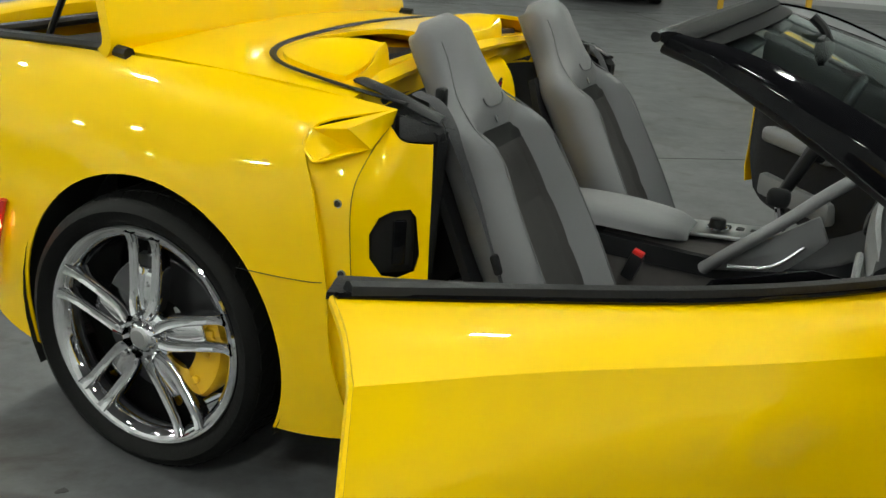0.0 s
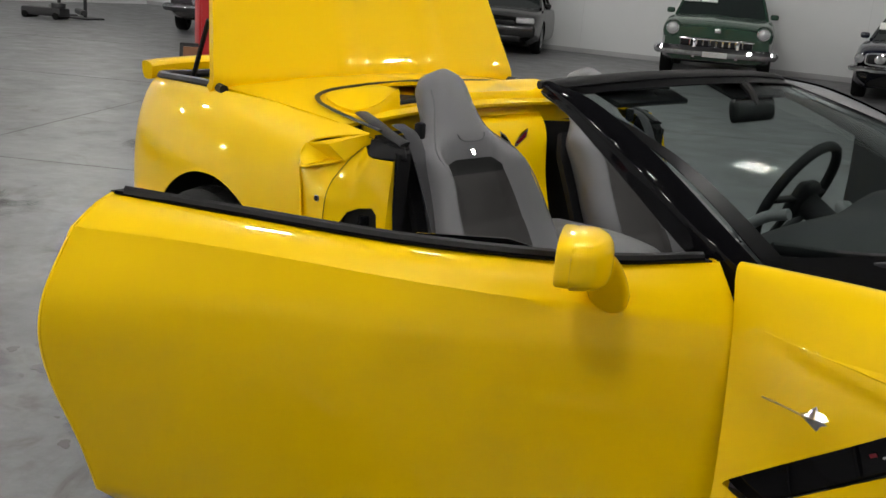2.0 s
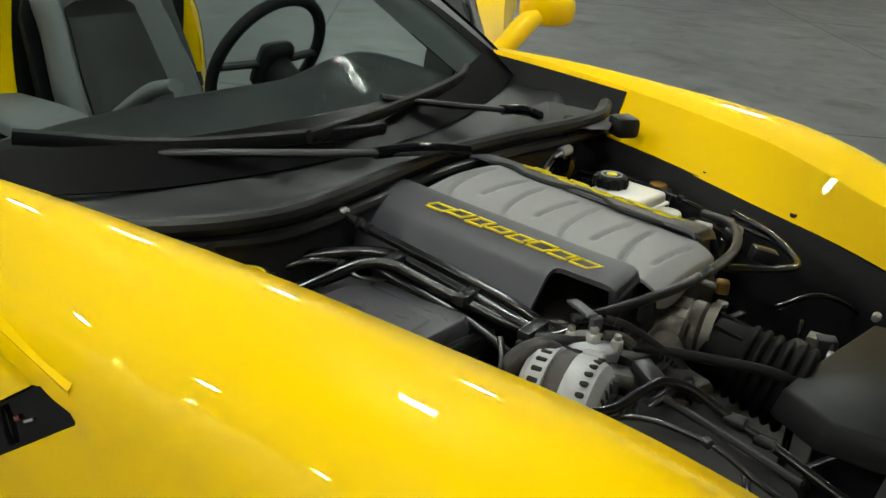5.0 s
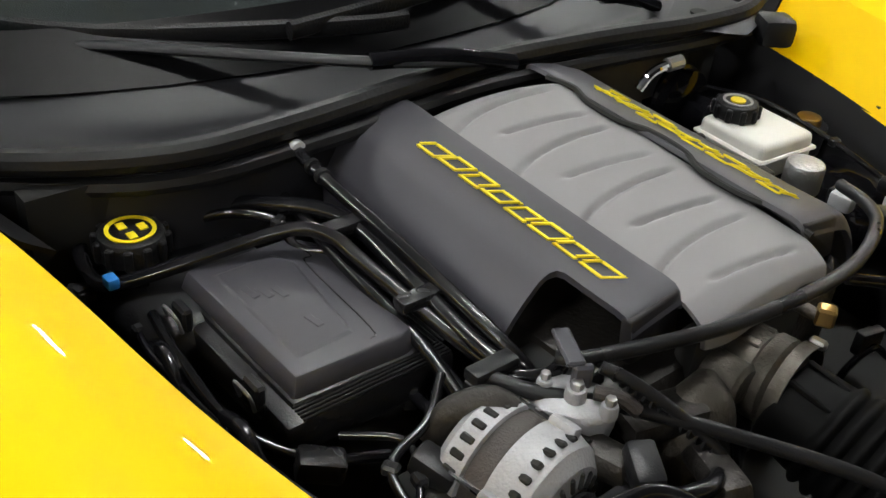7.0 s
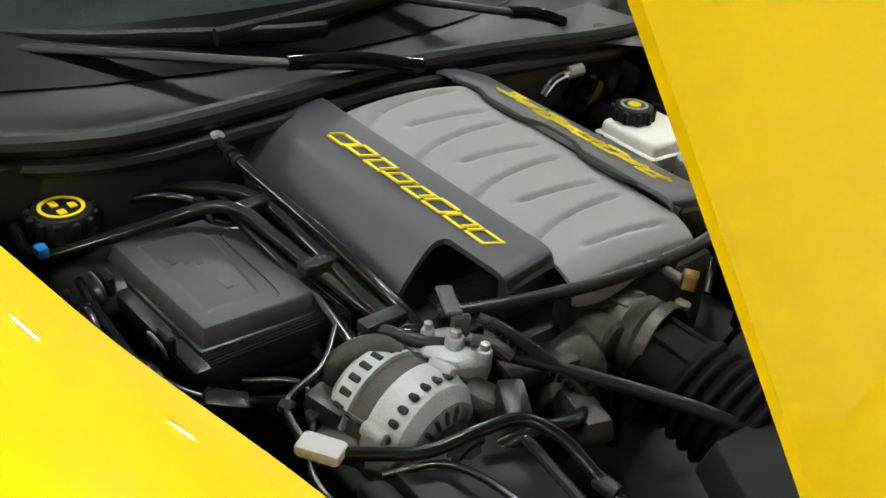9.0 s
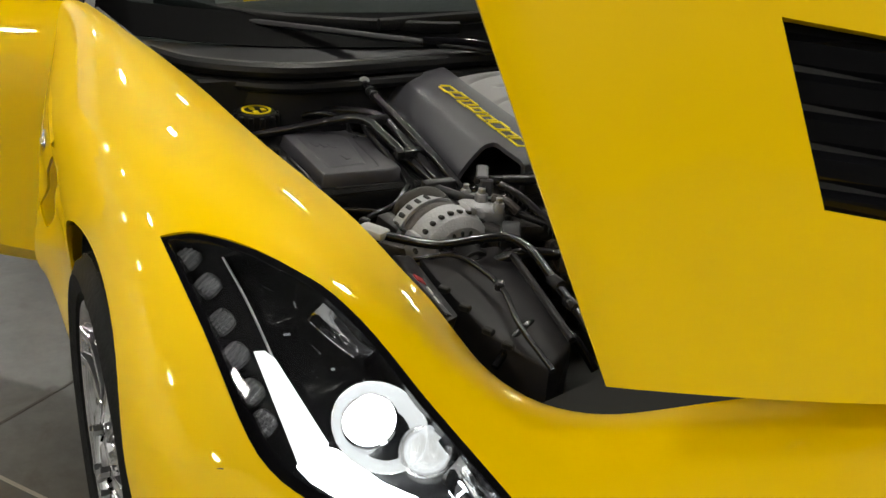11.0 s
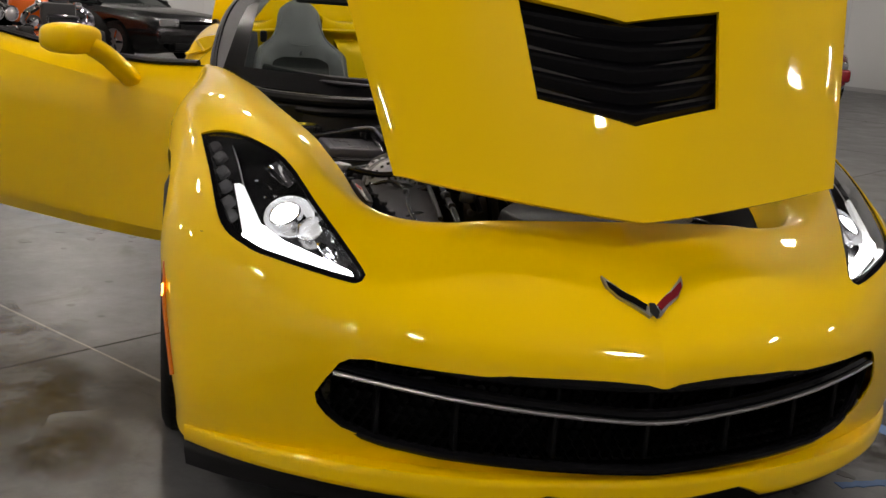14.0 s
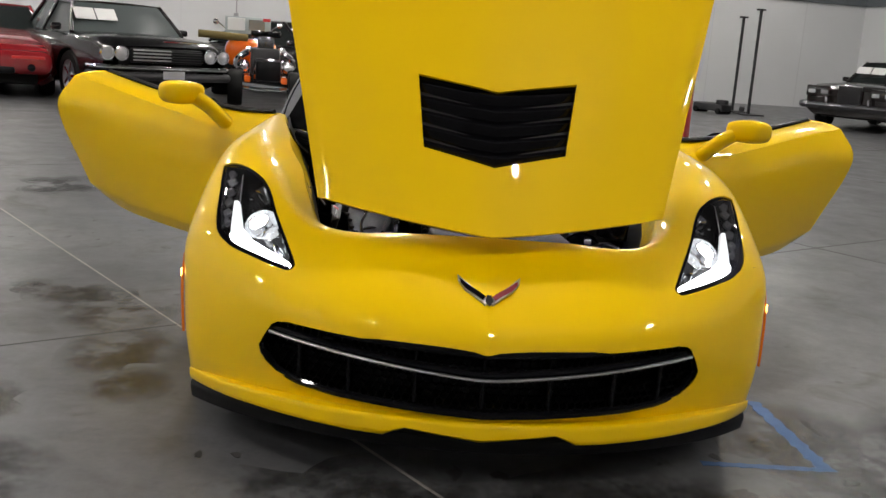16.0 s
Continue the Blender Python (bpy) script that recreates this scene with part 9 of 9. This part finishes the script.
part("door", rbox(0.016, 0.29, 1.7, 0.004, 1, at=(0.156, 0, 1.05)), RED_STEEL, cb)
part("plinth", rbox(0.34, 0.37, 0.05, 0.008, 1, at=(0, 0, 0.055)), PAPER, cb, "white plinth")
part("lever", tube([(0.17, -0.02, 0.50), (0.30, 0.06, 0.42), (0.42, 0.14, 0.36)], 0.018, 3, 8), STEEL, cb, "grey steel lever")
for x in (-0.12, 0.12):
    for y in (-0.13, 0.13):
        part("foot", cyl(0.03, 0.03, 0.03, (x, y, 0.015), "z", 12), DARK_STEEL, cb)
fb = thing("leaning_board", "brown board in a dark frame leaning against the red cabinet", "board", matrix=pose(-8.02, 2.42, 0, 0, 0, -40))
part("panel", rbox(0.03, 0.17, 0.60, 0.004, 1, at=(-0.05, 0, 0.30), m=Matrix.Rotation(radians(-9), 4, "Y")), WOOD, fb)
for y in (-0.10, 0.10):
    part("frame_side", rbox(0.04, 0.03, 0.62, 0.004, 1, at=(-0.05, y, 0.31), m=Matrix.Rotation(radians(-9), 4, "Y")), DARK_STEEL, fb)
part("frame_top", rbox(0.04, 0.23, 0.03, 0.004, 1, at=(-0.10, 0, 0.615)), DARK_STEEL, fb)
yr = thing("safety_rail", "yellow steel rail rack beside the blue car", "rail", matrix=pose(-3.4, 15.2, 0, 0, 0, 10))
for x in (-0.7, 0.7):
    part("post", rbox(0.10, 0.10, 1.5, 0.01, 1, at=(x, 0, 0.75)), SAFETY_YELLOW, yr)
for z in (0.55, 1.05, 1.42):
    part("rail", rbox(1.5, 0.08, 0.10, 0.01, 1, at=(0, 0, z)), SAFETY_YELLOW, yr)
for y, z in ((-4.6, 1.45), (8.6, 1.4)):
    q = ROOM @ Vector((X0 + 0.05, y, 0))
    cd = thing("wall_conduit", "grey metal conduit with a socket box", "conduit", matrix=Matrix.Translation(q))
    part("pipe", tube([(0, 0, z), (0, 0, z + 1), (0, 0, 3.1)], 0.02, 3, 8), LABEL_GREY, cd)
    part("socket_box", rbox(0.08, 0.12, 0.18, 0.01, 1, at=(0, 0, z)), LABEL_GREY, cd)
